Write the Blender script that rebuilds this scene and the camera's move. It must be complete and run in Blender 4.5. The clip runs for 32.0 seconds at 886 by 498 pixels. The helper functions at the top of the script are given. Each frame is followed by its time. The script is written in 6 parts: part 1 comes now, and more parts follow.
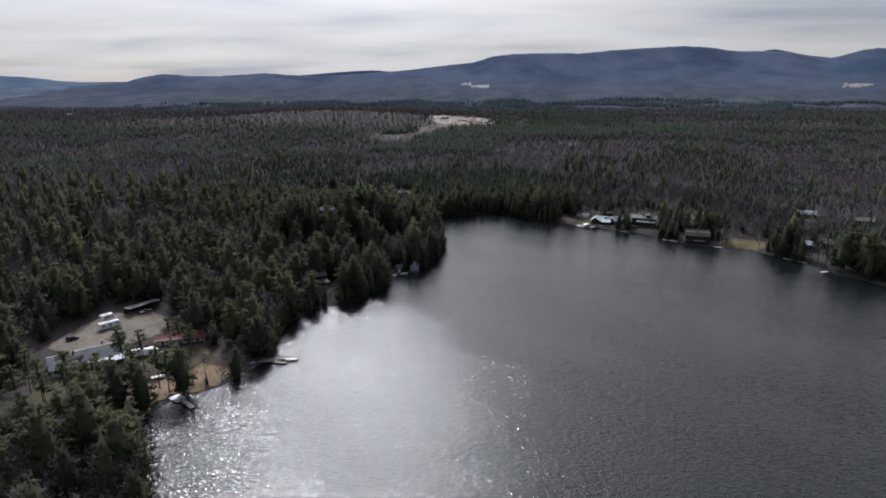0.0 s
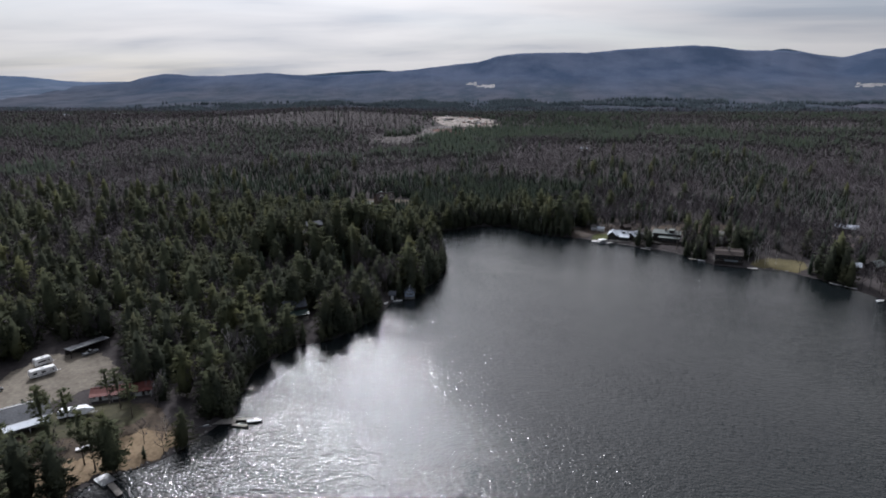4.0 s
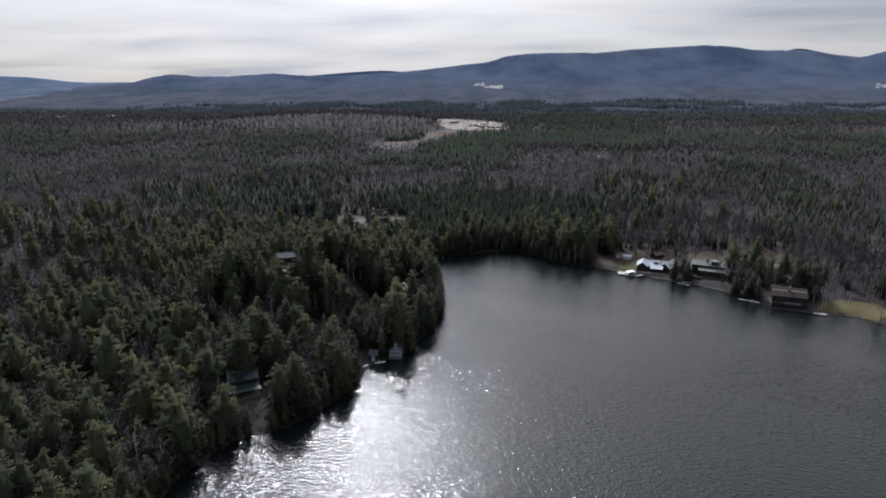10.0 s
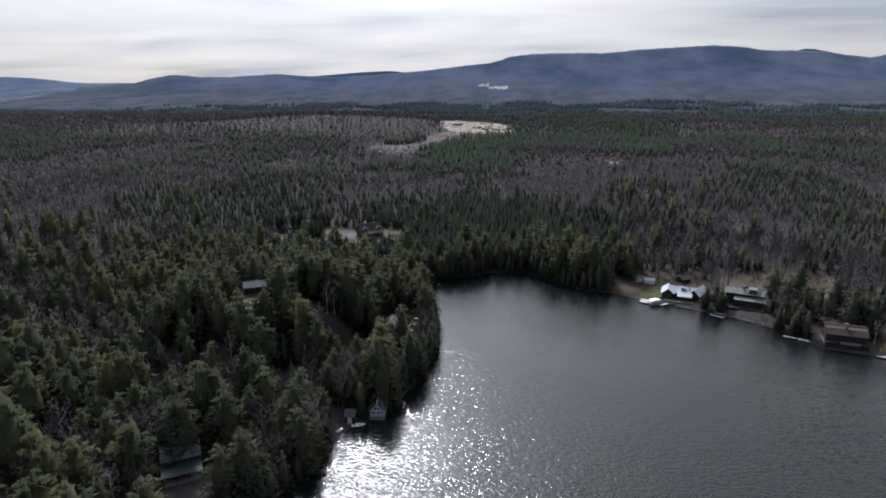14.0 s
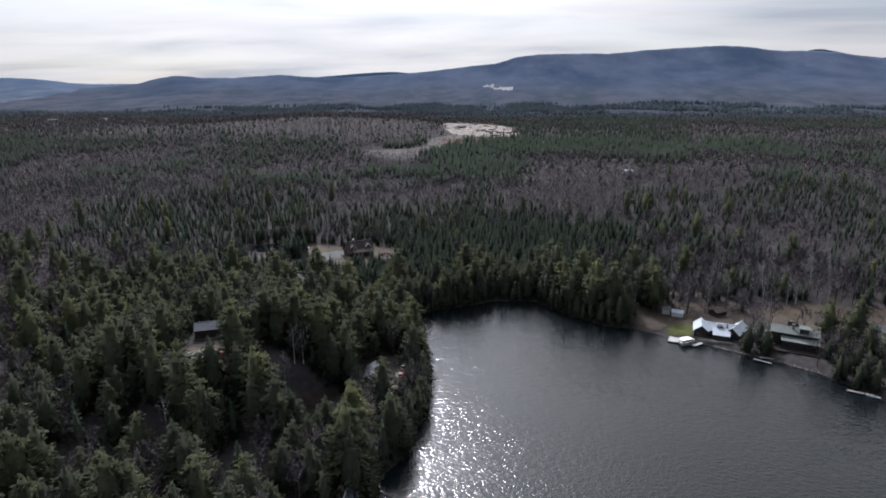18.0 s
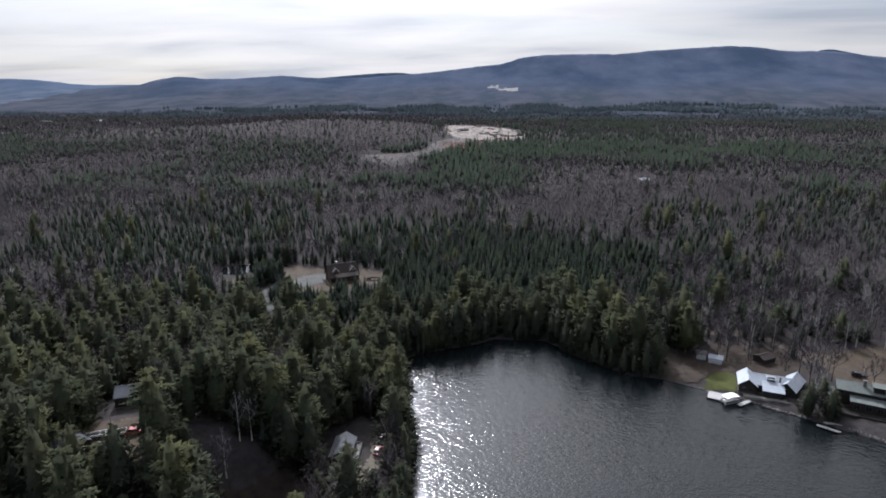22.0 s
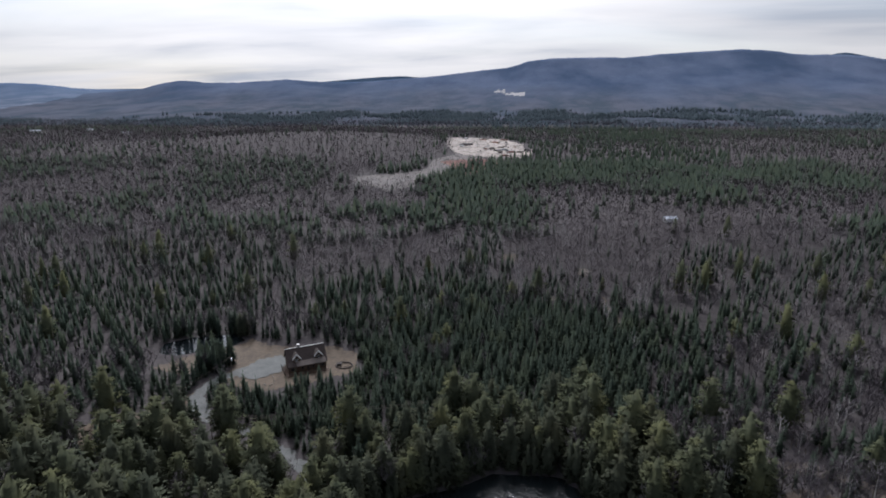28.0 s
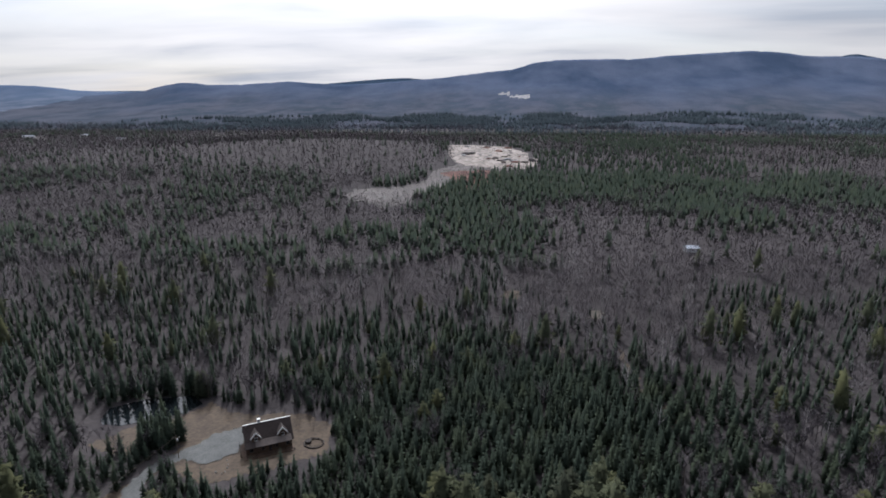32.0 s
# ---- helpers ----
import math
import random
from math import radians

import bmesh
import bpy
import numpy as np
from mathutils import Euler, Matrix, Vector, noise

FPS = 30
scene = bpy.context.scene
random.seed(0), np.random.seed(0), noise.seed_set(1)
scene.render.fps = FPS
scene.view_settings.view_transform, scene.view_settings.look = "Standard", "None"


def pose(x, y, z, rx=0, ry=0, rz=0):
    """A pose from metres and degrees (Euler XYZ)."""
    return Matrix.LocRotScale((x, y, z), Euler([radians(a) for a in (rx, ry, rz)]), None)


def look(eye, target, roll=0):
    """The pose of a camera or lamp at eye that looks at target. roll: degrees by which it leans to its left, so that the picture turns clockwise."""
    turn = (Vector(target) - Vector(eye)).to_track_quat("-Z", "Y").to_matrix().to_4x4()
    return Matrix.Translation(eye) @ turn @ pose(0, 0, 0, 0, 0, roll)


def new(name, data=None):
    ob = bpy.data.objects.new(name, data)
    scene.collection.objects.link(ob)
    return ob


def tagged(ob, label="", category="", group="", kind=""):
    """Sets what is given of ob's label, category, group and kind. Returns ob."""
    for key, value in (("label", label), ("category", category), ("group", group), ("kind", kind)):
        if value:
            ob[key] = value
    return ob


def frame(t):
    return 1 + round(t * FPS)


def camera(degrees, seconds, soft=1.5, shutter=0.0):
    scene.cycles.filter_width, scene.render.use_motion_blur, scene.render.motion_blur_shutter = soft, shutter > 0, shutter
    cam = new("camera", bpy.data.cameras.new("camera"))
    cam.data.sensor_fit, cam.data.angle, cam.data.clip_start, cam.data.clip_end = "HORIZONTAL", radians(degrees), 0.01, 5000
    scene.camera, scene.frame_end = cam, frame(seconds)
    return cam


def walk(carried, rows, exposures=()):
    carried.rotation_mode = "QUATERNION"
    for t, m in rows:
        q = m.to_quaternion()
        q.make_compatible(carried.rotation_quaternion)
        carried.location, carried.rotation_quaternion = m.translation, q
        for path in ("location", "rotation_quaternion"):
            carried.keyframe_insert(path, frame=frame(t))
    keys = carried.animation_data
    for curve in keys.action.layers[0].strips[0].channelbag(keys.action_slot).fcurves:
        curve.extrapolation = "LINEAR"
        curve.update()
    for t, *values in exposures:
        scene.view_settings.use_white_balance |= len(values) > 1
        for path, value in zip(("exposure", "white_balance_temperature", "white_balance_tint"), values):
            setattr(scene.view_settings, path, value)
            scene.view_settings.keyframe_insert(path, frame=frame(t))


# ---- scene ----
cam = camera(73.6, 32.0, soft=1.8)
# seconds, metres ahead, height, tilt, heading; one straight flight that starts to climb at 23.5 s
PATH = [
    (0, 5.6, 99.0, 74.59, 3.83), (1.5, 21.4, 99.15, 74.58, 4.03), (3, 37.1, 99.3, 74.57, 4.22), (4.5, 52.6, 99.75, 74.57, 4.4),
    (6, 68.2, 100.2, 74.58, 4.59), (7.5, 83.7, 100.6, 74.58, 4.77), (9, 99.3, 101.0, 74.6, 4.95), (11, 120.3, 101.1, 74.62, 5.19),
    (13, 141.6, 101.2, 74.65, 5.42), (15, 163.1, 101.3, 74.69, 5.65), (17, 185.0, 101.4, 74.73, 5.88), (19, 207.2, 101.5, 74.77, 6.1),
    (21, 229.7, 101.55, 74.81, 6.33), (23, 252.3, 101.6, 74.86, 6.55), (23.5, 258.0, 101.8, 74.87, 6.6), (24, 263.6, 103.3, 74.88, 6.66),
    (24.5, 269.3, 105.15, 74.89, 6.71), (25, 275.0, 107.0, 74.9, 6.77), (26, 286.4, 110.4, 74.92, 6.88), (27.5, 303.3, 115.5, 74.96, 7.04),
    (28, 308.9, 117.1, 74.97, 7.1), (28.6, 315.7, 118.75, 74.98, 7.16), (29.2, 322.3, 120.4, 74.99, 7.23), (30, 331.2, 121.2, 75.01, 7.32),
    (30.6, 337.8, 121.7, 75.02, 7.38), (31, 342.2, 122.6, 75.03, 7.43), (31.5, 347.6, 124.05, 75.04, 7.48), (32, 352.9, 125.5, 75.04, 7.54),
]
walk(cam, [(t, pose(0, y, z, tilt, 0.17, heading)) for t, y, z, tilt, heading in PATH],
     [(0, -0.28, 5820, 14), (6, -0.2, 5820, 14), (13, -0.08, 5790, 14), (19, 0.06, 5760, 14), (32, 0.06, 5740, 14)])

# ---- sky and sun ----
SUN_AZ, SUN_EL = -18.0, 42.0          # degrees from straight ahead to the right; degrees above the horizon
world = bpy.data.worlds.new("sky")
scene.world = world
world.use_nodes = True
wn, wl = world.node_tree.nodes, world.node_tree.links
wn.clear()


def wnode(kind, **values):
    n = wn.new(kind)
    for key, v in values.items():
        n.inputs[key].default_value = v
    return n


w_out = wn.new("ShaderNodeOutputWorld")
w_sky = wn.new("ShaderNodeTexSky")
w_sky.sky_type, w_sky.sun_disc = "NISHITA", False
w_sky.sun_elevation, w_sky.sun_rotation = radians(SUN_EL), radians(SUN_AZ)
w_bg1 = wnode("ShaderNodeBackground", Strength=0.10)
wl.new(w_sky.outputs[0], w_bg1.inputs[0])
w_co = wn.new("ShaderNodeTexCoord")
w_sep = wn.new("ShaderNodeSeparateXYZ")
wl.new(w_co.outputs["Generated"], w_sep.inputs[0])


def wmath(op, a, b=None):
    n = wn.new("ShaderNodeMath")
    n.operation = op
    for k, v in enumerate((a, b)):
        if v is None:
            continue
        if isinstance(v, (int, float)):
            n.inputs[k].default_value = v
        else:
            wl.new(v, n.inputs[k])
    return n.outputs[0]


w_up = wmath("ADD", wmath("MAXIMUM", w_sep.outputs[2], 0.0), 0.10)
w_vec = wn.new("ShaderNodeCombineXYZ")
wl.new(wmath("DIVIDE", w_sep.outputs[0], w_up), w_vec.inputs[0])
wl.new(wmath("DIVIDE", w_sep.outputs[1], w_up), w_vec.inputs[1])


def wnoise(scale, stretch, shift, detail, rough, warp=0.6):
    m = wn.new("ShaderNodeMapping")
    m.inputs["Scale"].default_value = stretch
    m.inputs["Location"].default_value = shift
    wl.new(w_vec.outputs[0], m.inputs[0])
    n = wnode("ShaderNodeTexNoise", Scale=scale, Detail=detail, Roughness=rough, Distortion=warp)
    wl.new(m.outputs[0], n.inputs["Vector"])
    return n.outputs["Fac"]


def wramp(fac, stops):
    r = wn.new("ShaderNodeValToRGB")
    while len(r.color_ramp.elements) < len(stops):
        r.color_ramp.elements.new(0.5)
    for e, (p, c) in zip(r.color_ramp.elements, stops):
        e.position, e.color = p, (*c, 1)
    wl.new(fac, r.inputs[0])
    return r.outputs[0]


# a high veil of cloud with grey streaks and a few thin places where the blue shows
w_streak = wramp(wnoise(0.42, (1.0, 1.7, 1), (3.1, 0.7, 0), 5, 0.48, 0.3), [(0.29, (0.57, 0.58, 0.59)), (0.42, (0.82, 0.79, 0.74)), (0.58, (0.99, 0.935, 0.85))])
w_bg2 = wnode("ShaderNodeBackground", Strength=1.0)
# the sun behind the veil makes a wide bright aureole
_sa, _se = radians(SUN_AZ), radians(SUN_EL)
w_dot = wn.new("ShaderNodeVectorMath")
w_dot.operation = "DOT_PRODUCT"
w_dot.inputs[1].default_value = (math.sin(_sa) * math.cos(_se), math.cos(_sa) * math.cos(_se), math.sin(_se))
wl.new(w_co.outputs["Generated"], w_dot.inputs[0])
w_toward = wmath("MAXIMUM", w_dot.outputs["Value"], 0.0)
w_glow = wmath("ADD", wmath("ADD", wmath("MULTIPLY", wmath("POWER", w_toward, 60.0), 5.0), wmath("MULTIPLY", wmath("POWER", w_toward, 16.0), 4.2)),
               wmath("ADD", wmath("MULTIPLY", wmath("POWER", w_toward, 4.0), 0.7), 0.74))
w_lit = wn.new("ShaderNodeVectorMath")
w_lit.operation = "SCALE"
wl.new(w_streak, w_lit.inputs[0])
# greyer towards the horizon, where the veil is seen edge on
w_rise = wn.new("ShaderNodeMapRange")
wl.new(w_sep.outputs[2], w_rise.inputs["Value"])
for _k, _v in (("From Min", 0.0), ("From Max", 0.38), ("To Min", 0.80), ("To Max", 1.4)):
    w_rise.inputs[_k].default_value = _v
wl.new(wmath("MULTIPLY", w_glow, w_rise.outputs[0]), w_lit.inputs["Scale"])
wl.new(w_lit.outputs[0], w_bg2.inputs[0])
w_thin = wramp(wnoise(0.25, (1.0, 1.3, 1), (7.7, 2.2, 0), 5, 0.5), [(0.36, (0.72, 0.72, 0.72)), (0.56, (0.98, 0.98, 0.98))])
w_mix = wn.new("ShaderNodeMixShader")
# the veil thickens towards the sun and thins out to blue sky behind
w_side = wn.new("ShaderNodeMapRange")
wl.new(w_sep.outputs[1], w_side.inputs["Value"])
for _k, _v in (("From Min", -0.35), ("From Max", 0.45), ("To Min", 0.45), ("To Max", 1.0)):
    w_side.inputs[_k].default_value = _v
wl.new(wmath("MULTIPLY", w_thin, w_side.outputs[0]), w_mix.inputs[0])
wl.new(w_bg1.outputs[0], w_mix.inputs[1])
wl.new(w_bg2.outputs[0], w_mix.inputs[2])
wl.new(w_mix.outputs[0], w_out.inputs[0])

sun = new("sun", bpy.data.lights.new("sun", "SUN"))
sun.data.energy, sun.data.angle, sun.data.color = 4.3, radians(1.5), (1.0, 0.96, 0.90)
_a, _e = radians(SUN_AZ), radians(SUN_EL)
sun.matrix_world = look((900 * math.sin(_a) * math.cos(_e), 900 * math.cos(_a) * math.cos(_e), 900 * math.sin(_e)), (0, 0, 0))

# ---- materials ----


def surface(name, dark, light, size=1.0, rough=0.85, metal=0.0, bump=0.3, spread=0.15, coarse=None, specular=0.3, bias=0.5):
    """A painted, wooden, mineral or leafy surface: colour varied at a grain of `size` metres and at patches eight times as large, with relief, and from piece to piece."""
    m = bpy.data.materials.new(name)
    m.use_nodes = True
    n, l = m.node_tree.nodes, m.node_tree.links
    b = n["Principled BSDF"]
    b.inputs["Roughness"].default_value, b.inputs["Metallic"].default_value = rough, metal
    b.inputs["Specular IOR Level"].default_value = specular
    geo = n.new("ShaderNodeNewGeometry")
    fine, big = n.new("ShaderNodeTexNoise"), n.new("ShaderNodeTexNoise")
    for t, s in ((fine, 1 / size), (big, 1 / (coarse or size * 8))):
        t.inputs["Scale"].default_value, t.inputs["Detail"].default_value, t.inputs["Roughness"].default_value = s, 5, 0.6
        l.new(geo.outputs["Position"], t.inputs["Vector"])
    add = n.new("ShaderNodeMath")
    add.operation = "ADD"
    l.new(fine.outputs["Fac"], add.inputs[0])
    l.new(big.outputs["Fac"], add.inputs[1])
    ramp = n.new("ShaderNodeValToRGB")
    ramp.color_ramp.elements[0].position, ramp.color_ramp.elements[0].color = bias - 0.16, (*dark, 1)
    ramp.color_ramp.elements[1].position, ramp.color_ramp.elements[1].color = bias + 0.16, (*light, 1)
    half = n.new("ShaderNodeMath")
    half.operation, half.inputs[1].default_value = "MULTIPLY", 0.5
    l.new(add.outputs[0], half.inputs[0])
    l.new(half.outputs[0], ramp.inputs[0])
    info, hsv, span = n.new("ShaderNodeObjectInfo"), n.new("ShaderNodeHueSaturation"), n.new("ShaderNodeMapRange")
    span.inputs["To Min"].default_value, span.inputs["To Max"].default_value = 1 - spread, 1 + spread
    mixr = n.new("ShaderNodeMath")
    mixr.operation = "ADD"
    l.new(info.outputs["Random"], mixr.inputs[0])
    l.new(geo.outputs["Random Per Island"], mixr.inputs[1])
    half2 = n.new("ShaderNodeMath")
    half2.operation, half2.inputs[1].default_value = "MULTIPLY", 0.5
    l.new(mixr.outputs[0], half2.inputs[0])
    l.new(half2.outputs[0], span.inputs["Value"])
    l.new(span.outputs[0], hsv.inputs["Value"])
    l.new(ramp.outputs[0], hsv.inputs["Color"])
    l.new(hsv.outputs[0], b.inputs["Base Color"])
    if bump:
        bp = n.new("ShaderNodeBump")
        bp.inputs["Strength"].default_value, bp.inputs["Distance"].default_value = bump, size * 0.3
        l.new(fine.outputs["Fac"], bp.inputs["Height"])
        l.new(bp.outputs[0], b.inputs["Normal"])
    return m


def water_material(name, wave, slope, rough):
    """Dark fresh water under a light wind: short waves crossed by finer ripples, with calmer and rougher lanes."""
    m = bpy.data.materials.new(name)
    m.use_nodes = True
    n, l = m.node_tree.nodes, m.node_tree.links
    b = n["Principled BSDF"]
    b.inputs["Base Color"].default_value = (0.006, 0.008, 0.009, 1)
    b.inputs["IOR"].default_value = 1.34
    b.inputs["Roughness"].default_value = rough
    geo = n.new("ShaderNodeNewGeometry")

    def maths(op, a, c):
        k = n.new("ShaderNodeMath")
        k.operation = op
        for slot, v in enumerate((a, c)):
            if isinstance(v, (int, float)):
                k.inputs[slot].default_value = v
            else:
                l.new(v, k.inputs[slot])
        return k.outputs[0]

    def noise(size, stretch, turn, detail):
        mp = n.new("ShaderNodeMapping")
        mp.vector_type = "TEXTURE"
        mp.inputs["Scale"].default_value = stretch
        mp.inputs["Rotation"].default_value = (0, 0, radians(turn))
        l.new(geo.outputs["Position"], mp.inputs[0])
        t = n.new("ShaderNodeTexNoise")
        t.inputs["Scale"].default_value, t.inputs["Detail"].default_value, t.inputs["Distortion"].default_value = 1 / size, detail, 0.15
        l.new(mp.outputs[0], t.inputs["Vector"])
        return t.outputs["Fac"]

    crests = maths("ADD", maths("MULTIPLY", noise(wave, (2.1, 1.0, 1), -20, 1), 0.9), maths("MULTIPLY", noise(wave * 0.6, (1.5, 1.0, 1), 58, 1), 0.42))
    crests = maths("ADD", crests, maths("MULTIPLY", noise(wave * 3.2, (2.0, 1.0, 1), -35, 1), 0.45))
    # gusts lie in lanes on the water, and the far cove is sheltered from the wind
    gust, lee = n.new("ShaderNodeMapRange"), n.new("ShaderNodeMapRange")
    l.new(noise(46, (2.2, 1.0, 1), -30, 3), gust.inputs["Value"])
    for key, v in (("From Min", 0.25), ("From Max", 0.75), ("To Min", slope * 0.65), ("To Max", slope * 1.35)):
        gust.inputs[key].default_value = v
    sep = n.new("ShaderNodeSeparateXYZ")
    l.new(geo.outputs["Position"], sep.inputs[0])
    l.new(sep.outputs[1], lee.inputs["Value"])
    for key, v in (("From Min", 180.0), ("From Max", 390.0), ("To Min", 1.0), ("To Max", 0.60)):
        lee.inputs[key].default_value = v
    bp = n.new("ShaderNodeBump")
    bp.inputs["Distance"].default_value = wave
    l.new(maths("MULTIPLY", gust.outputs[0], lee.outputs[0]), bp.inputs["Strength"])
    l.new(crests, bp.inputs["Height"])
    l.new(bp.outputs[0], b.inputs["Normal"])
    return m


WATER = water_material("lake_water", 0.85, 0.42, 0.13)
POND = water_material("pond_water", 0.8, 0.012, 0.03)
LITTER = surface("leaf_litter", (0.030, 0.027, 0.028), (0.066, 0.059, 0.058), 2.2, 0.95, bump=0.5, spread=0, specular=0.05)
DIRT = surface("brown_dirt_road", (0.050, 0.040, 0.034), (0.105, 0.086, 0.071), 1.1, 0.95, spread=0, coarse=9)
SAND = surface("pale_sand", (0.070, 0.060, 0.048), (0.165, 0.145, 0.116), 1.2, 0.95, spread=0, coarse=9)
GRAVEL = surface("grey_gravel", (0.052, 0.054, 0.052), (0.098, 0.101, 0.097), 0.6, 0.95, spread=0)
BEACH = surface("tan_beach_sand", (0.115, 0.082, 0.048), (0.215, 0.160, 0.100), 1.0, 0.95, spread=0, coarse=8)
YELLOWGRASS = surface("yellow_grass", (0.050, 0.043, 0.017), (0.108, 0.090, 0.040), 1.2, 0.95, spread=0, coarse=6)
WORNGRASS = surface("worn_grass", (0.026, 0.025, 0.014), (0.062, 0.058, 0.030), 1.3, 0.95, spread=0, coarse=6)
DRYGRASS = surface("dry_grass", (0.030, 0.023, 0.017), (0.088, 0.066, 0.045), 1.3, 0.95, spread=0, coarse=7)
LAWN = surface("green_lawn", (0.030, 0.037, 0.008), (0.072, 0.078, 0.017), 1.4, 0.95, spread=0)
MUD = surface("dark_bog", (0.018, 0.014, 0.011), (0.055, 0.040, 0.030), 2.5, 0.9, spread=0)
CUT = surface("cut_over_ground", (0.032, 0.028, 0.026), (0.122, 0.109, 0.100), 2.6, 0.95, spread=0, coarse=22)
PIT = surface("pale_gravel_pit", (0.045, 0.036, 0.032), (0.30, 0.26, 0.225), 5, 0.95, spread=0, coarse=20)
QUARRY = surface("dull_quarry_stone", (0.08, 0.08, 0.086), (0.22, 0.215, 0.21), 12, 0.95, spread=0, coarse=50)
# bluer evergreen and hardwood colours with distance haze painted in
HAZEGREEN = surface("distant_evergreens", (0.034, 0.045, 0.050), (0.062, 0.076, 0.086), 9, 1.0, spread=0.2, bump=0, coarse=120, specular=0.0)
HAZEBARE = surface("hazed_hardwoods", (0.064, 0.064, 0.077), (0.108, 0.104, 0.121), 9, 1.0, spread=0.2, bump=0, coarse=120, specular=0.0)


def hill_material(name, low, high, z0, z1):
    """Wooded hillsides: patchy hardwoods and evergreens below, closed evergreens towards the tops, with blue haze
    painted in, deepening upwards.
    """
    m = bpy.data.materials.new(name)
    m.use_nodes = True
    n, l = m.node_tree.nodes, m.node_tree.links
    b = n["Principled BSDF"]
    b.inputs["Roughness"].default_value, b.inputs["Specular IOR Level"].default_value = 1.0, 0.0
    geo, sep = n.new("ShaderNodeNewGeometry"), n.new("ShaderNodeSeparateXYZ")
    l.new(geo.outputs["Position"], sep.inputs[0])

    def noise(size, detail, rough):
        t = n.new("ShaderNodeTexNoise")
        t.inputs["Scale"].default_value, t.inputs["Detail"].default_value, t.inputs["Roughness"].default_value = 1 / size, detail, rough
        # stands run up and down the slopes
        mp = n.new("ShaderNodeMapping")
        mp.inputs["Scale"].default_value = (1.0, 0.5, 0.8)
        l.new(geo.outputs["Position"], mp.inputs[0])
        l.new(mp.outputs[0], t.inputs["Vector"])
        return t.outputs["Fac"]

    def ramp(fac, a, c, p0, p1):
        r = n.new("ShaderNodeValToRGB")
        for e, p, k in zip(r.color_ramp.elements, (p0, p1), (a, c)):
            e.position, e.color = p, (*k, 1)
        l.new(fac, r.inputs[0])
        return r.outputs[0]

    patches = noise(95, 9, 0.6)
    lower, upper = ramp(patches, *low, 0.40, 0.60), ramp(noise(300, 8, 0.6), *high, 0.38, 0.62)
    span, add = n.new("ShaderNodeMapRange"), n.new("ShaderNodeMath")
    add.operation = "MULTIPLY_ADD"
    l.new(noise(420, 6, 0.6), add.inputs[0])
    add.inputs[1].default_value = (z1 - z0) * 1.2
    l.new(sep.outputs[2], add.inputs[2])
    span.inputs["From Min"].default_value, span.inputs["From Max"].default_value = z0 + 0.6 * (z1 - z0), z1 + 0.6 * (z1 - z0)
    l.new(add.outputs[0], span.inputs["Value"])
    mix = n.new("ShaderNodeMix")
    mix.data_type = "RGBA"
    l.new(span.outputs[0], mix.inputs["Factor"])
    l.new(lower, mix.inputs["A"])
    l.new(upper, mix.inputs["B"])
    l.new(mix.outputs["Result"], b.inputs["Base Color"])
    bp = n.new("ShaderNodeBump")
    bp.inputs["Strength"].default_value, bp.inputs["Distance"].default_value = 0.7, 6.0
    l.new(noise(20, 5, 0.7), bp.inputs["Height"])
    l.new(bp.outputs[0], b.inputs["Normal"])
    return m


# distance haze is painted in as blue base colours, stronger up the slopes
HILLS = hill_material("haze_tinted_hills", ((0.042, 0.053, 0.068), (0.068, 0.072, 0.090)), ((0.038, 0.054, 0.088), (0.068, 0.084, 0.124)), 40, 150)
# a bluer copy, with more haze put into the colour of this farther range
WESTHILLS = hill_material("haze_tinted_west_hills", ((0.060, 0.078, 0.110), (0.105, 0.120, 0.155)), ((0.062, 0.088, 0.138), (0.085, 0.115, 0.170)), 60, 160)
# the farthest range: its pale blue is haze painted as base colour
FARHILLS = surface("haze_tinted_far_hills", (0.10, 0.15, 0.22), (0.13, 0.18, 0.25), 120, 1.0, spread=0, bump=0.0, specular=0.0)
BARK = surface("grey_brown_bark", (0.055, 0.045, 0.036), (0.13, 0.11, 0.09), 0.4, 0.95, specular=0.1)
BIRCH = surface("white_birch_bark", (0.26, 0.25, 0.22), (0.55, 0.53, 0.48), 0.5, 0.9)
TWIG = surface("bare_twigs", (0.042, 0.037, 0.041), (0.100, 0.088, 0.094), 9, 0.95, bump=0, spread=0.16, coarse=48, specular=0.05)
PALETWIG = surface("pale_bare_twigs", (0.105, 0.100, 0.102), (0.225, 0.213, 0.212), 7, 0.95, bump=0, spread=0.15, coarse=40, specular=0.05)
REDTWIG = surface("reddish_brush", (0.060, 0.034, 0.029), (0.150, 0.088, 0.072), 3, 0.95, bump=0, spread=0.25, coarse=20, specular=0.05)


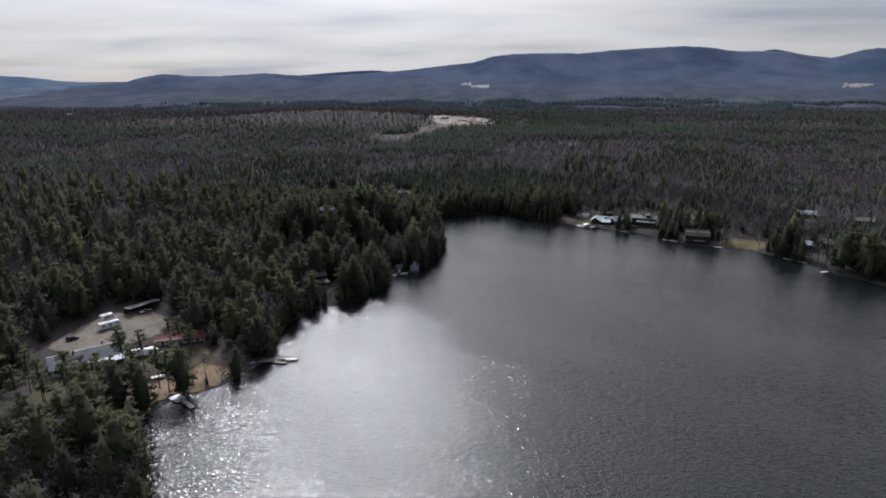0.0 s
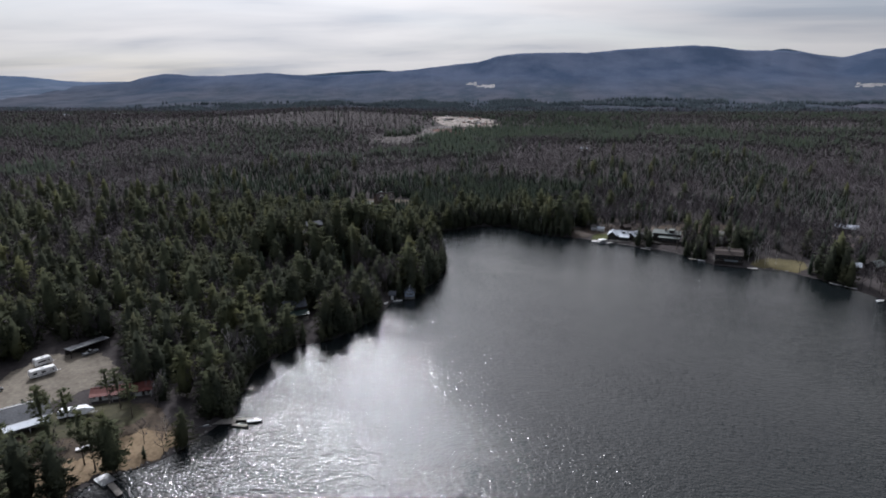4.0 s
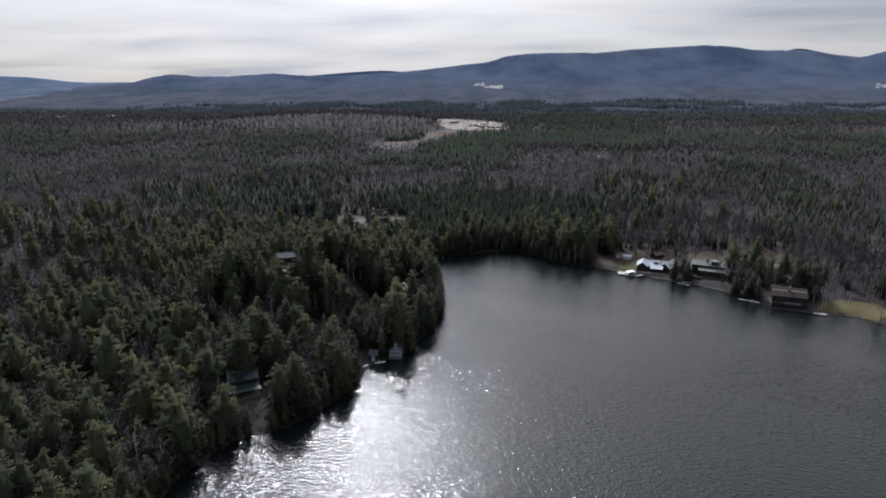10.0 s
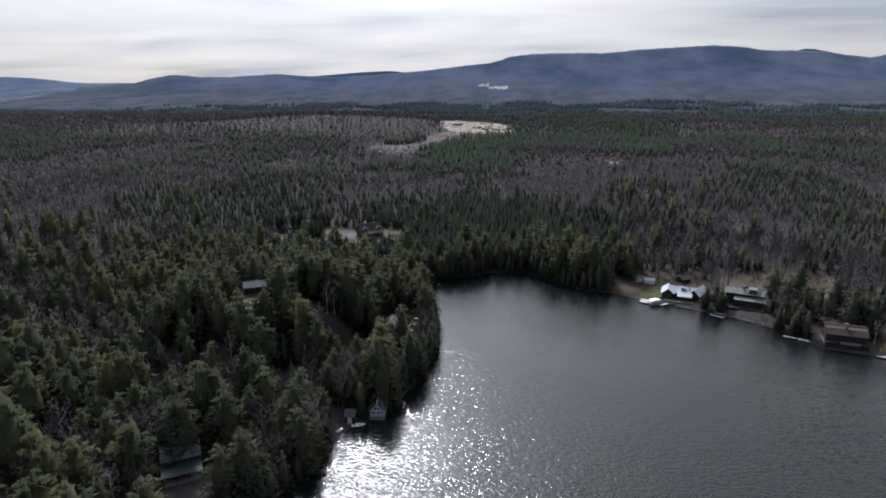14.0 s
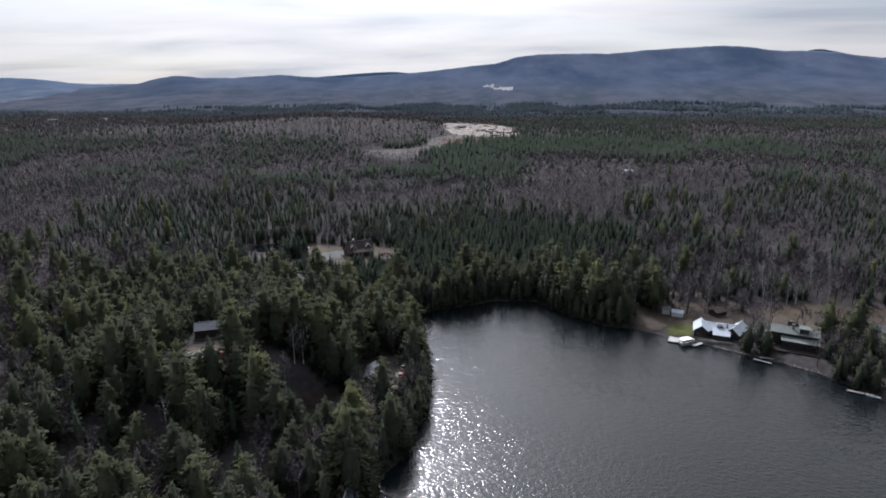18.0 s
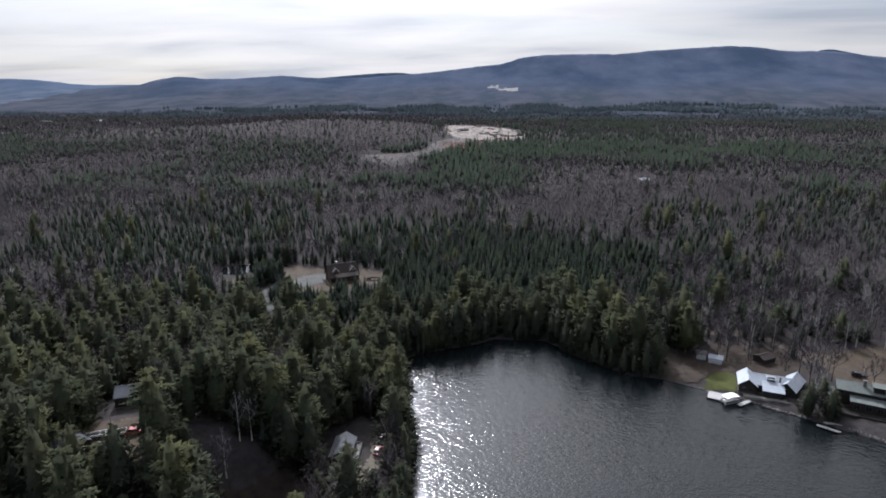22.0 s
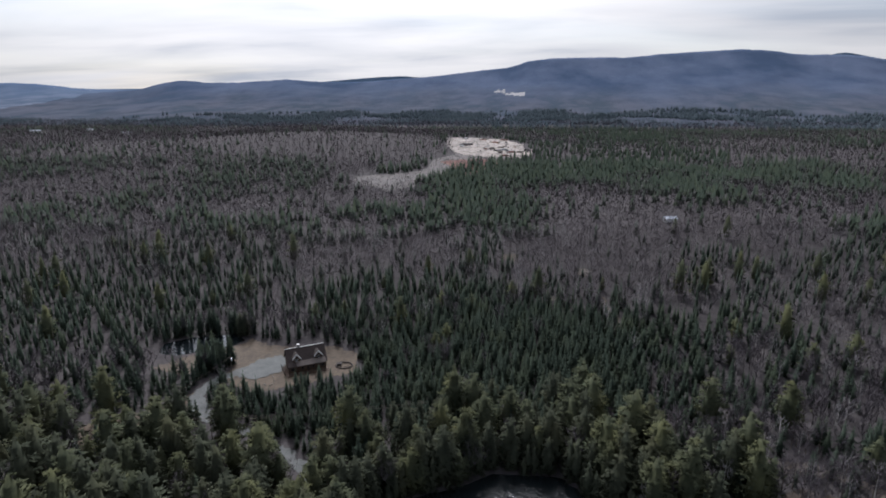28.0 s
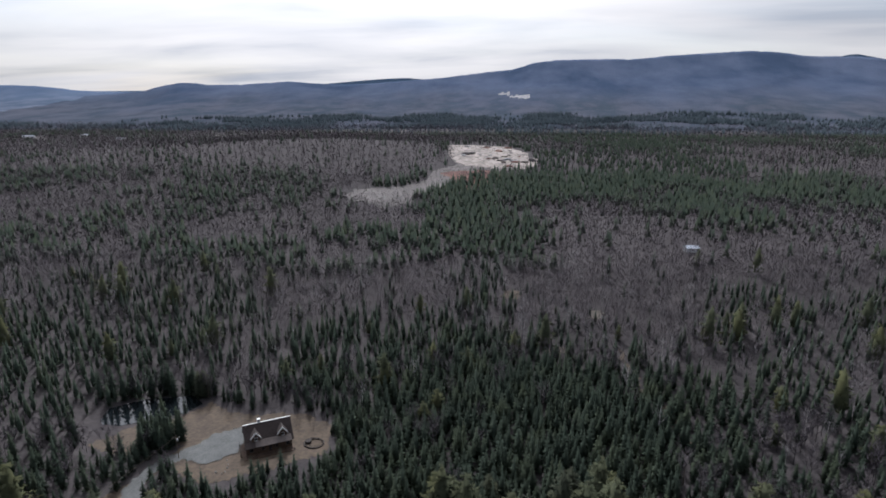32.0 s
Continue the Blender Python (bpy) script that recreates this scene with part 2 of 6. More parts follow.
def foliage(name, dark, light, warm, glow=0.3, spread=0.10):
    """Needles: colour varied by sprays and from tree to tree, some trees yellower, with light passing through."""
    m = surface(name, dark, light, 1.1, 0.9, bump=0, spread=spread, coarse=9, specular=0.03)
    n, l = m.node_tree.nodes, m.node_tree.links
    b, out = n["Principled BSDF"], n["Material Output"]
    col = b.inputs["Base Color"].links[0].from_socket
    geo, t, r, mix = n.new("ShaderNodeNewGeometry"), n.new("ShaderNodeTexNoise"), n.new("ShaderNodeMapRange"), n.new("ShaderNodeMix")
    t.inputs["Scale"].default_value, t.inputs["Detail"].default_value = 1 / 13, 2
    l.new(geo.outputs["Position"], t.inputs["Vector"])
    r.inputs["From Min"].default_value, r.inputs["From Max"].default_value, r.inputs["To Max"].default_value = 0.48, 0.70, 0.5
    l.new(t.outputs["Fac"], r.inputs["Value"])
    mix.data_type = "RGBA"
    l.new(r.outputs[0], mix.inputs["Factor"])
    l.new(col, mix.inputs["A"])
    mix.inputs["B"].default_value = (*warm, 1)
    l.new(mix.outputs["Result"], b.inputs["Base Color"])
    tr_, ms = n.new("ShaderNodeBsdfTranslucent"), n.new("ShaderNodeMixShader")
    l.new(mix.outputs["Result"], tr_.inputs["Color"])
    ms.inputs[0].default_value = glow
    l.new(b.outputs[0], ms.inputs[1])
    l.new(tr_.outputs[0], ms.inputs[2])
    l.new(ms.outputs[0], out.inputs[0])
    return m


PINE = foliage("pine_needles", (0.032, 0.039, 0.026), (0.086, 0.093, 0.054), (0.118, 0.116, 0.046))
HEMLOCK = foliage("hemlock_needles", (0.028, 0.034, 0.025), (0.072, 0.078, 0.052), (0.092, 0.090, 0.046))
SPRUCE = foliage("spruce_needles", (0.024, 0.034, 0.026), (0.054, 0.069, 0.050), (0.062, 0.072, 0.040), 0.25, 0.2)

# ---- mesh helpers ----


def mesh_from(name, verts, faces, materials, slots=None, normals=None):
    """A mesh out of arrays of corners and triangles."""
    verts, faces = np.asarray(verts, np.float32), np.asarray(faces, np.int32)
    me = bpy.data.meshes.new(name)
    me.vertices.add(len(verts))
    me.vertices.foreach_set("co", verts.ravel())
    k = faces.shape[1]
    me.loops.add(faces.size)
    me.loops.foreach_set("vertex_index", faces.ravel())
    me.polygons.add(len(faces))
    me.polygons.foreach_set("loop_start", np.arange(len(faces), dtype=np.int32) * k)
    for m in materials:
        me.materials.append(m)
    if slots is not None:
        me.polygons.foreach_set("material_index", np.asarray(slots, np.int32))
    me.update(calc_edges=True)
    if normals is not None:
        me.normals_split_custom_set_from_vertices(np.asarray(normals, np.float32))
    return me


def part(name, bm, material, parent, label="", smooth=False):
    """Links a bmesh as one mesh object under a thing or a part."""
    me = bpy.data.meshes.new(name)
    bmesh.ops.recalc_face_normals(bm, faces=bm.faces)
    bm.to_mesh(me)
    bm.free()
    me.materials.append(material)
    if smooth:
        for p in me.polygons:
            p.use_smooth = True
    ob = new(name, me)
    ob.parent = parent
    if label:
        ob["label"] = label
    return ob


def empty(name, m, label, category, group="", kind=""):
    ob = new(name)
    ob.empty_display_size = 0.5
    ob.matrix_world = m
    return tagged(ob, label, category, group, kind)


def box(bm, x0, x1, y0, y1, z0, z1, bevel=0.0):
    vs = [bm.verts.new(p) for p in ((x0, y0, z0), (x1, y0, z0), (x1, y1, z0), (x0, y1, z0), (x0, y0, z1), (x1, y0, z1), (x1, y1, z1), (x0, y1, z1))]
    fs = [bm.faces.new([vs[i] for i in q]) for q in ((0, 3, 2, 1), (4, 5, 6, 7), (0, 1, 5, 4), (1, 2, 6, 5), (2, 3, 7, 6), (3, 0, 4, 7))]
    if bevel:
        bmesh.ops.bevel(bm, geom=list({e for f in fs for e in f.edges}), offset=bevel, segments=1, affect="EDGES")
    return bm


def boxes(*rows):
    bm = bmesh.new()
    for r in rows:
        box(bm, *r)
    return bm


def tube(bm, a, b, r0, r1, n=6):
    a, b = Vector(a), Vector(b)
    q = (b - a).to_track_quat("Z", "Y")
    rings = []
    for p, r in ((a, r0), (b, r1)):
        rings.append([bm.verts.new(p + q @ Vector((r * math.cos(2 * math.pi * i / n), r * math.sin(2 * math.pi * i / n), 0))) for i in range(n)])
    for i in range(n):
        j = (i + 1) % n
        bm.faces.new((rings[0][i], rings[0][j], rings[1][j], rings[1][i]))
    bm.faces.new(rings[0][::-1])
    bm.faces.new(rings[1])
    return bm


def prism(bm, profile, y0, y1):
    """A profile in x and z, drawn out along y."""
    a, b = [bm.verts.new((x, y0, z)) for x, z in profile], [bm.verts.new((x, y1, z)) for x, z in profile]
    for i in range(len(a)):
        j = (i + 1) % len(a)
        bm.faces.new((a[i], a[j], b[j], b[i]))
    bm.faces.new(a[::-1])
    bm.faces.new(b)
    return bm


def value_noise(x, y, size, seed=0):
    """Smooth noise from 0 to 1 over the plan, with lumps of `size` metres."""
    u, v = np.asarray(x, float) / size + seed * 17.3, np.asarray(y, float) / size + seed * 9.1
    i, j = np.floor(u), np.floor(v)
    fu, fv = u - i, v - j
    fu, fv = fu * fu * (3 - 2 * fu), fv * fv * (3 - 2 * fv)

    def h(a, b):
        s = np.sin(a * 127.1 + b * 311.7 + seed * 74.7) * 43758.5453
        return s - np.floor(s)

    return (h(i, j) * (1 - fu) + h(i + 1, j) * fu) * (1 - fv) + (h(i, j + 1) * (1 - fu) + h(i + 1, j + 1) * fu) * fv


def smooth(v, a, b):
    t = np.clip((v - a) / (b - a), 0, 1)
    return t * t * (3 - 2 * t)


# ---- ground and lake ----
SHORE = [
    (-95, -420), (-85, -150), (-72, 0), (-68, 75), (-74, 112), (-92, 140), (-119, 157), (-105, 164), (-101, 174), (-90, 182), (-85, 190),
    (-82, 199), (-78, 206), (-82, 221), (-84, 238), (-76, 258), (-62, 266), (-50, 287), (-46, 308), (-35, 321), (-27, 342), (-24, 372), (-28, 395),
    (-35, 418), (-36, 437), (-42, 447), (-33, 455), (-15, 464), (-5, 472), (16, 473), (29, 458), (45, 445), (57, 443), (72, 435), (88, 425),
    (103, 416), (117, 406), (125, 393), (131, 383), (148, 378), (165, 373), (180, 355), (192, 327), (206, 303), (232, 268), (270, 200), (300, 80), (310, -420)]
SH = np.array(SHORE, float)


def inside(poly, x, y):
    p = np.asarray(poly, float)
    out = np.zeros(np.shape(x), bool)
    for (ax, ay), (bx, by) in zip(p, np.roll(p, -1, 0)):
        cross = ((ay > y) != (by > y)) & (x < (bx - ax) * (y - ay) / (by - ay + 1e-12) + ax)
        out ^= cross
    return out


def edge_distance(poly, x, y):
    """Distance to the outline, positive outside it."""
    p = np.asarray(poly, float)
    best = np.full(np.shape(x), 1e9)
    for (ax, ay), (bx, by) in zip(p, np.roll(p, -1, 0)):
        dx, dy = bx - ax, by - ay
        t = np.clip(((x - ax) * dx + (y - ay) * dy) / (dx * dx + dy * dy), 0, 1)
        best = np.minimum(best, np.hypot(x - ax - t * dx, y - ay - t * dy))
    return np.where(inside(p, x, y), -best, best)


# level places: middle, radius, height
PADS = [(-136, 208, 34, 3.0), (-112, 212, 14, 3.0), (-100, 178, 9, 1.2), (-88, 525, 26, 5.5), (-95, 362, 17, 19.0), (-43, 382, 12, 2.6), (-36, 314, 6, 1.0),
        (-80, 277, 9, 3.5), (88, 436, 13, 1.2), (113, 425, 14, 2.6), (139, 388, 10, 1.4), (-140, 546, 22, 4.2), (210, 370, 12, 4.0), (-56, 356, 12, 0.8),
        (194, 357, 7, 1.6), (76, 456, 10, 1.3), (100, 455, 12, 3.2)]


def height(x, y):
    x, y = np.asarray(x, float), np.asarray(y, float)
    d = edge_distance(SH, x, y)
    h = 0.2 + 1.5 * (1 - np.exp(-np.maximum(d, 0) / 5)) + 0.022 * np.clip(d, 0, 190)
    h += 17 * np.exp(-((x + 92) / 34) ** 2 - ((y - 372) / 36) ** 2)
    h += 0.030 * np.clip(y - 520, 0, 650) - 0.016 * np.clip(y - 1250, 0, 1500)
    h += 17 * np.exp(-((x - 150) / 150) ** 2 - ((y - 760) / 150) ** 2)
    h += 26 * np.exp(-((x + 330) / 260) ** 2 - ((y - 1330) / 190) ** 2)
    h += 9 * np.exp(-((x + 330) / 160) ** 2 - ((y - 480) / 200) ** 2)
    far = smooth(d, 15, 120)
    h += far * (5 * (value_noise(x, y, 190, 3) - 0.5) + 2.0 * (value_noise(x, y, 60, 4) - 0.5))
    for px, py, r, z in PADS:
        k = 1 - smooth(np.hypot(x - px, y - py), r * 0.75, r * 1.7)
        h = h * (1 - k) + np.maximum(z, 0) * k
    h = np.where(d < 4, np.minimum(h, 0.15 + 0.35 * np.maximum(d, 0)), h)
    return np.where(d > 0, h, np.maximum(-0.10 + 0.22 * d, -3.5))


def spread_axis(lo, hi, step, far):
    mid = list(np.arange(lo, hi + 0.1, step))
    up, g = [], step
    while mid[-1] + sum(up) < far:
        g *= 1.12
        up.append(min(g, 160))
    ups = list(hi + np.cumsum(up))
    dn, g = [], step
    while lo - sum(dn) > -far:
        g *= 1.12
        dn.append(min(g, 160))
    return np.array(list((lo - np.cumsum(dn))[::-1]) + mid + ups)


GX, GY = spread_axis(-264, 300, 3.6, 4700), spread_axis(100, 640, 3.6, 4700)
mx, my = np.meshgrid(GX, GY)
GH = height(mx.ravel(), my.ravel()).reshape(mx.shape)


def gz(x, y):
    """The height of the ground sheet."""
    x, y = np.asarray(x, float), np.asarray(y, float)
    i = np.clip(np.searchsorted(GX, x) - 1, 0, len(GX) - 2)
    j = np.clip(np.searchsorted(GY, y) - 1, 0, len(GY) - 2)
    u, v = (x - GX[i]) / (GX[i + 1] - GX[i]), (y - GY[j]) / (GY[j + 1] - GY[j])
    return (GH[j, i] * (1 - u) + GH[j, i + 1] * u) * (1 - v) + (GH[j + 1, i] * (1 - u) + GH[j + 1, i + 1] * u) * v


def g(x, y):
    return float(gz(x, y))


nx, ny = len(GX), len(GY)
idx = np.arange(nx * ny).reshape(ny, nx)
quads = np.stack([idx[:-1, :-1], idx[:-1, 1:], idx[1:, 1:], idx[1:, :-1]], -1).reshape(-1, 4)
ground = new("ground", mesh_from("ground", np.stack([mx.ravel(), my.ravel(), GH.ravel()], -1), quads, [LITTER]))
for p in ground.data.polygons:
    p.use_smooth = True
tagged(ground, "brown leaf-littered forest floor rolling gently to the hills", "ground", kind="structure")

WX, WY = np.arange(-160, 341, 20.0), np.arange(-440, 501, 20.0)
wx, wy = np.meshgrid(WX, WY)
widx = np.arange(wx.size).reshape(wx.shape)
wq = np.stack([widx[:-1, :-1], widx[:-1, 1:], widx[1:, 1:], widx[1:, :-1]], -1).reshape(-1, 4)
lake = new("water", mesh_from("water", np.stack([wx.ravel(), wy.ravel(), 0 * wx.ravel()], -1), wq, [WATER]))
tagged(lake, "dark rippled lake water glinting in the sun", "lake", kind="structure")


def patch(name, poly, material, label, category, lift=0.10, step=0.6, ragged=1.3):
    """A piece of ground cover with an uneven edge, laid on the ground sheet."""
    p = np.array(poly, float)
    xs, ys = np.arange(p[:, 0].min() - 2, p[:, 0].max() + 2.1, step), np.arange(p[:, 1].min() - 2, p[:, 1].max() + 2.1, step)
    cx, cy = np.meshgrid(xs, ys)
    ox = cx + ragged * (value_noise(cx, cy, 9 * step, 5) - 0.5) * 2 + ragged * (value_noise(cx, cy, 2.6 * step, 15) - 0.5) * 1.3
    oy = cy + ragged * (value_noise(cx, cy, 9 * step, 6) - 0.5) * 2 + ragged * (value_noise(cx, cy, 2.6 * step, 16) - 0.5) * 1.3
    keep = inside(p, ox[:-1, :-1] + step / 2, oy[:-1, :-1] + step / 2)
    ids = np.arange(cx.size).reshape(cx.shape)
    q = np.stack([ids[:-1, :-1], ids[:-1, 1:], ids[1:, 1:], ids[1:, :-1]], -1)[keep]
    if not len(q):
        return None
    used, inv = np.unique(q, return_inverse=True)
    v = np.stack([cx.ravel()[used], cy.ravel()[used], gz(cx.ravel()[used], cy.ravel()[used]) + lift], -1)
    ob = new(name, mesh_from(name, v, inv.reshape(-1, 4), [material]))
    return tagged(ob, label, category, kind="structure")


def strip(points, width):
    """The outline of a lane along points."""
    left, right = [], []
    for k, (x, y) in enumerate(points):
        a, b = points[max(k - 1, 0)], points[min(k + 1, len(points) - 1)]
        dx, dy = b[0] - a[0], b[1] - a[1]
        n = math.hypot(dx, dy)
        left.append((x - dy / n * width / 2, y + dx / n * width / 2))
        right.append((x + dy / n * width / 2, y - dx / n * width / 2))
    return left + right[::-1]


# ---- hills on the horizon: degrees from straight ahead, degrees above the eye ----
RIDGE = [(-75, -0.9), (-60, -0.8), (-48, -0.55), (-41.6, -0.32), (-38, -0.08), (-35, 0.12), (-32.6, 0.30), (-31.1, 0.75), (-29.3, 1.08), (-27.1, 0.85), (-24.3, 0.91),
         (-20.9, 1.16), (-17.5, 0.92), (-15.5, 0.87), (-11.3, 1.11), (-7.1, 1.46), (-3.5, 1.9), (-0.9, 2.13), (0.7, 2.66), (2.7, 2.89), (5.2, 2.91), (9.2, 2.85), (12.5, 3.12),
         (15.2, 3.24), (17.9, 3.31), (20.0, 3.16), (22.1, 2.79), (24.5, 2.72), (26.4, 2.57), (28.3, 2.1), (29.3, 2.03), (30.3, 2.32), (31.9, 2.7), (33.2, 2.68), (35.7, 1.95), (45, 1.5), (60, 0.8), (75, 0.5)]
EYE = np.array((0, 185.0))
# pale quarries on the hillsides: two bearings and two elevations
QUARRIES = [(-2.4, -1.2, 0.02, 0.20), (-1.2, 0.6, -0.22, 0.02), (30.8, 32.6, -0.22, 0.06)]


def hills(name, radius, start, ridge, material, label, step=0.25, rough=1.0):
    az = np.arange(-75, 75.01, step)
    el = np.interp(az, [a for a, _ in ridge], [e for _, e in ridge])
    k = np.ones(5) / 5
    el = np.convolve(np.pad(el, 2, mode="edge"), k, "valid")
    el = el + rough * (0.05 * (value_noise(az, 0 * az, 0.5, 8) - 0.5) + 0.035 * (value_noise(az, 0 * az, 0.22, 9) - 0.5))
    top = 101.4 + radius * np.tan(np.radians(el))
    rows, fr = [], np.linspace(0, 1, 50 if rough > 0.5 else 8)
    for f in fr:
        r = start + (radius - start) * f
        x, y = r * np.sin(np.radians(az)), EYE[1] + r * np.cos(np.radians(az))
        base = 10.0
        z = base + (top - base) * (0.16 * f + 0.84 * f ** 2.4) + rough * 60 * f * (1 - f) * (value_noise(x, y, 330, 11) - 0.45) + rough * 9 * (f < 1) * (value_noise(x, y, 70, 12) - 0.5)
        rows.append(np.stack([x, y, z - (12 if f == 0 else 0)], -1))
    r = radius + 150
    rows.append(np.stack([r * np.sin(np.radians(az)), EYE[1] + r * np.cos(np.radians(az)), 0 * az], -1))
    v = np.concatenate(rows)
    ids = np.arange(len(v)).reshape(len(rows), len(az))
    q = np.stack([ids[:-1, :-1], ids[:-1, 1:], ids[1:, 1:], ids[1:, :-1]], -1).reshape(-1, 4)
    ob = new(name, mesh_from(name, v, q, [material, QUARRY]))
    mid = v[q].mean(1) - np.array((0, EYE[1], 101.4))
    ma, me_ = np.degrees(np.arctan2(mid[:, 0], mid[:, 1])), np.degrees(np.arctan2(mid[:, 2], np.hypot(mid[:, 0], mid[:, 1])))
    pale = np.zeros(len(q), bool)
    for a0, a1, e0, e1 in QUARRIES:
        wob = 0.5 * (value_noise(ma, me_ * 6, 0.6, 14) - 0.5)
        pale |= (ma > a0 + wob) & (ma < a1 + wob) & (me_ > e0 + 0.3 * wob) & (me_ < e1 + 0.3 * wob)
    ob.data.polygons.foreach_set("material_index", pale.astype(np.int32))
    for p in ob.data.polygons:
        p.use_smooth = True
    tagged(ob, label, "hills", kind="structure")
    return np.stack(rows[:-1])


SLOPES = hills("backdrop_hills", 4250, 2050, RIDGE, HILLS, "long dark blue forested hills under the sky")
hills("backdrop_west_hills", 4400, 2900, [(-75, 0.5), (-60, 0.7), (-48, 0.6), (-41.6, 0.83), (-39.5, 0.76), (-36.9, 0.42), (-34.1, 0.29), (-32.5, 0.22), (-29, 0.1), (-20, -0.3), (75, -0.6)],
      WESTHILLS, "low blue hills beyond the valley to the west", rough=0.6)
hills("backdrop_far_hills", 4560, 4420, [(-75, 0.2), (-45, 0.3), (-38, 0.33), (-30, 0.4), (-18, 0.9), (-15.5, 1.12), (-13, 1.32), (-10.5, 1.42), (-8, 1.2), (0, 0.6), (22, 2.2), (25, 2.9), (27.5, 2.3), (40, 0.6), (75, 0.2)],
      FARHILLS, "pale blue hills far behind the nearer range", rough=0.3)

# ---- trees ----


def conifer(rng, tall, wide, levels, per, sprays, droop=0.35, bare=0.12, taper=0.85, ragged=0.25, lift_top=0.3, belly=0.0, shell=0):
    """A crown of drooping boughs, each a few flat sprays of needles round a stem: corners and triangles."""
    V, F = [], []

    def kite(a, d, s, length, width, sag):
        k = len(V)
        tip = a + d * length + np.array((0, 0, -sag * length))
        m = a + d * length * 0.52 + np.array((0, 0, -sag * length * 0.35))
        V.extend([a, m + s * width, tip, m - s * width])
        F.extend([(k, k + 1, k + 2), (k, k + 2, k + 3)])

    for n in range(levels):
        f = bare + (1 - bare) * (n + rng.uniform(0, 0.6)) / levels
        level = f
        turn = rng.uniform(0, 6.28)
        count = max(3, int(round(per * (1 - 0.45 * level))))
        for b in range(count):
            ang = turn + 6.283 * b / count + rng.uniform(-0.35, 0.35)
            # boughs leave the stem at any height, not in rings
            f = min(0.97, max(bare, level + rng.uniform(-0.6, 0.6) * (1 - bare) / levels))
            reach = wide * (1 - f) ** taper * (1 + ragged * rng.uniform(-1, 1)) + 0.03 * wide
            if f < bare + 0.12:
                reach *= 0.75
            reach *= 1 - belly + belly * min(1.0, 0.25 + (f - bare) / 0.3)
            L = reach * rng.uniform(0.72, 1.15)
            up = lift_top * f - droop * (1 - f) + rng.uniform(-0.12, 0.12)
            d = np.array((math.cos(ang), math.sin(ang), up))
            s = np.array((-math.sin(ang), math.cos(ang), rng.uniform(-0.25, 0.25)))
            a = np.array((0, 0, tall * f + rng.uniform(-0.2, 0.2)))
            if sprays == 1:
                kite(a, d, s, L, L * 0.27, 0.18)
                continue
            kite(a, d, s, L, L * 0.15, 0.16)
            for c in range(sprays - 1):
                w = 0.22 + 0.68 * c / max(1, sprays - 2)
                side = 1 if c % 2 else -1
                p = a + d * L * w + np.array((0, 0, -0.12 * L * w))
                dd = d * 0.75 + s * side * 0.75 + np.array((0, 0, rng.uniform(-0.25, 0.2)))
                kite(p, dd, np.cross(dd, (0, 0, 1)) + np.array((0, 0, rng.uniform(-0.3, 0.3))), L * 0.40 * (1.2 - 0.5 * w), L * 0.085, 0.22)
    # small sprays over the whole crown
    for n in range(shell):
        f = bare + (1 - bare) * (1 - math.sqrt(rng.random())) * 0.98
        ang = rng.uniform(0, 6.283)
        r = wide * (1 - f) ** taper * rng.uniform(0.62, 0.98) * (1 - belly + belly * min(1.0, 0.25 + (f - bare) / 0.3))
        out = np.array((math.cos(ang), math.sin(ang), 0.0))
        d = out * 0.75 + np.array((0, 0, -0.35)) + rng.normal(size=3) * 0.3
        s = np.array((-math.sin(ang), math.cos(ang), rng.uniform(-0.3, 0.3)))
        L = wide * rng.uniform(0.18, 0.34)
        kite(out * (r - 0.4 * L) + np.array((0, 0, tall * f)), d, s, L, L * 0.22, 0.2)
    # the dark close heart of the crown
    k = len(V)
    for f, w in ((bare + 0.03, 0.22), (bare + 0.22, 0.48), (bare + 0.55 * (1 - bare), 0.44)):
        for i in range(6):
            a = 1.047 * i + rng.uniform(-0.2, 0.2)
            rr = w * wide * (1 - f) ** taper
            V.append(np.array((rr * math.cos(a), rr * math.sin(a), tall * f)))
    V.append(np.array((0, 0, tall * 0.9)))
    for i in range(6):
        j = (i + 1) % 6
        for r in (0, 6):
            F.extend([(k + r + i, k + r + j, k + r + 6 + j), (k + r + i, k + r + 6 + j, k + r + 6 + i)])
        F.append((k + 12 + i, k + 12 + j, k + 18))
    k = len(V)
    V.extend([np.array((0.10 * wide, 0, tall * 0.93)), np.array((-0.05 * wide, 0.08 * wide, tall * 0.93)), np.array((-0.05 * wide, -0.08 * wide, tall * 0.93)), np.array((0, 0, tall))])
    F.extend([(k, k + 1, k + 3), (k + 1, k + 2, k + 3), (k + 2, k, k + 3)])
    return np.array(V), np.array(F)


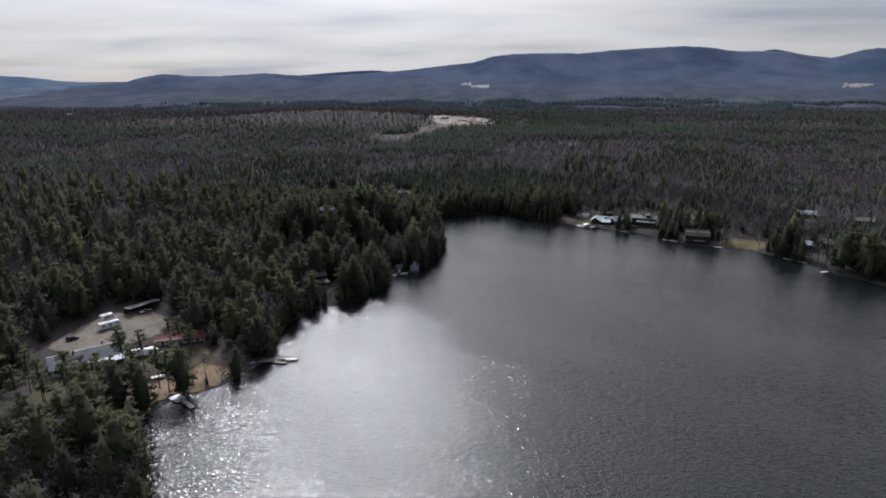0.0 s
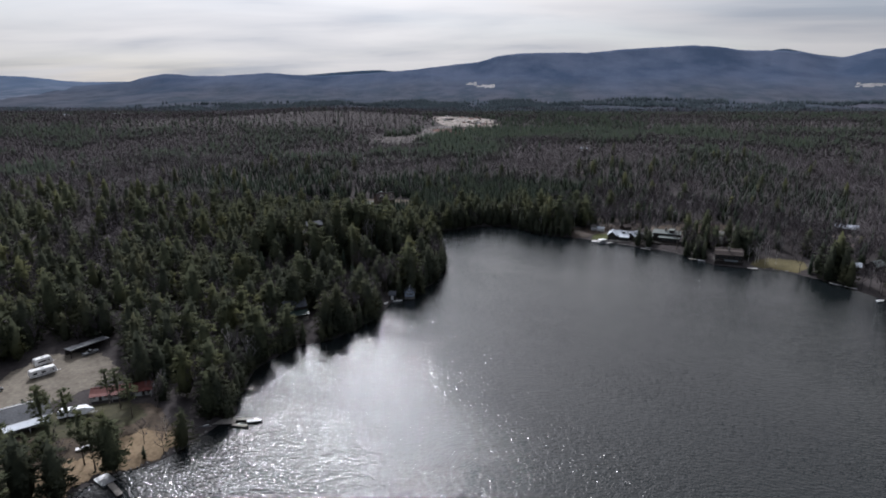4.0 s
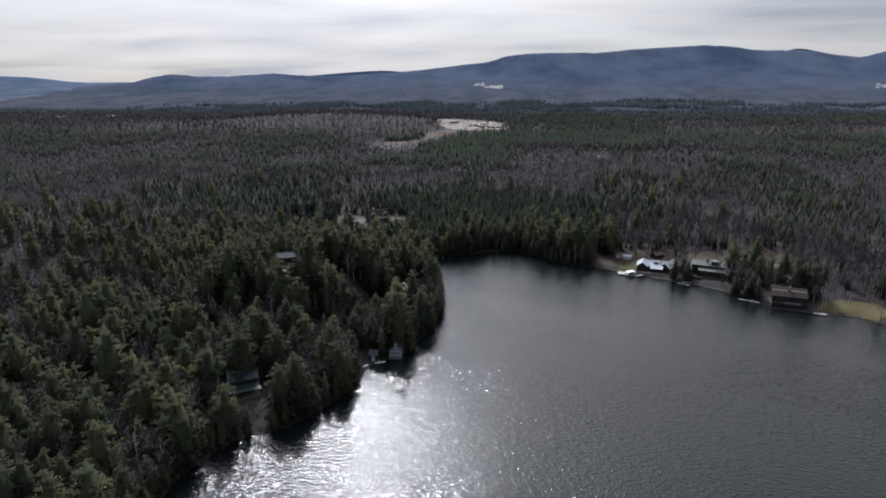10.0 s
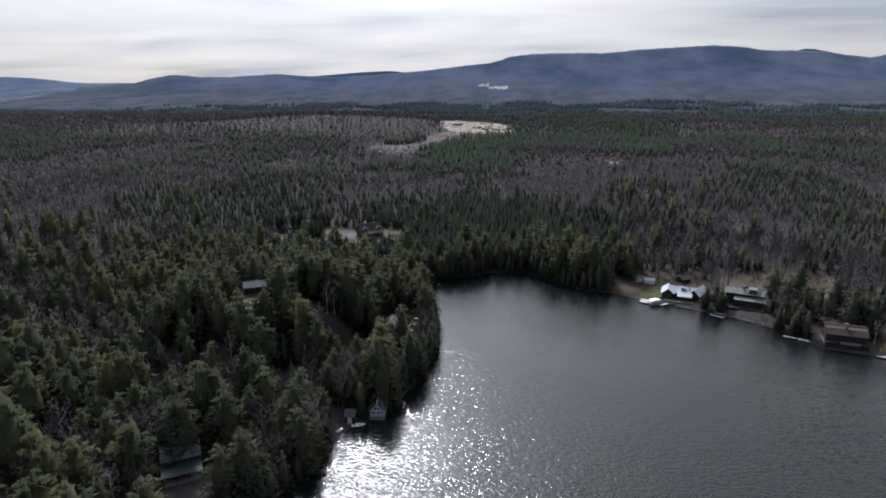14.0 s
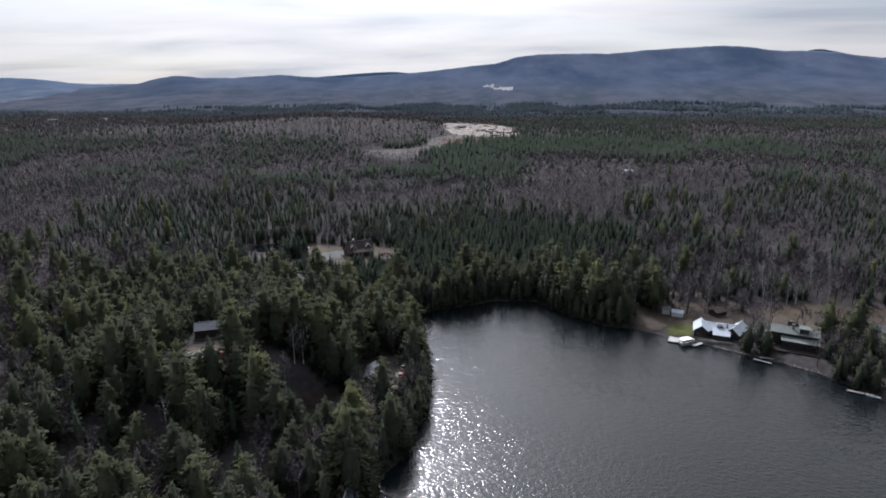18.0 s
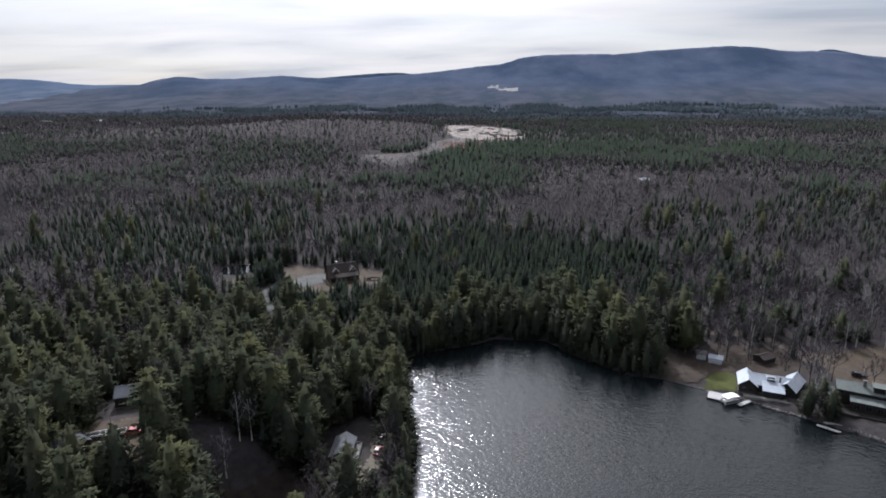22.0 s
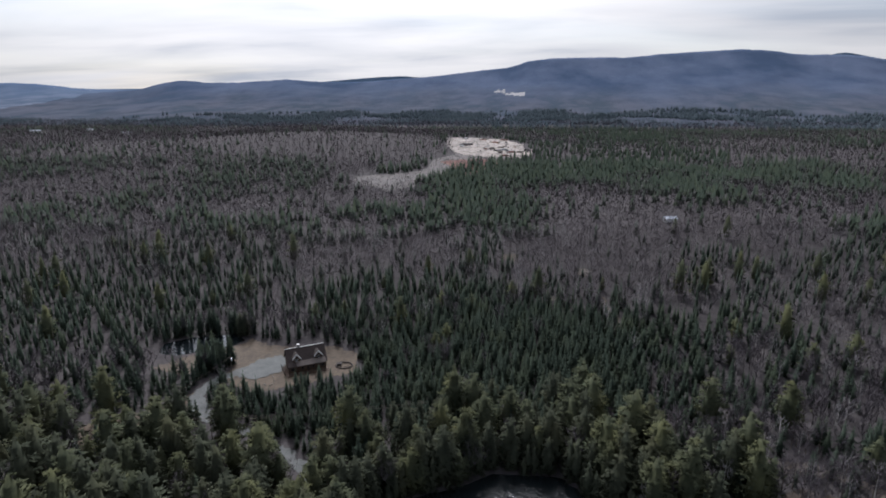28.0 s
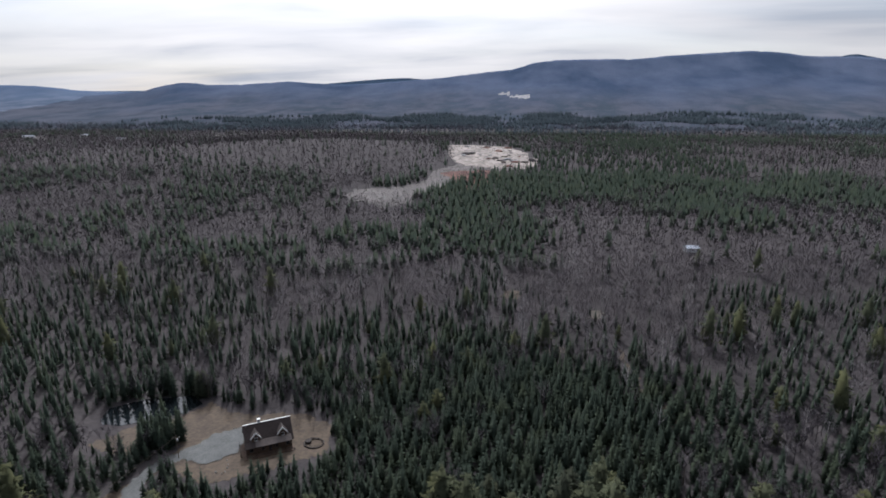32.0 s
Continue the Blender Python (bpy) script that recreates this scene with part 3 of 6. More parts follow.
def leafy(rng, tall, wide, boughs, tufts, size, bare=0.08, power=0.75, droop=0.25, whorls=0, loose=0.28, heart=0.54):
    """A full evergreen crown: boughs round the stem, each ending in a fan of short needle tufts, over a dark close heart."""
    V, F = [], []

    def outline(u):
        return wide * (1 - u ** 1.3) ** power * min(1.0, 0.6 + 1.6 * u)

    lean = rng.normal(size=2) * 0.02 * tall
    p1, p2 = rng.uniform(0, 6.28, 2)
    for n in range(boughs):
        u = 1 - ((n + rng.random()) / boughs) ** 0.72 if not whorls else (int(rng.random() ** 1.15 * whorls) + rng.uniform(-0.16, 0.16) + 0.3) / whorls
        u = min(0.96, max(0.0, u))
        ang = n * 2.39996 + rng.uniform(-0.4, 0.4)
        reach = outline(u) * rng.uniform(0.78, 1.14) * (1 + 0.16 * math.cos(2 * ang + p1) + 0.14 * math.cos(3 * ang + p2 + 5 * u))
        out = np.array((math.cos(ang), math.sin(ang), 0.0))
        side = np.array((-out[1], out[0], 0.0))
        z = tall * (bare + (1 - bare) * u)
        for c in range(tufts):
            w = 0.40 + 0.62 * ((c + rng.random()) / tufts) ** 0.8
            fan = rng.normal() * loose * (0.4 + 0.6 * w)
            p = (out + side * fan) * reach * w + np.array((lean[0] * u, lean[1] * u, z - droop * reach * w * w + rng.normal() * 0.16 * size))
            d = out * 0.8 + side * fan * 1.4 + rng.normal(size=3) * 0.33 + np.array((0, 0, 0.30 - droop))
            d /= np.linalg.norm(d) + 1e-9
            s = np.cross(d, rng.normal(size=3) * 0.5 + np.array((0, 0, 1.0)))
            s /= np.linalg.norm(s) + 1e-9
            L = size * rng.uniform(0.7, 1.3) * (0.6 + 0.4 * min(1.0, reach / (0.6 * wide)))
            k = len(V)
            V.extend([p - d * L * 0.45 + s * L * 0.27, p - d * L * 0.45 - s * L * 0.27, p + d * L * 0.6])
            F.append((k, k + 1, k + 2))
    k, ring, seg = len(V), (0.0, 0.14, 0.36, 0.60, 0.84), 7
    for u in ring:
        for i in range(seg):
            a = 2 * math.pi * i / seg + u
            rr = outline(u) * heart * rng.uniform(0.72, 1.12)
            V.append(np.array((rr * math.cos(a) + lean[0] * u, rr * math.sin(a) + lean[1] * u, tall * (bare + (1 - bare) * u) - 0.25 * rr)))
    V.append(np.array((lean[0], lean[1], tall * 0.985)))
    for q in range(len(ring)):
        for i in range(seg):
            a, b = k + q * seg + i, k + q * seg + (i + 1) % seg
            if q == len(ring) - 1:
                F.append((a, b, len(V) - 1))
            else:
                F.extend([(a, b, b + seg), (a, b + seg, a + seg)])
    return np.array(V), np.array(F)


def stem(tall, r, n=6, bend=0.0, rings=4):
    V, F = [], []
    for j in range(rings + 1):
        f = j / rings
        for i in range(n):
            a = 6.283 * i / n
            rr = r * (1 - 0.93 * f) * (1.35 if j == 0 else 1)
            V.append((rr * math.cos(a) + bend * f * f, rr * math.sin(a), tall * f - 0.4 * (j == 0)))
    for j in range(rings):
        for i in range(n):
            a, b = j * n + i, j * n + (i + 1) % n
            F += [(a, b, b + n), (a, b + n, a + n)]
    return np.array(V), np.array(F)


def needle(V, F, a, b, r):
    """A thin three-sided limb from a to a point at b."""
    a, b = np.asarray(a, float), np.asarray(b, float)
    d = b - a
    s = np.cross(d, (0.3, 0.2, 1.0))
    s /= np.linalg.norm(s) + 1e-9
    t = np.cross(d, s)
    t /= np.linalg.norm(t) + 1e-9
    k = len(V)
    V.extend([a + s * r, a - 0.5 * s * r + 0.87 * t * r, a - 0.5 * s * r - 0.87 * t * r, b])
    F.extend([(k, k + 1, k + 3), (k + 1, k + 2, k + 3), (k + 2, k, k + 3)])


def sliver(V, F, a, b, w, rng):
    a, b = np.asarray(a, float), np.asarray(b, float)
    s = np.cross(b - a, rng.normal(size=3))
    s *= w / (np.linalg.norm(s) + 1e-9)
    k = len(V)
    V.extend([a + s, a - s, b])
    F.append((k, k + 1, k + 2))


def bare_crown(rng, tall, wide, limbs, boughs, twigs, width):
    """Leafless limbs, boughs and twigs above a trunk."""
    V, F = [], []
    for n in range(limbs):
        f = 0.30 + 0.6 * (n + rng.random()) / limbs
        ang = n * 2.4 + rng.uniform(-0.4, 0.4)
        reach = wide * (1.05 - 0.75 * abs(f - 0.45)) * rng.uniform(0.7, 1.1)
        a = np.array((0, 0, tall * f * 0.85))
        b = a + np.array((math.cos(ang) * reach, math.sin(ang) * reach, min(tall - a[2], reach * rng.uniform(0.8, 1.5)) * 0.95))
        needle(V, F, a, b, width * 2.2)
        for m in range(boughs):
            w = rng.uniform(0.35, 0.95)
            p = a + (b - a) * w
            q = p + np.array((rng.normal() * 0.30, rng.normal() * 0.30, rng.uniform(0.5, 1.1))) * reach * 0.60
            needle(V, F, p, q, width * 1.1)
            for c in range(twigs):
                u = rng.uniform(0.2, 1.0)
                r = p + (q - p) * u
                e = r + np.array((rng.normal() * 0.40, rng.normal() * 0.40, rng.uniform(0.2, 1.1))) * reach * 0.40
                sliver(V, F, r, e, width, rng)
    return np.array(V), np.array(F)


def low_conifer(rng, tall, wide, spikes, tiers):
    V, F = [], []
    for n in range(tiers):
        z0, z1 = tall * (0.10 + 0.80 * n / tiers), tall * min(1.0, 0.10 + 0.80 * n / tiers + 1.25 / tiers)
        r = wide * (1 - 0.75 * n / tiers)
        k, turn = len(V), rng.uniform(0, 6.28)
        V.append((0, 0, z1))
        for i in range(spikes * 2):
            a = turn + math.pi * i / spikes + rng.uniform(-0.15, 0.15)
            rr = r * (rng.uniform(0.85, 1.15) if i % 2 == 0 else rng.uniform(0.4, 0.6))
            V.append((rr * math.cos(a), rr * math.sin(a), z0 + (0 if i % 2 == 0 else 0.10 * tall / tiers) + rng.uniform(-0.03, 0.03) * tall))
        for i in range(spikes * 2):
            F.append((k, k + 1 + i, k + 1 + (i + 1) % (spikes * 2)))
    return np.array(V), np.array(F)


def low_bare(rng, tall, wide, slivers, width):
    """A leafless crown as a cloud of upright twigs over a thin trunk."""
    V, F = [], []
    sliver(V, F, (0, 0, 0), (0, 0, tall * 0.85), width * 0.8, rng)
    for n in range(slivers):
        ang, q = rng.uniform(0, 6.283), math.sqrt(rng.random())
        f = rng.uniform(0.30, 0.90)
        r = wide * q * (1 - abs(f - 0.55) * 0.9)
        a = np.array((r * math.cos(ang), r * math.sin(ang), tall * f))
        b = a + np.array((math.cos(ang) * q * 0.6 + rng.normal() * 0.25, math.sin(ang) * q * 0.6 + rng.normal() * 0.25, 1.0)) * tall * rng.uniform(0.10, 0.20)
        sliver(V, F, a, b, width, rng)
    return np.array(V), np.array(F)


def soft(V, F, mid, lift, keep=0.4):
    """Turns every face outwards and gives the corners normals that follow the crown as a whole."""
    c = V[F].mean(1)
    out = (c - np.array((0, 0, mid))) * np.array((1, 1, 0.5))
    out /= np.linalg.norm(out, axis=1)[:, None] + 1e-6
    out[:, 2] += lift
    ng = np.cross(V[F[:, 1]] - V[F[:, 0]], V[F[:, 2]] - V[F[:, 0]])
    ng /= np.linalg.norm(ng, axis=1)[:, None] + 1e-9
    back = (ng * out).sum(1) < 0
    F = np.where(back[:, None], F[:, ::-1], F)
    ng = np.where(back[:, None], -ng, ng)
    nf = keep * ng + (1 - keep) * out
    N = np.zeros_like(V)
    for j in range(3):
        np.add.at(N, F[:, j], nf)
    N /= np.linalg.norm(N, axis=1)[:, None] + 1e-9
    return V, F, N


RNG = np.random.default_rng(7)
KINDS = {  # prototype height, and makers of crown and trunk in full detail
    "white_pine": dict(h=21.0, crown=lambda r: leafy(r, 19, 5.6, 62, 19, 1.0, 0.12, 0.58, 0.12, 9, 0.30), trunk=(20.0, 0.30), mat=PINE, label="tall white pine with ragged layered green boughs", cat="pine tree"),
    "hemlock": dict(h=18.0, crown=lambda r: leafy(r, 16, 5.4, 64, 18, 0.92, 0.04, 0.70, 0.24, 0, 0.26), trunk=(17.0, 0.26), mat=HEMLOCK, label="dense dark green hemlock with drooping boughs", cat="hemlock tree"),
    "spruce": dict(h=12.0, crown=lambda r: leafy(r, 12, 2.5, 50, 9, 0.75, 0.03, 0.95, 0.30), trunk=(11.5, 0.15), mat=SPRUCE, label="narrow pointed dark green spruce", cat="spruce tree"),
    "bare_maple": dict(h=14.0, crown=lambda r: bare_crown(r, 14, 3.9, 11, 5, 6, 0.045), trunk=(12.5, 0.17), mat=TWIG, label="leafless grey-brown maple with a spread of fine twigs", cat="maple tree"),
    "birch": dict(h=14.0, crown=lambda r: bare_crown(r, 14, 2.8, 10, 4, 6, 0.045), trunk=(13.0, 0.15), mat=PALETWIG, label="leafless white-barked birch on the shore", cat="birch tree"),
}
KINDS["shore_pine"] = dict(h=16.0, crown=lambda r: leafy(r, 16, 3.5, 30, 20, 0.8, 0.48, 0.50, -0.05, 5, 0.36, 0.22), trunk=(15.5, 0.2), mat=PINE, label="slim pine with a bare trunk on the beach bank", cat="pine tree")
PROTO = {}
for kind, k in KINDS.items():
    PROTO[kind] = []
    for n in range(4):
        cv, cf = k["crown"](RNG)
        tv, tf = stem(*k["trunk"], bend=RNG.uniform(-0.5, 0.5) if kind == "birch" else 0.0)
        cv, cf, cn = soft(cv, cf, k["h"] * 0.4, 0.0 if k["mat"] in (TWIG, PALETWIG) else 0.35, 0.55 if k["mat"] in (TWIG, PALETWIG) else 0.34)
        PROTO[kind].append((mesh_from("crown", cv, cf, [k["mat"]], normals=cn), mesh_from("trunk", tv, tf, [BIRCH if kind == "birch" else BARK])))


def tree(kind, n, x, y, scale, turn, label=""):
    crown, trunk = PROTO[kind][n % 4]
    e = new(kind)
    e.matrix_world = Matrix.LocRotScale((x, y, g(x, y) - 0.1), Euler((0, 0, turn)), (scale,) * 3)
    tagged(e, label or KINDS[kind]["label"], KINDS[kind]["cat"], "trees of the shore woods")
    for name, me in (("trunk", trunk), ("crown", crown)):
        o = new(name, me)
        o.parent = e
    return e


# places kept free of trees: middle and radius, or an outline
FREE_SPOTS = [(196, 368, 6), (207, 366, 6), (212, 345, 5), (212, 405, 7), (236, 446, 9), (262, 426, 10), (-86.5, 277, 6), (-104, 474, 7), (-97, 468, 6), (-86, 471, 5), (-76, 470, 5), (-77, 273, 7.5), (-72, 266, 5), (-46, 306, 4), (-41, 308, 4), (-36.5, 316, 5.5), (-44.6, 311, 4.5), (-44, 382, 8), (-36, 380, 5), (-38.5, 365, 4), (-101, 377, 7), (-97, 360, 8), (-89, 358, 7), (-101, 353, 6), (-92, 352, 5), (-86, 351, 4.5), (-76, 266, 5),
              (90, 435, 14), (76, 445, 10), (76, 457, 6), (115, 426, 14), (139, 387, 12), (-87, 527, 15), (-70, 527, 10), (-100, 515, 12), (-92, 540, 12), (212, 370, 6), (194, 357, 7), (96, 453, 10), (168, 383, 9), (-90, 506, 7), (-150, 527, 8), (-141, 528, 7), (-132, 527, 7), (-156, 533, 6), (-123, 527, 9)]
LOT = [(-172, 196), (-166, 238), (-146, 250), (-127, 238), (-122, 222), (-112, 213), (-100, 203), (-92, 193), (-96, 180), (-118, 163), (-126, 172), (-146, 178)]
POND_EDGE = [(-156, 533), (-160, 543), (-150, 552), (-131, 558), (-124, 552), (-127, 545), (-133, 541), (-146, 533)]
BOG = [(-66, 350), (-68, 362), (-59, 370), (-51, 369), (-46, 360), (-48, 347), (-56, 341)]
CLEARING = [(-186, 937), (-175, 985), (-122, 1028), (-114, 1093), (-92, 1165), (-108, 1262), (-128, 1390), (-75, 1435), (-20, 1415), (12, 1271), (24, 1192), (6, 1140), (-46, 1100), (-84, 1019), (-106, 954), (-128, 896)]
PIT_EDGE = [(-92, 1165), (-104, 1262), (-124, 1390), (-75, 1435), (-20, 1415), (12, 1271), (24, 1192), (6, 1146), (-46, 1128), (-75, 1150)]
DRIVE = [(-92, 480.5), (-100.1, 483), (-107, 486), (-114.5, 492.5), (-118.4, 499.4), (-119, 506), (-116, 512.6), (-110.7, 518.7), (-104, 524), (-97, 528)]
ROAD = [(-54, 450), (-62, 460), (-71, 470), (-82, 477), (-96, 481.5)]
POND_BANK = [(-148, 519), (-144, 531), (-134, 538), (-126, 543), (-121, 553), (-114, 550), (-106, 541), (-111, 529), (-117, 523), (-134, 514)]
LINE_CUT = [(-150, 470), (-128, 488), (-119, 506), (-113, 513), (-118, 494), (-112, 483), (-122, 472), (-138, 460)]
FAR_FIELDS = [[(-930, 1598), (-720, 1606), (-715, 1634), (-925, 1628)], [(-800, 1765), (-755, 1770), (-750, 1850), (-790, 1850)], [(-1215, 1650), (-1080, 1570), (-1070, 1600), (-1200, 1685)], [(-520, 2010), (-330, 2030), (-330, 2080), (-520, 2070)]]
LANE = [(-33, 402), (-34.5, 390), (-35, 376), (-38, 362), (-44, 345)]
NORTHROAD = [(80, 482), (96, 480), (107, 473), (111, 462), (117, 452), (135, 446), (165, 447), (210, 440), (270, 430)]
TRAILS = [[(45, 606), (47, 592), (49, 580), (50, 568)], [(54, 560), (56, 550), (60, 541)]]
SHORE_GRASS = [(149, 380), (154, 389), (168, 391), (180, 386), (178, 374), (170, 370), (160, 375)]
COVE_BEACH = [(57, 444), (57, 458), (64, 463), (74, 459), (81, 452), (79, 449), (72, 446), (68, 439), (62, 441)]
GRAVEL_LOT = [(147, 420), (151, 418), (157, 432), (161, 446), (154, 449), (149, 434)]
FREE_AREAS = FAR_FIELDS + [[(-108, 196), (-96, 210), (-86, 206), (-82, 196), (-92, 184)], [(-142, 148), (-112, 158), (-118, 166), (-128, 174), (-148, 180), (-156, 166)], COVE_BEACH, SHORE_GRASS, GRAVEL_LOT, POND_BANK, LINE_CUT, LOT, POND_EDGE, BOG, CLEARING, strip(DRIVE, 8), strip(ROAD, 7), strip(LANE, 6), strip(NORTHROAD, 5)] + [strip(t, 2.2) for t in TRAILS] + [
    [(-118, 534), (-112, 546), (-98, 545), (-80, 548), (-66, 541), (-64, 524), (-78, 512), (-100, 503), (-114, 512)],
    [(118, 440), (150, 440), (172, 445), (172, 462), (140, 468), (112, 462)]]


def scatter(x0, x1, y0, y1, step, seed):
    r = np.random.default_rng(seed)
    x, y = np.meshgrid(np.arange(x0, x1, step), np.arange(y0, y1, step))
    x, y = x.ravel() + r.uniform(-0.48, 0.48, x.size) * step, y.ravel() + r.uniform(-0.48, 0.48, y.size) * step
    return x, y, r


def in_view(x, y):
    """The sector of land that the flight looks over."""
    return (x > -0.99 * (y + 40) - 20) & (x < 0.67 * (y + 5) + 25)


def free(x, y, margin=0.6):
    ok = edge_distance(SH, x, y) > margin
    for a, b, r in FREE_SPOTS:
        ok &= np.hypot(x - a, y - b) > r
    for area in FREE_AREAS:
        ok &= ~inside(area, x, y)
    return ok


# slopes round the eastern cabins where only bare hardwoods grow
HARDWOOD_AREAS = [[(150, 384), (172, 372), (190, 338), (208, 332), (220, 360), (250, 420), (250, 455), (212, 455), (176, 420)]]


def evergreen_share(x, y):
    d = edge_distance(SH, x, y)
    n = value_noise(x, y, 210, 20) * 0.22 + value_noise(x, y, 90, 21) * 0.34 + value_noise(x, y, 34, 22) * 0.24 + value_noise(x, y, 15, 23) * 0.20
    s = 0.04 + 0.86 * smooth(n, 0.44, 0.58)
    west = (x < -15) & (y < 500)
    s = np.where(west, 0.74 - 0.42 * smooth(d, 80, 200) + 0.7 * (n - 0.5), s)
    centre = np.exp(-((x + 25) / 85) ** 2 - ((y - 560) / 90) ** 2)
    s = s + 0.75 * centre
    s = s + 0.6 * np.exp(-((x + 95) / 70) ** 2 - ((y - 490) / 28) ** 2) + 0.3 * np.exp(-((x + 140) / 90) ** 2 - ((y - 600) / 60) ** 2)
    s = s - 0.22 * np.exp(-((x - 150) / 90) ** 2 - ((y - 530) / 100) ** 2)
    hill = np.exp(-((x + 330) / 260) ** 2 - ((y - 1330) / 230) ** 2)
    s = s - 0.7 * hill
    band = np.exp(-((x - 120) / 200) ** 2 - ((y - 980) / 90) ** 2) + np.exp(-((x - 100) / 500) ** 2 - ((y - 1750) / 260) ** 2)
    s = s + 0.5 * band
    s = np.where(y > 600, s - 0.12 - 0.28 * smooth(-x, 60, 220), s)
    s = np.where((d < 34) & (y > 400) & (x < 75), 0.93, s)
    s = np.where((d < 60) & (x > 75) & (y < 470), np.where(x > 140, 0.50, 0.22), s)
    s = np.clip(s, 0.04, 0.97)
    for area in HARDWOOD_AREAS:
        s = np.where(inside(area, x, y), 0.16, s)
    return s


tx, ty, tr = scatter(-420, 420, 90, 700, 4.4, 31)
keep = in_view(tx, ty) & free(tx, ty)
tx, ty = tx[keep], ty[keep]
share = evergreen_share(tx, ty)
green = tr.random(tx.size) < share
dshore = edge_distance(SH, tx, ty)
pine_zone = ((tx < -15) & (ty < 480)) | ((dshore < 34) & (tx < 215))
kind_of = np.where(green, np.where(pine_zone, np.where(tr.random(tx.size) < 0.30, 0, np.where(tr.random(tx.size) < 0.82, 1, 2)), np.where(tr.random(tx.size) < 0.02, 0, 2)), np.where(tr.random(tx.size) < 0.16, 4, 3))
names = list(KINDS)
size_of = np.array([1.0, 1.0, 1.0, 0.95, 0.95])[kind_of] * np.where(kind_of < 2, tr.uniform(0.55, 1.22, tx.size), np.where(kind_of == 2, tr.uniform(0.45, 1.2, tx.size), tr.uniform(0.68, 1.16, tx.size)))
size_of *= np.where((kind_of == 2) & (ty > 470), 0.88, 1.0)
young = np.exp(-((tx + 70) / 60) ** 2 - ((ty - 510) / 42) ** 2)
kind_of = np.where((young > 0.45) & (kind_of < 2) & (dshore > 34), 2, kind_of)
size_of *= 1 - 0.25 * young
size_of *= np.where((kind_of == 0) & ~pine_zone, 0.85, 1.0)
# big crowns stand farther apart
wide_apart = pine_zone & (tr.random(tx.size) < np.where(kind_of < 3, 0.50, 0.22)) & (dshore > 5)
tx, ty, kind_of, size_of, dshore, pine_zone = (v[~wide_apart] for v in (tx, ty, kind_of, size_of, dshore, pine_zone))
size_of = size_of * np.where(pine_zone & (kind_of < 2), 1.12, 1.0)
order = np.hypot(tx, np.maximum(0, np.abs(ty - 250) - 150) * 0.7)
single = np.zeros(tx.size, bool)
for k, most in enumerate((160, 180, 240, 260, 110)):
    w = np.where(kind_of == k)[0]
    single[w[np.argsort(order[w])[:most]]] = True
for k in np.where(single)[0]:
    tree(names[kind_of[k]], int(tr.integers(4)), float(tx[k]), float(ty[k]), float(size_of[k]), float(tr.uniform(0, 6.28)))


def wood(name, x, y, s, models, material, label, category, seed, sink=0.2, gentle=True, level=None):
    """Many trees as one piece: every tree one of the models, turned and scaled."""
    r = np.random.default_rng(seed)
    which, V, F, N, base = r.integers(len(models), size=len(x)), [], [], [], 0
    turn, z = r.uniform(0, 6.28, len(x)), (gz(x, y) if level is None else level) - sink
    for n, (mv, mf) in enumerate(models):
        if gentle:
            mv, mf, mn = soft(mv, mf, mv[:, 2].max() * 0.4, 0.35 if len(mv) < 400 or material not in (TWIG, PALETWIG) else 0.0, (0.55 if len(mv) > 400 else 0.15) if material in (TWIG, PALETWIG) else 0.34)
        w = np.where(which == n)[0]
        if not len(w):
            continue
        c, q = np.cos(turn[w])[:, None], np.sin(turn[w])[:, None]
        px = (mv[:, 0] * c - mv[:, 1] * q) * s[w][:, None] + x[w][:, None]
        py = (mv[:, 0] * q + mv[:, 1] * c) * s[w][:, None] + y[w][:, None]
        pz = mv[:, 2] * s[w][:, None] * r.uniform(0.9, 1.1, len(w))[:, None] + z[w][:, None]
        V.append(np.stack([px, py, pz], -1).reshape(-1, 3))
        if gentle:
            N.append(np.stack([mn[:, 0] * c - mn[:, 1] * q, mn[:, 0] * q + mn[:, 1] * c, mn[:, 2] + 0 * c], -1).reshape(-1, 3))
        F.append((mf[None] + (base + np.arange(len(w)) * len(mv))[:, None, None]).reshape(-1, 3))
        base += len(w) * len(mv)
    ob = new(name, mesh_from(name, np.concatenate(V), np.concatenate(F), [material], normals=np.concatenate(N) if gentle else None))
    return tagged(ob, label, category, kind="stuff")


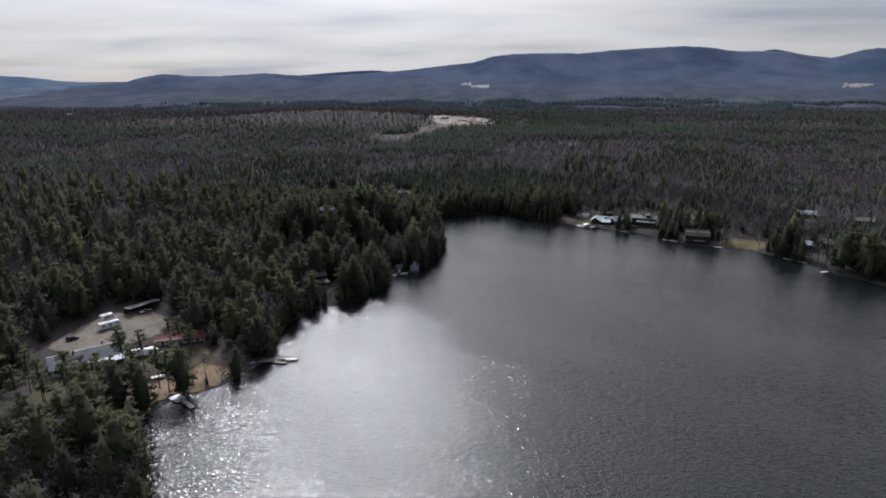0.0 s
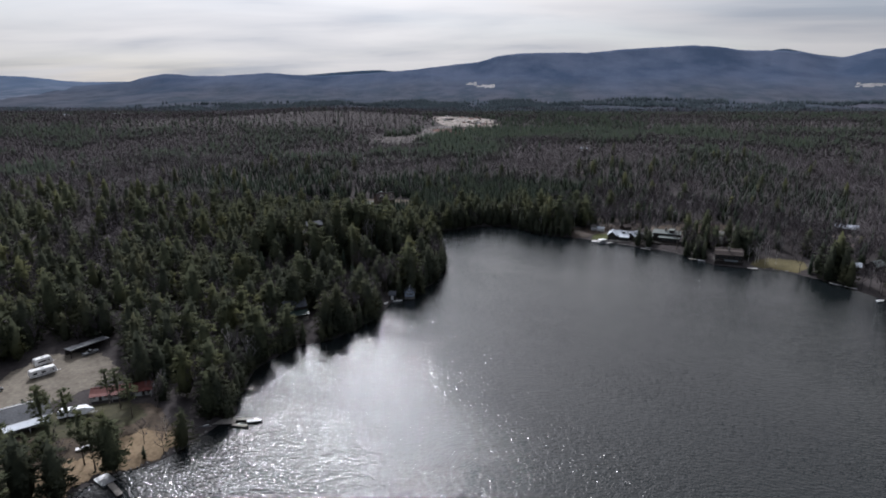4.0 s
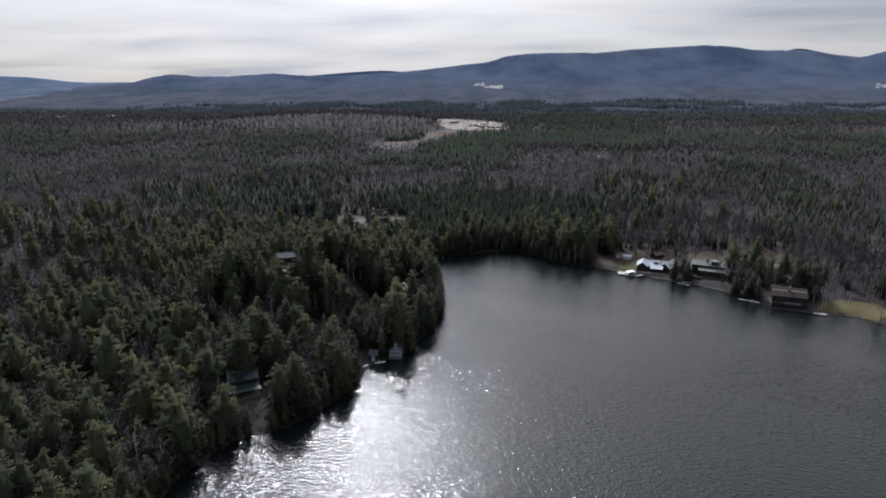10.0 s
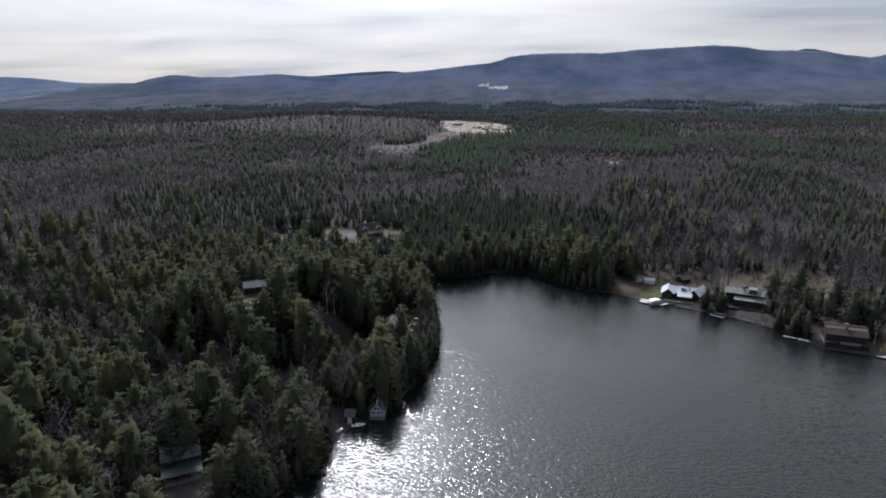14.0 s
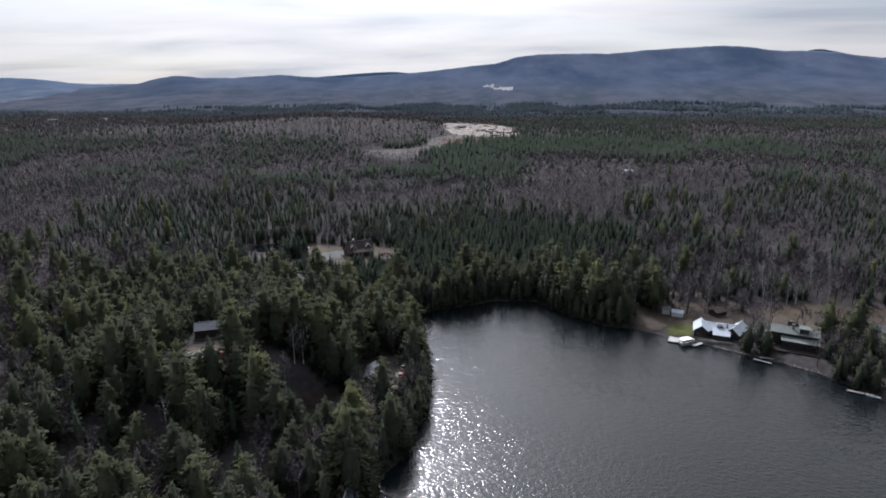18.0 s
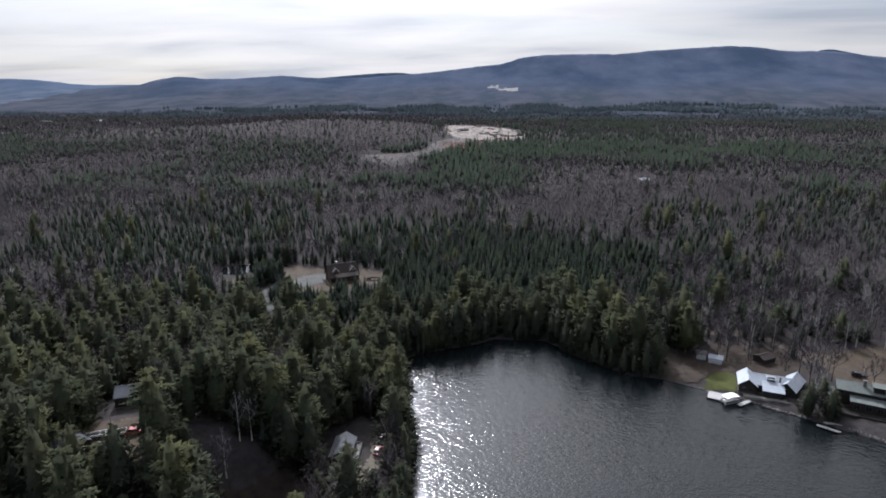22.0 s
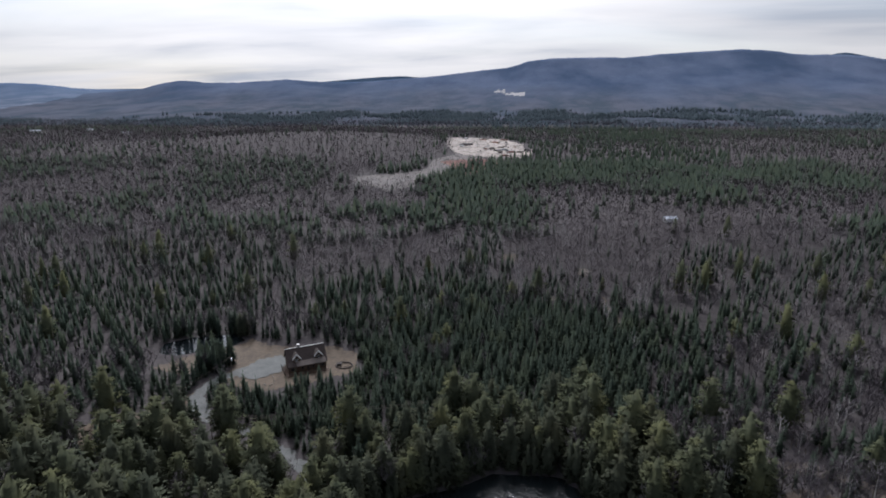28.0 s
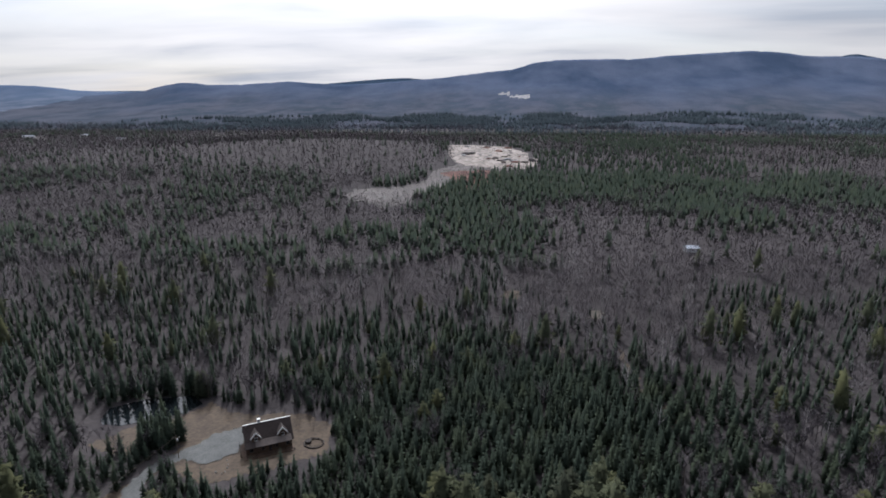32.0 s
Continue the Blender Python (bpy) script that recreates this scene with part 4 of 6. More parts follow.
near = np.hypot(tx, np.maximum(0, ty - 352)) < 235
def with_stem(crown, tall, r):
    tv, tf = stem(tall, r, 3, rings=1)
    return np.concatenate([crown[0], tv]), np.concatenate([crown[1], tf + len(crown[0])])
MODELS = {
    (0, True): [with_stem(leafy(RNG, 19, 5.6, 36, 12, 1.35, 0.12, 0.58, 0.12, 9, 0.30), 20, 0.3) for _ in range(6)],
    (1, True): [with_stem(leafy(RNG, 16, 5.4, 38, 11, 1.25, 0.04, 0.70, 0.24, 0, 0.26), 17, 0.26) for _ in range(6)],
    (2, True): [with_stem(leafy(RNG, 12, 2.5, 28, 7, 1.0, 0.03, 0.95, 0.30), 11, 0.15) for _ in range(6)],
    (3, True): [with_stem(bare_crown(RNG, 14, 3.7, 9, 4, 6, 0.066), 12, 0.13) for _ in range(6)],
    (4, True): [with_stem(bare_crown(RNG, 14, 2.8, 8, 4, 5, 0.062), 13, 0.12) for _ in range(4)],
    (0, False): [leafy(RNG, 19, 5.6, 18, 6, 2.0, 0.10, 0.58, 0.12) for _ in range(6)],
    (1, False): [leafy(RNG, 16, 5.4, 18, 6, 1.9, 0.04, 0.70, 0.24) for _ in range(6)],
    (2, False): [conifer(RNG, 12, 2.7, 6, 5, 1, 0.36, 0.05, 0.85, 0.15, 0.3) for _ in range(6)],
    (3, False): [low_bare(RNG, 13, 3.7, 58, 0.085) for _ in range(6)],
    (4, False): [low_bare(RNG, 14, 3.0, 50, 0.08) for _ in range(4)],
}
STUFF = (("pine_woods", PINE, "woods of tall green white pines"), ("hemlock_woods", HEMLOCK, "dense dark hemlock woods above the shore"), ("spruce_woods", SPRUCE, "thick stand of small pointed spruces"),
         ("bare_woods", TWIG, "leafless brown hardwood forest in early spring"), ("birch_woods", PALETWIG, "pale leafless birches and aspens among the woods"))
for k, (nm, mt, lb) in enumerate(STUFF):
    for close in (True, False):
        w = (kind_of == k) & ~single & (near == close)
        if w.sum():
            wood(nm, tx[w], ty[w], size_of[w], MODELS[(k, close)], mt, lb + ("" if close else ", farther off"), "woods", 50 + k)

# a close stand of young spruces between the lake and the log house
yx, yy, yr = scatter(-115, 75, 468, 640, 3.3, 37)
yw = free(yx, yy) & (edge_distance(SH, yx, yy) > 16) & (yr.random(yx.size) < (1.4 * np.exp(-((yx + 10) / 72) ** 2 - ((yy - 535) / 62) ** 2) + 1.2 * np.exp(-((yx + 88) / 34) ** 2 - ((yy - 492) / 17) ** 2)) * (0.40 + value_noise(yx, yy, 26, 38)))
wood("spruce_woods", yx[yw], yy[yw], yr.uniform(0.42, 1.05, yw.sum()) * (1 - 0.25 * np.exp(-((yx[yw] + 75) / 30) ** 2)), [conifer(RNG, 12, 3.2, 9, 6, 1, 0.36, 0.03, 0.85, 0.15, 0.3) for _ in range(6)], SPRUCE, "close stand of young pointed spruces", "woods", 62)

# a dense rim of boughs hanging over the water where the shore is wild
rim = []
for (ax, ay), (bx, by) in zip(SHORE, SHORE[1:]):
    n = max(1, int(math.hypot(bx - ax, by - ay) / 2.6))
    for j in range(n):
        f = (j + tr.random()) / n
        nxx, nyy = -(by - ay), bx - ax
        ln = math.hypot(nxx, nyy)
        off = tr.uniform(-0.3, 2.2)
        rim.append((ax + (bx - ax) * f + nxx / ln * off, ay + (by - ay) * f + nyy / ln * off))
rim = np.array(rim)
wild = ((rim[:, 1] > 205) & (rim[:, 0] < 66) | (rim[:, 1] < 150) & (rim[:, 1] > 60) & (rim[:, 0] < 0) | (rim[:, 0] > 118) & (rim[:, 1] < 404) & (rim[:, 1] > 386) | (rim[:, 0] > 214) & (rim[:, 1] > 60)) & free(rim[:, 0], rim[:, 1], -0.6)
rim = rim[wild]
wood("hemlock_woods", rim[:, 0], rim[:, 1], tr.uniform(0.35, 0.95, len(rim)), [leafy(RNG, 15, 4.2, 30, 11, 1.1, 0.0, 0.78, 0.30) for _ in range(6)], HEMLOCK, "hemlock boughs hanging low over the water", "woods", 61)

# farther forest, thinner and simpler with distance
for lo, hi, step, seed, spikes, tiers, sl, wd, grow in ((700, 1080, 5.8, 71, 3, 2, 16, 0.27, 0.95), (1080, 1900, 9.4, 72, 3, 1, 10, 0.52, 1.0), (1900, 2450, 17, 73, 3, 1, 7, 0.9, 1.3)):
    fx, fy, fr = scatter(-1.0 * hi - 60, 0.75 * hi, lo, hi, step, seed)
    keep = in_view(fx, fy) & free(fx, fy)
    fx, fy = fx[keep], fy[keep]
    ev = fr.random(fx.size) < evergreen_share(fx, fy) * 1.05
    sz = fr.uniform(0.75, 1.2, fx.size) * grow
    # the farthest band takes the tree colours that carry painted haze
    wood("distant_evergreens", fx[ev], fy[ev], sz[ev], [low_conifer(fr, 12, 2.6, spikes, tiers) for _ in range(6)], HAZEGREEN if lo > 1800 else SPRUCE, "dark evergreens scattered through distant forest", "woods", seed)
    wood("distant_bare_woods", fx[~ev], fy[~ev], sz[~ev], [low_bare(fr, 12, 3.8, sl, wd * 0.85) for _ in range(6)], HAZEBARE if lo > 1800 else TWIG, "distant leafless hardwood forest", "woods", seed + 5)
# the same woods beside the near forest
for x0, x1, seed in ((-760, -420, 81), (420, 520, 82)):
    fx, fy, fr = scatter(x0, x1, 330, 700, 5.8, seed)
    keep = in_view(fx, fy) & free(fx, fy)
    fx, fy = fx[keep], fy[keep]
    ev = fr.random(fx.size) < evergreen_share(fx, fy)
    sz = fr.uniform(0.75, 1.2, fx.size)
    wood("distant_evergreens", fx[ev], fy[ev], sz[ev], [low_conifer(fr, 12, 2.6, 3, 2) for _ in range(6)], SPRUCE, "dark evergreens scattered through distant forest", "woods", seed)
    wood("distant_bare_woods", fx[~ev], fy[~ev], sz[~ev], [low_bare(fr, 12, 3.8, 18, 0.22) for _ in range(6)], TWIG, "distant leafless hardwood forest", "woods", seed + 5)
# trees on the lower slopes of the hills
sr = np.random.default_rng(77)
sf, sa = sr.random(20000) ** 1.3 * 13 + 0.5, sr.uniform(85, 470, 20000)
i0, j0 = sf.astype(int), sa.astype(int)
u, v = (sf - i0)[:, None], (sa - j0)[:, None]
sp = (SLOPES[i0, j0] * (1 - v) + SLOPES[i0, j0 + 1] * v) * (1 - u) + (SLOPES[i0 + 1, j0] * (1 - v) + SLOPES[i0 + 1, j0 + 1] * v) * u
up = sp[:, 2] > gz(sp[:, 0], sp[:, 1]) - 2
sp = sp[up]
dark = sr.random(len(sp)) < smooth(value_noise(sp[:, 0], sp[:, 1], 160, 78), 0.35, 0.65)
wood("hillside_evergreens", sp[dark, 0], sp[dark, 1], sr.uniform(0.9, 1.5, dark.sum()), [low_conifer(sr, 12, 4.0, 3, 1) for _ in range(5)], HAZEGREEN, "dark evergreens on the lower hill slopes", "woods", 78, level=sp[dark, 2])
# woods that close the lake behind the flight
bx, by, br = scatter(-600, 600, -600, 120, 17, 91)
keep = (edge_distance(SH, bx, by) > 4) & ~in_view(bx, by)
wood("distant_evergreens", bx[keep], by[keep], br.uniform(0.9, 1.4, keep.sum()), [low_conifer(br, 14, 3.4, 3, 2) for _ in range(5)], SPRUCE, "dark evergreens along the shore behind", "woods", 92)

# ---- ground cover ----
patch("sandy_lot", [(-166, 203), (-163, 238), (-150, 242), (-136, 236), (-128, 228), (-130, 216), (-137, 206), (-148, 197)], SAND, "pale sandy parking lot rutted by wheels", "parking lot")
patch("grassy_bank", [(-128, 172), (-132, 190), (-118, 206), (-100, 206), (-88, 192), (-100, 176), (-116, 166)], DRYGRASS, "dry tan grass on the lake bank", "grass")
patch("beach", [(-113, 160), (-116, 170), (-110, 182), (-100, 193), (-91, 193), (-86, 190), (-91, 182), (-101, 174), (-105, 164)], BEACH, "strip of tan sand under the shore pines", "beach", lift=0.16)
patch("camp_lawn", [(-146, 160), (-150, 176), (-132, 182), (-118, 174), (-114, 163), (-130, 156)], WORNGRASS, "worn lawn under the pines by the lodge", "lawn", lift=0.1)
patch("lawn", [(-132, 186), (-130, 202), (-112, 208), (-102, 200), (-112, 186)], WORNGRASS, "worn green-brown lawn", "lawn", lift=0.2)
patch("bog", BOG, MUD, "dark open boggy ground among conifers", "bog")
patch("gravel_drive", strip(DRIVE, 5.0), GRAVEL, "grey gravel drive to the log house", "drive", lift=0.22)
patch("gravel_yard", [(-112, 516), (-108, 530), (-99, 535), (-93, 532), (-93, 520), (-102, 513)], GRAVEL, "grey gravel turning yard", "drive", lift=0.3)
patch("forest_road", strip(ROAD, 4.2), GRAVEL, "gravel road through the woods", "road")
patch("lane", strip(LANE, 4.5), SAND, "sandy lane between the conifers", "lane")
patch("dry_yard", [(-118, 534), (-112, 546), (-98, 545), (-80, 548), (-66, 541), (-64, 524), (-78, 512), (-100, 503), (-114, 512)], DRYGRASS, "dry tan grass round the log house", "grass")
patch("hill_yard", [(-106, 345), (-84, 347), (-82, 364), (-92, 369), (-104, 366)], DRYGRASS, "dry tan grass of the hilltop yard", "grass")
patch("shore_lawn", [(69, 437), (72, 446), (80, 449), (83, 441), (77, 434)], LAWN, "bright green lawn beside the white-roofed house", "lawn")
patch("gravel_beach", COVE_BEACH, MUD, "dark gravel landing beside the lake house lawn", "beach", lift=0.2)
patch("house_yard", [(64, 441), (68, 464), (86, 470), (106, 466), (110, 450), (100, 438), (92, 446), (80, 449), (72, 446)], MUD, "dark bare ground behind the lake house", "yard", lift=0.1)
patch("upper_road", strip(NORTHROAD, 5), DIRT, "brown dirt road behind the lake houses", "road")
patch("bare_yard", [(118, 440), (150, 440), (172, 445), (172, 462), (140, 468), (112, 462)], DRYGRASS, "tan grassy yard behind the green house", "grass")
patch("cut_over_land", CLEARING, CUT, "cut-over land with brush and stumps", "clearing", lift=0.4, step=5, ragged=8)
patch("gravel_pit", PIT_EDGE, PIT, "pale gravel pit cut into the forest", "gravel pit", lift=0.8, step=5, ragged=7)
pz = 4.35
pond_v = np.array([(x, y, pz) for x, y in POND_EDGE])
pond = new("pond", mesh_from("pond", np.concatenate([pond_v, [pond_v.mean(0)]]), [(i, (i + 1) % 8, 8) for i in range(8)], [POND]))
tagged(pond, "small dark pond reflecting bare trees", "pond", kind="structure")

for k, (x, y, r) in enumerate(((-2, 662, 5), (18, 603, 4), (-76, 796, 7), (-25, 553, 3), (56, 558, 4), (40, 640, 4))):
    patch("bare_spot", [(x + r * math.cos(a) * (1.4 if i % 2 else 0.9), y + r * math.sin(a) * 1.3) for i, a in enumerate(np.linspace(0, 5.6, 9))], SAND if k % 2 else DRYGRASS, "small bare patch of ground among the trees", "clearing")
for t in TRAILS:
    patch("trail", strip(t, 1.8), DRYGRASS, "narrow tan trail through bare woods", "trail")
patch("gravel_lot", GRAVEL_LOT, GRAVEL, "pale gravel lot behind the shore cottage", "drive", lift=0.2)
patch("shore_grass", SHORE_GRASS, YELLOWGRASS, "yellow grass under birches at the water", "grass", lift=0.12)
patch("pond_bank", POND_BANK, DRYGRASS, "dry tan grass between pond and drive", "grass")
patch("line_cut", LINE_CUT, DRYGRASS, "brushy cut under the power line", "brush", lift=0.12)
for f in FAR_FIELDS:
    patch("far_field", f, CUT, "pale field far off in the forest", "field", lift=0.6, step=12, ragged=10)
patch("red_brush", [(-104, 1092), (-80, 1112), (-50, 1124), (-16, 1086), (-30, 1052), (-62, 1004), (-82, 1026)], REDTWIG, "low reddish brush below the gravel pit", "brush", lift=0.6, step=5, ragged=9)
# piles of slash, soil and stone in the pit
mr = random.Random(12)
for k in range(26):
    a, b = mr.random(), mr.random()
    px, py = (-112 + 120 * a, 1170 + 220 * b) if k % 3 else (-70 + 85 * a, 1150 + 60 * b)
    if not bool(inside(PIT_EDGE, np.array([px]), np.array([py]))[0]):
        continue
    bm = bmesh.new()
    bmesh.ops.create_icosphere(bm, subdivisions=2, radius=1.0)
    s = mr.uniform(2.0, 5.5)
    for v in bm.verts:
        v.co *= mr.uniform(0.8, 1.2)
        v.co = Vector((v.co.x * s * 1.6, v.co.y * s, max(v.co.z, -0.3) * s * 0.55))
    me = bpy.data.meshes.new("soil_mound")
    bm.to_mesh(me)
    bm.free()
    me.materials.append((LITTER, REDTWIG, MUD, QUARRY)[k % 4])
    o = new("soil_mound", me)
    o.matrix_world = pose(px, py, g(px, py) + 0.6, 0, 0, mr.uniform(0, 180))
    tagged(o, "heap of dark soil and slash in the gravel pit", "heap", "heaps in the pit")
# brush, stumps and slash on the cut-over land
qx, qy, qr = scatter(-190, 40, 890, 1440, 5.0, 44)
w = inside(CLEARING, qx, qy) & (qr.random(qx.size) < np.where(inside(PIT_EDGE, qx, qy), 0.25, 0.97))
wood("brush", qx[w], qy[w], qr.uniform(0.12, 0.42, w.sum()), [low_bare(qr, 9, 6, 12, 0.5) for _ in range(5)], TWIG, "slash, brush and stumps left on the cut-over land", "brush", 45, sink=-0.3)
wood("brush", qx[w][::3] + 2.0, qy[w][::3] + 1.5, qr.uniform(0.2, 0.5, len(qx[w][::3])), [low_bare(qr, 7, 5, 8, 0.5) for _ in range(4)], PALETWIG, "bleached slash lying on the cut-over land", "brush", 46, sink=-0.3)
zx, zy, zr = scatter(-160, -100, 455, 520, 2.2, 47)
w = inside(LINE_CUT, zx, zy)
for a, c in DRIVE:
    w &= np.hypot(zx - a, zy - c) > 4.2
wood("brush", zx[w], zy[w], zr.uniform(0.12, 0.3, w.sum()), [low_bare(zr, 8, 4.5, 22, 0.16) for _ in range(4)], REDTWIG, "reddish brush under the power line", "brush", 48)
# brush and young growth in the yards behind the lake houses
YARDS = [[(118, 440), (150, 440), (172, 445), (172, 462), (140, 468), (112, 462)], [(64, 441), (68, 464), (86, 470), (106, 466), (110, 450), (100, 447), (80, 449)], [(100, 430), (150, 400), (175, 400), (170, 440), (118, 438)]]
vx, vy, vr = scatter(60, 180, 398, 472, 2.6, 52)
w = np.zeros(vx.size, bool)
for area in YARDS:
    w |= inside(area, vx, vy)
for a, c, r in ((90, 436, 12), (114, 425, 14), (139, 388, 13), (95.5, 454.5, 5), (74.6, 459, 4), (78.8, 455.6, 4), (124, 446, 4), (161, 452, 4)):
    w &= np.hypot(vx - a, vy - c) > r
for area in (GRAVEL_LOT, strip(NORTHROAD, 7)):
    w &= ~inside(area, vx, vy)
w &= vr.random(vx.size) < 0.18 + 0.9 * smooth(value_noise(vx, vy, 9, 53), 0.45, 0.7)
half = vr.random(vx.size) < 0.35
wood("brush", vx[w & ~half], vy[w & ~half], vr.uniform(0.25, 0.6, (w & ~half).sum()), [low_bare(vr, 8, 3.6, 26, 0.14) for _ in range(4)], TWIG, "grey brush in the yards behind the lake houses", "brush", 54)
wood("brush", vx[w & half], vy[w & half], vr.uniform(0.2, 0.5, (w & half).sum()), [low_bare(vr, 8, 3.6, 26, 0.14) for _ in range(4)], REDTWIG, "reddish brush in the yards behind the lake houses", "brush", 55)

# ---- buildings ----
METAL_WHITE = surface("white_metal_roof", (0.27, 0.30, 0.345), (0.40, 0.435, 0.485), 1.5, 0.5, bump=0.1, spread=0.06, specular=0.5)
ROOF_GREY = surface("grey_asphalt_shingle", (0.065, 0.068, 0.075), (0.125, 0.13, 0.14), 0.5, 0.9, spread=0.08)
ROOF_SLATE = surface("blue_grey_roofing", (0.042, 0.047, 0.057), (0.078, 0.086, 0.102), 0.6, 0.85, spread=0.08)
ROOF_GREEN = surface("pale_green_metal_roof", (0.085, 0.098, 0.092), (0.140, 0.158, 0.148), 1.2, 0.6, bump=0.1, spread=0.06, specular=0.25)
ROOF_DKGREEN = surface("dark_green_metal_roof", (0.010, 0.024, 0.023), (0.024, 0.047, 0.043), 1.2, 0.45, bump=0.1, spread=0.06, specular=0.5)
ROOF_BROWN = surface("brown_shingles", (0.024, 0.018, 0.016), (0.052, 0.040, 0.036), 0.5, 0.9, spread=0.08)
ROOF_TAN = surface("tan_shingles", (0.088, 0.072, 0.064), (0.15, 0.126, 0.113), 0.6, 0.9, spread=0.08)
ROOF_RED = surface("faded_red_roofing", (0.075, 0.022, 0.018), (0.15, 0.050, 0.042), 0.8, 0.7, spread=0.1)
WALL_DARK = surface("dark_stained_boards", (0.013, 0.011, 0.010), (0.034, 0.028, 0.024), 0.4, 0.9)
WALL_WHITE = surface("white_siding", (0.36, 0.36, 0.355), (0.54, 0.54, 0.53), 0.6, 0.7)
WALL_BLUE = surface("grey_blue_siding", (0.17, 0.20, 0.26), (0.27, 0.31, 0.38), 0.6, 0.75)
LOG = surface("brown_log_wall", (0.034, 0.021, 0.014), (0.080, 0.050, 0.032), 0.35, 0.8)
TRIM = surface("white_trim", (0.42, 0.42, 0.41), (0.58, 0.58, 0.57), 0.5, 0.6)
DECK = surface("weathered_deck_boards", (0.13, 0.12, 0.11), (0.25, 0.235, 0.21), 0.5, 0.9)
PALEDECK = surface("pale_dock_boards", (0.26, 0.26, 0.255), (0.42, 0.41, 0.40), 0.5, 0.8)
STONE = surface("grey_field_stone", (0.075, 0.072, 0.066), (0.20, 0.192, 0.18), 0.4, 0.9)
RUBBER = surface("black_rubber", (0.012, 0.012, 0.012), (0.028, 0.028, 0.028), 0.3, 0.8)
STEEL = surface("galvanised_steel", (0.28, 0.29, 0.30), (0.46, 0.47, 0.48), 0.4, 0.45, metal=0.6)
TARP = surface("white_boat_wrap", (0.62, 0.63, 0.64), (0.80, 0.81, 0.82), 1.2, 0.5)


def paint(name, c, rough=0.35):
    return surface(name, tuple(v * 0.8 for v in c), tuple(min(0.9, v * 1.15) for v in c), 0.8, rough, bump=0.05, spread=0.03, specular=0.5)


CAR_RED, CAR_BLACK, CAR_WHITE, CAR_GREY = paint("red_car_paint", (0.30, 0.02, 0.02)), paint("black_car_paint", (0.015, 0.016, 0.018)), paint("white_car_paint", (0.65, 0.65, 0.65)), paint("grey_car_paint", (0.15, 0.16, 0.17))
GLASS = bpy.data.materials.new("dark_window_glass")
GLASS.use_nodes = True
_b = GLASS.node_tree.nodes["Principled BSDF"]
_b.inputs["Base Color"].default_value, _b.inputs["Roughness"].default_value, _b.inputs["IOR"].default_value = (0.012, 0.014, 0.017, 1), 0.06, 1.5


def put(bm, m):
    bm.transform(m)
    return bm


def wall_mesh(length, height, openings=(), thick=0.2, gable=0.0):
    """A wall along x from 0, its outer face at y = 0, with openings (x, z, width, height) cut through it and a gable on top."""
    bm = bmesh.new()
    us = sorted({0.0, length, *(u for o in openings for u in (o[0], o[0] + o[2]))})
    zs = sorted({0.0, height, *(z for o in openings for z in (o[1], o[1] + o[3]))})
    for a, b in zip(us, us[1:]):
        for c, d in zip(zs, zs[1:]):
            if not any(o[0] <= (a + b) / 2 <= o[0] + o[2] and o[1] <= (c + d) / 2 <= o[1] + o[3] for o in openings):
                box(bm, a, b, 0, thick, c, d)
    if gable:
        prism(bm, [(0, height), (length, height), (length / 2, height + gable)], 0, thick)
    bmesh.ops.remove_doubles(bm, verts=bm.verts[:], dist=0.001)
    return bm


DARKTRIM = surface("brown_window_trim", (0.05, 0.042, 0.036), (0.10, 0.088, 0.078), 0.5, 0.8)


def add_window(parent, m, u, z, w, h, frame_mat=None):
    f = 0.09
    bm = boxes((u - f, u + w + f, -0.04, 0.10, z - f, z), (u - f, u + w + f, -0.04, 0.10, z + h, z + h + f), (u - f, u, -0.04, 0.10, z, z + h), (u + w, u + w + f, -0.04, 0.10, z, z + h),
               (u + w / 2 - 0.03, u + w / 2 + 0.03, -0.01, 0.07, z, z + h))
    fr = part("window", put(bm, m), frame_mat or TRIM, parent)
    part("pane", put(boxes((u, u + w, 0.08, 0.11, z, z + h)), m), GLASS, fr)


def add_door(parent, m, u, w=0.95, h=2.05, material=None):
    d = part("door", put(boxes((u + 0.02, u + w - 0.02, 0.05, 0.11, 0.02, h - 0.02), (u + 0.15, u + w - 0.15, 0.03, 0.05, 1.1, 1.85), (u + 0.15, u + w - 0.15, 0.03, 0.05, 0.2, 0.95)), m), material or WALL_DARK, parent)
    part("door_handle", put(boxes((u + w - 0.18, u + w - 0.12, -0.02, 0.05, 1.0, 1.06)), m), STEEL, d)


def roof_slab(parent, length, run, rise, eave_z, y_sign, over, material, thick=0.16, name="roof_slope", shift=0.0):
    """One slope from the eave at y = y_sign * run up to the ridge at y = 0."""
    k = rise / run
    y0, y1 = run + over, 0.0
    z0, z1 = eave_z - over * k, eave_z + rise
    bm = bmesh.new()
    prof = [(y_sign * y0, z0), (y_sign * y1, z1), (y_sign * y1, z1 + thick), (y_sign * y0, z0 + thick)]
    prism(bm, prof, -length / 2 - over + shift, length / 2 + over + shift)
    bm.transform(Matrix(((0, 1, 0, 0), (1, 0, 0, 0), (0, 0, 1, 0), (0, 0, 0, 1))))
    return part(name, bm, material, parent)


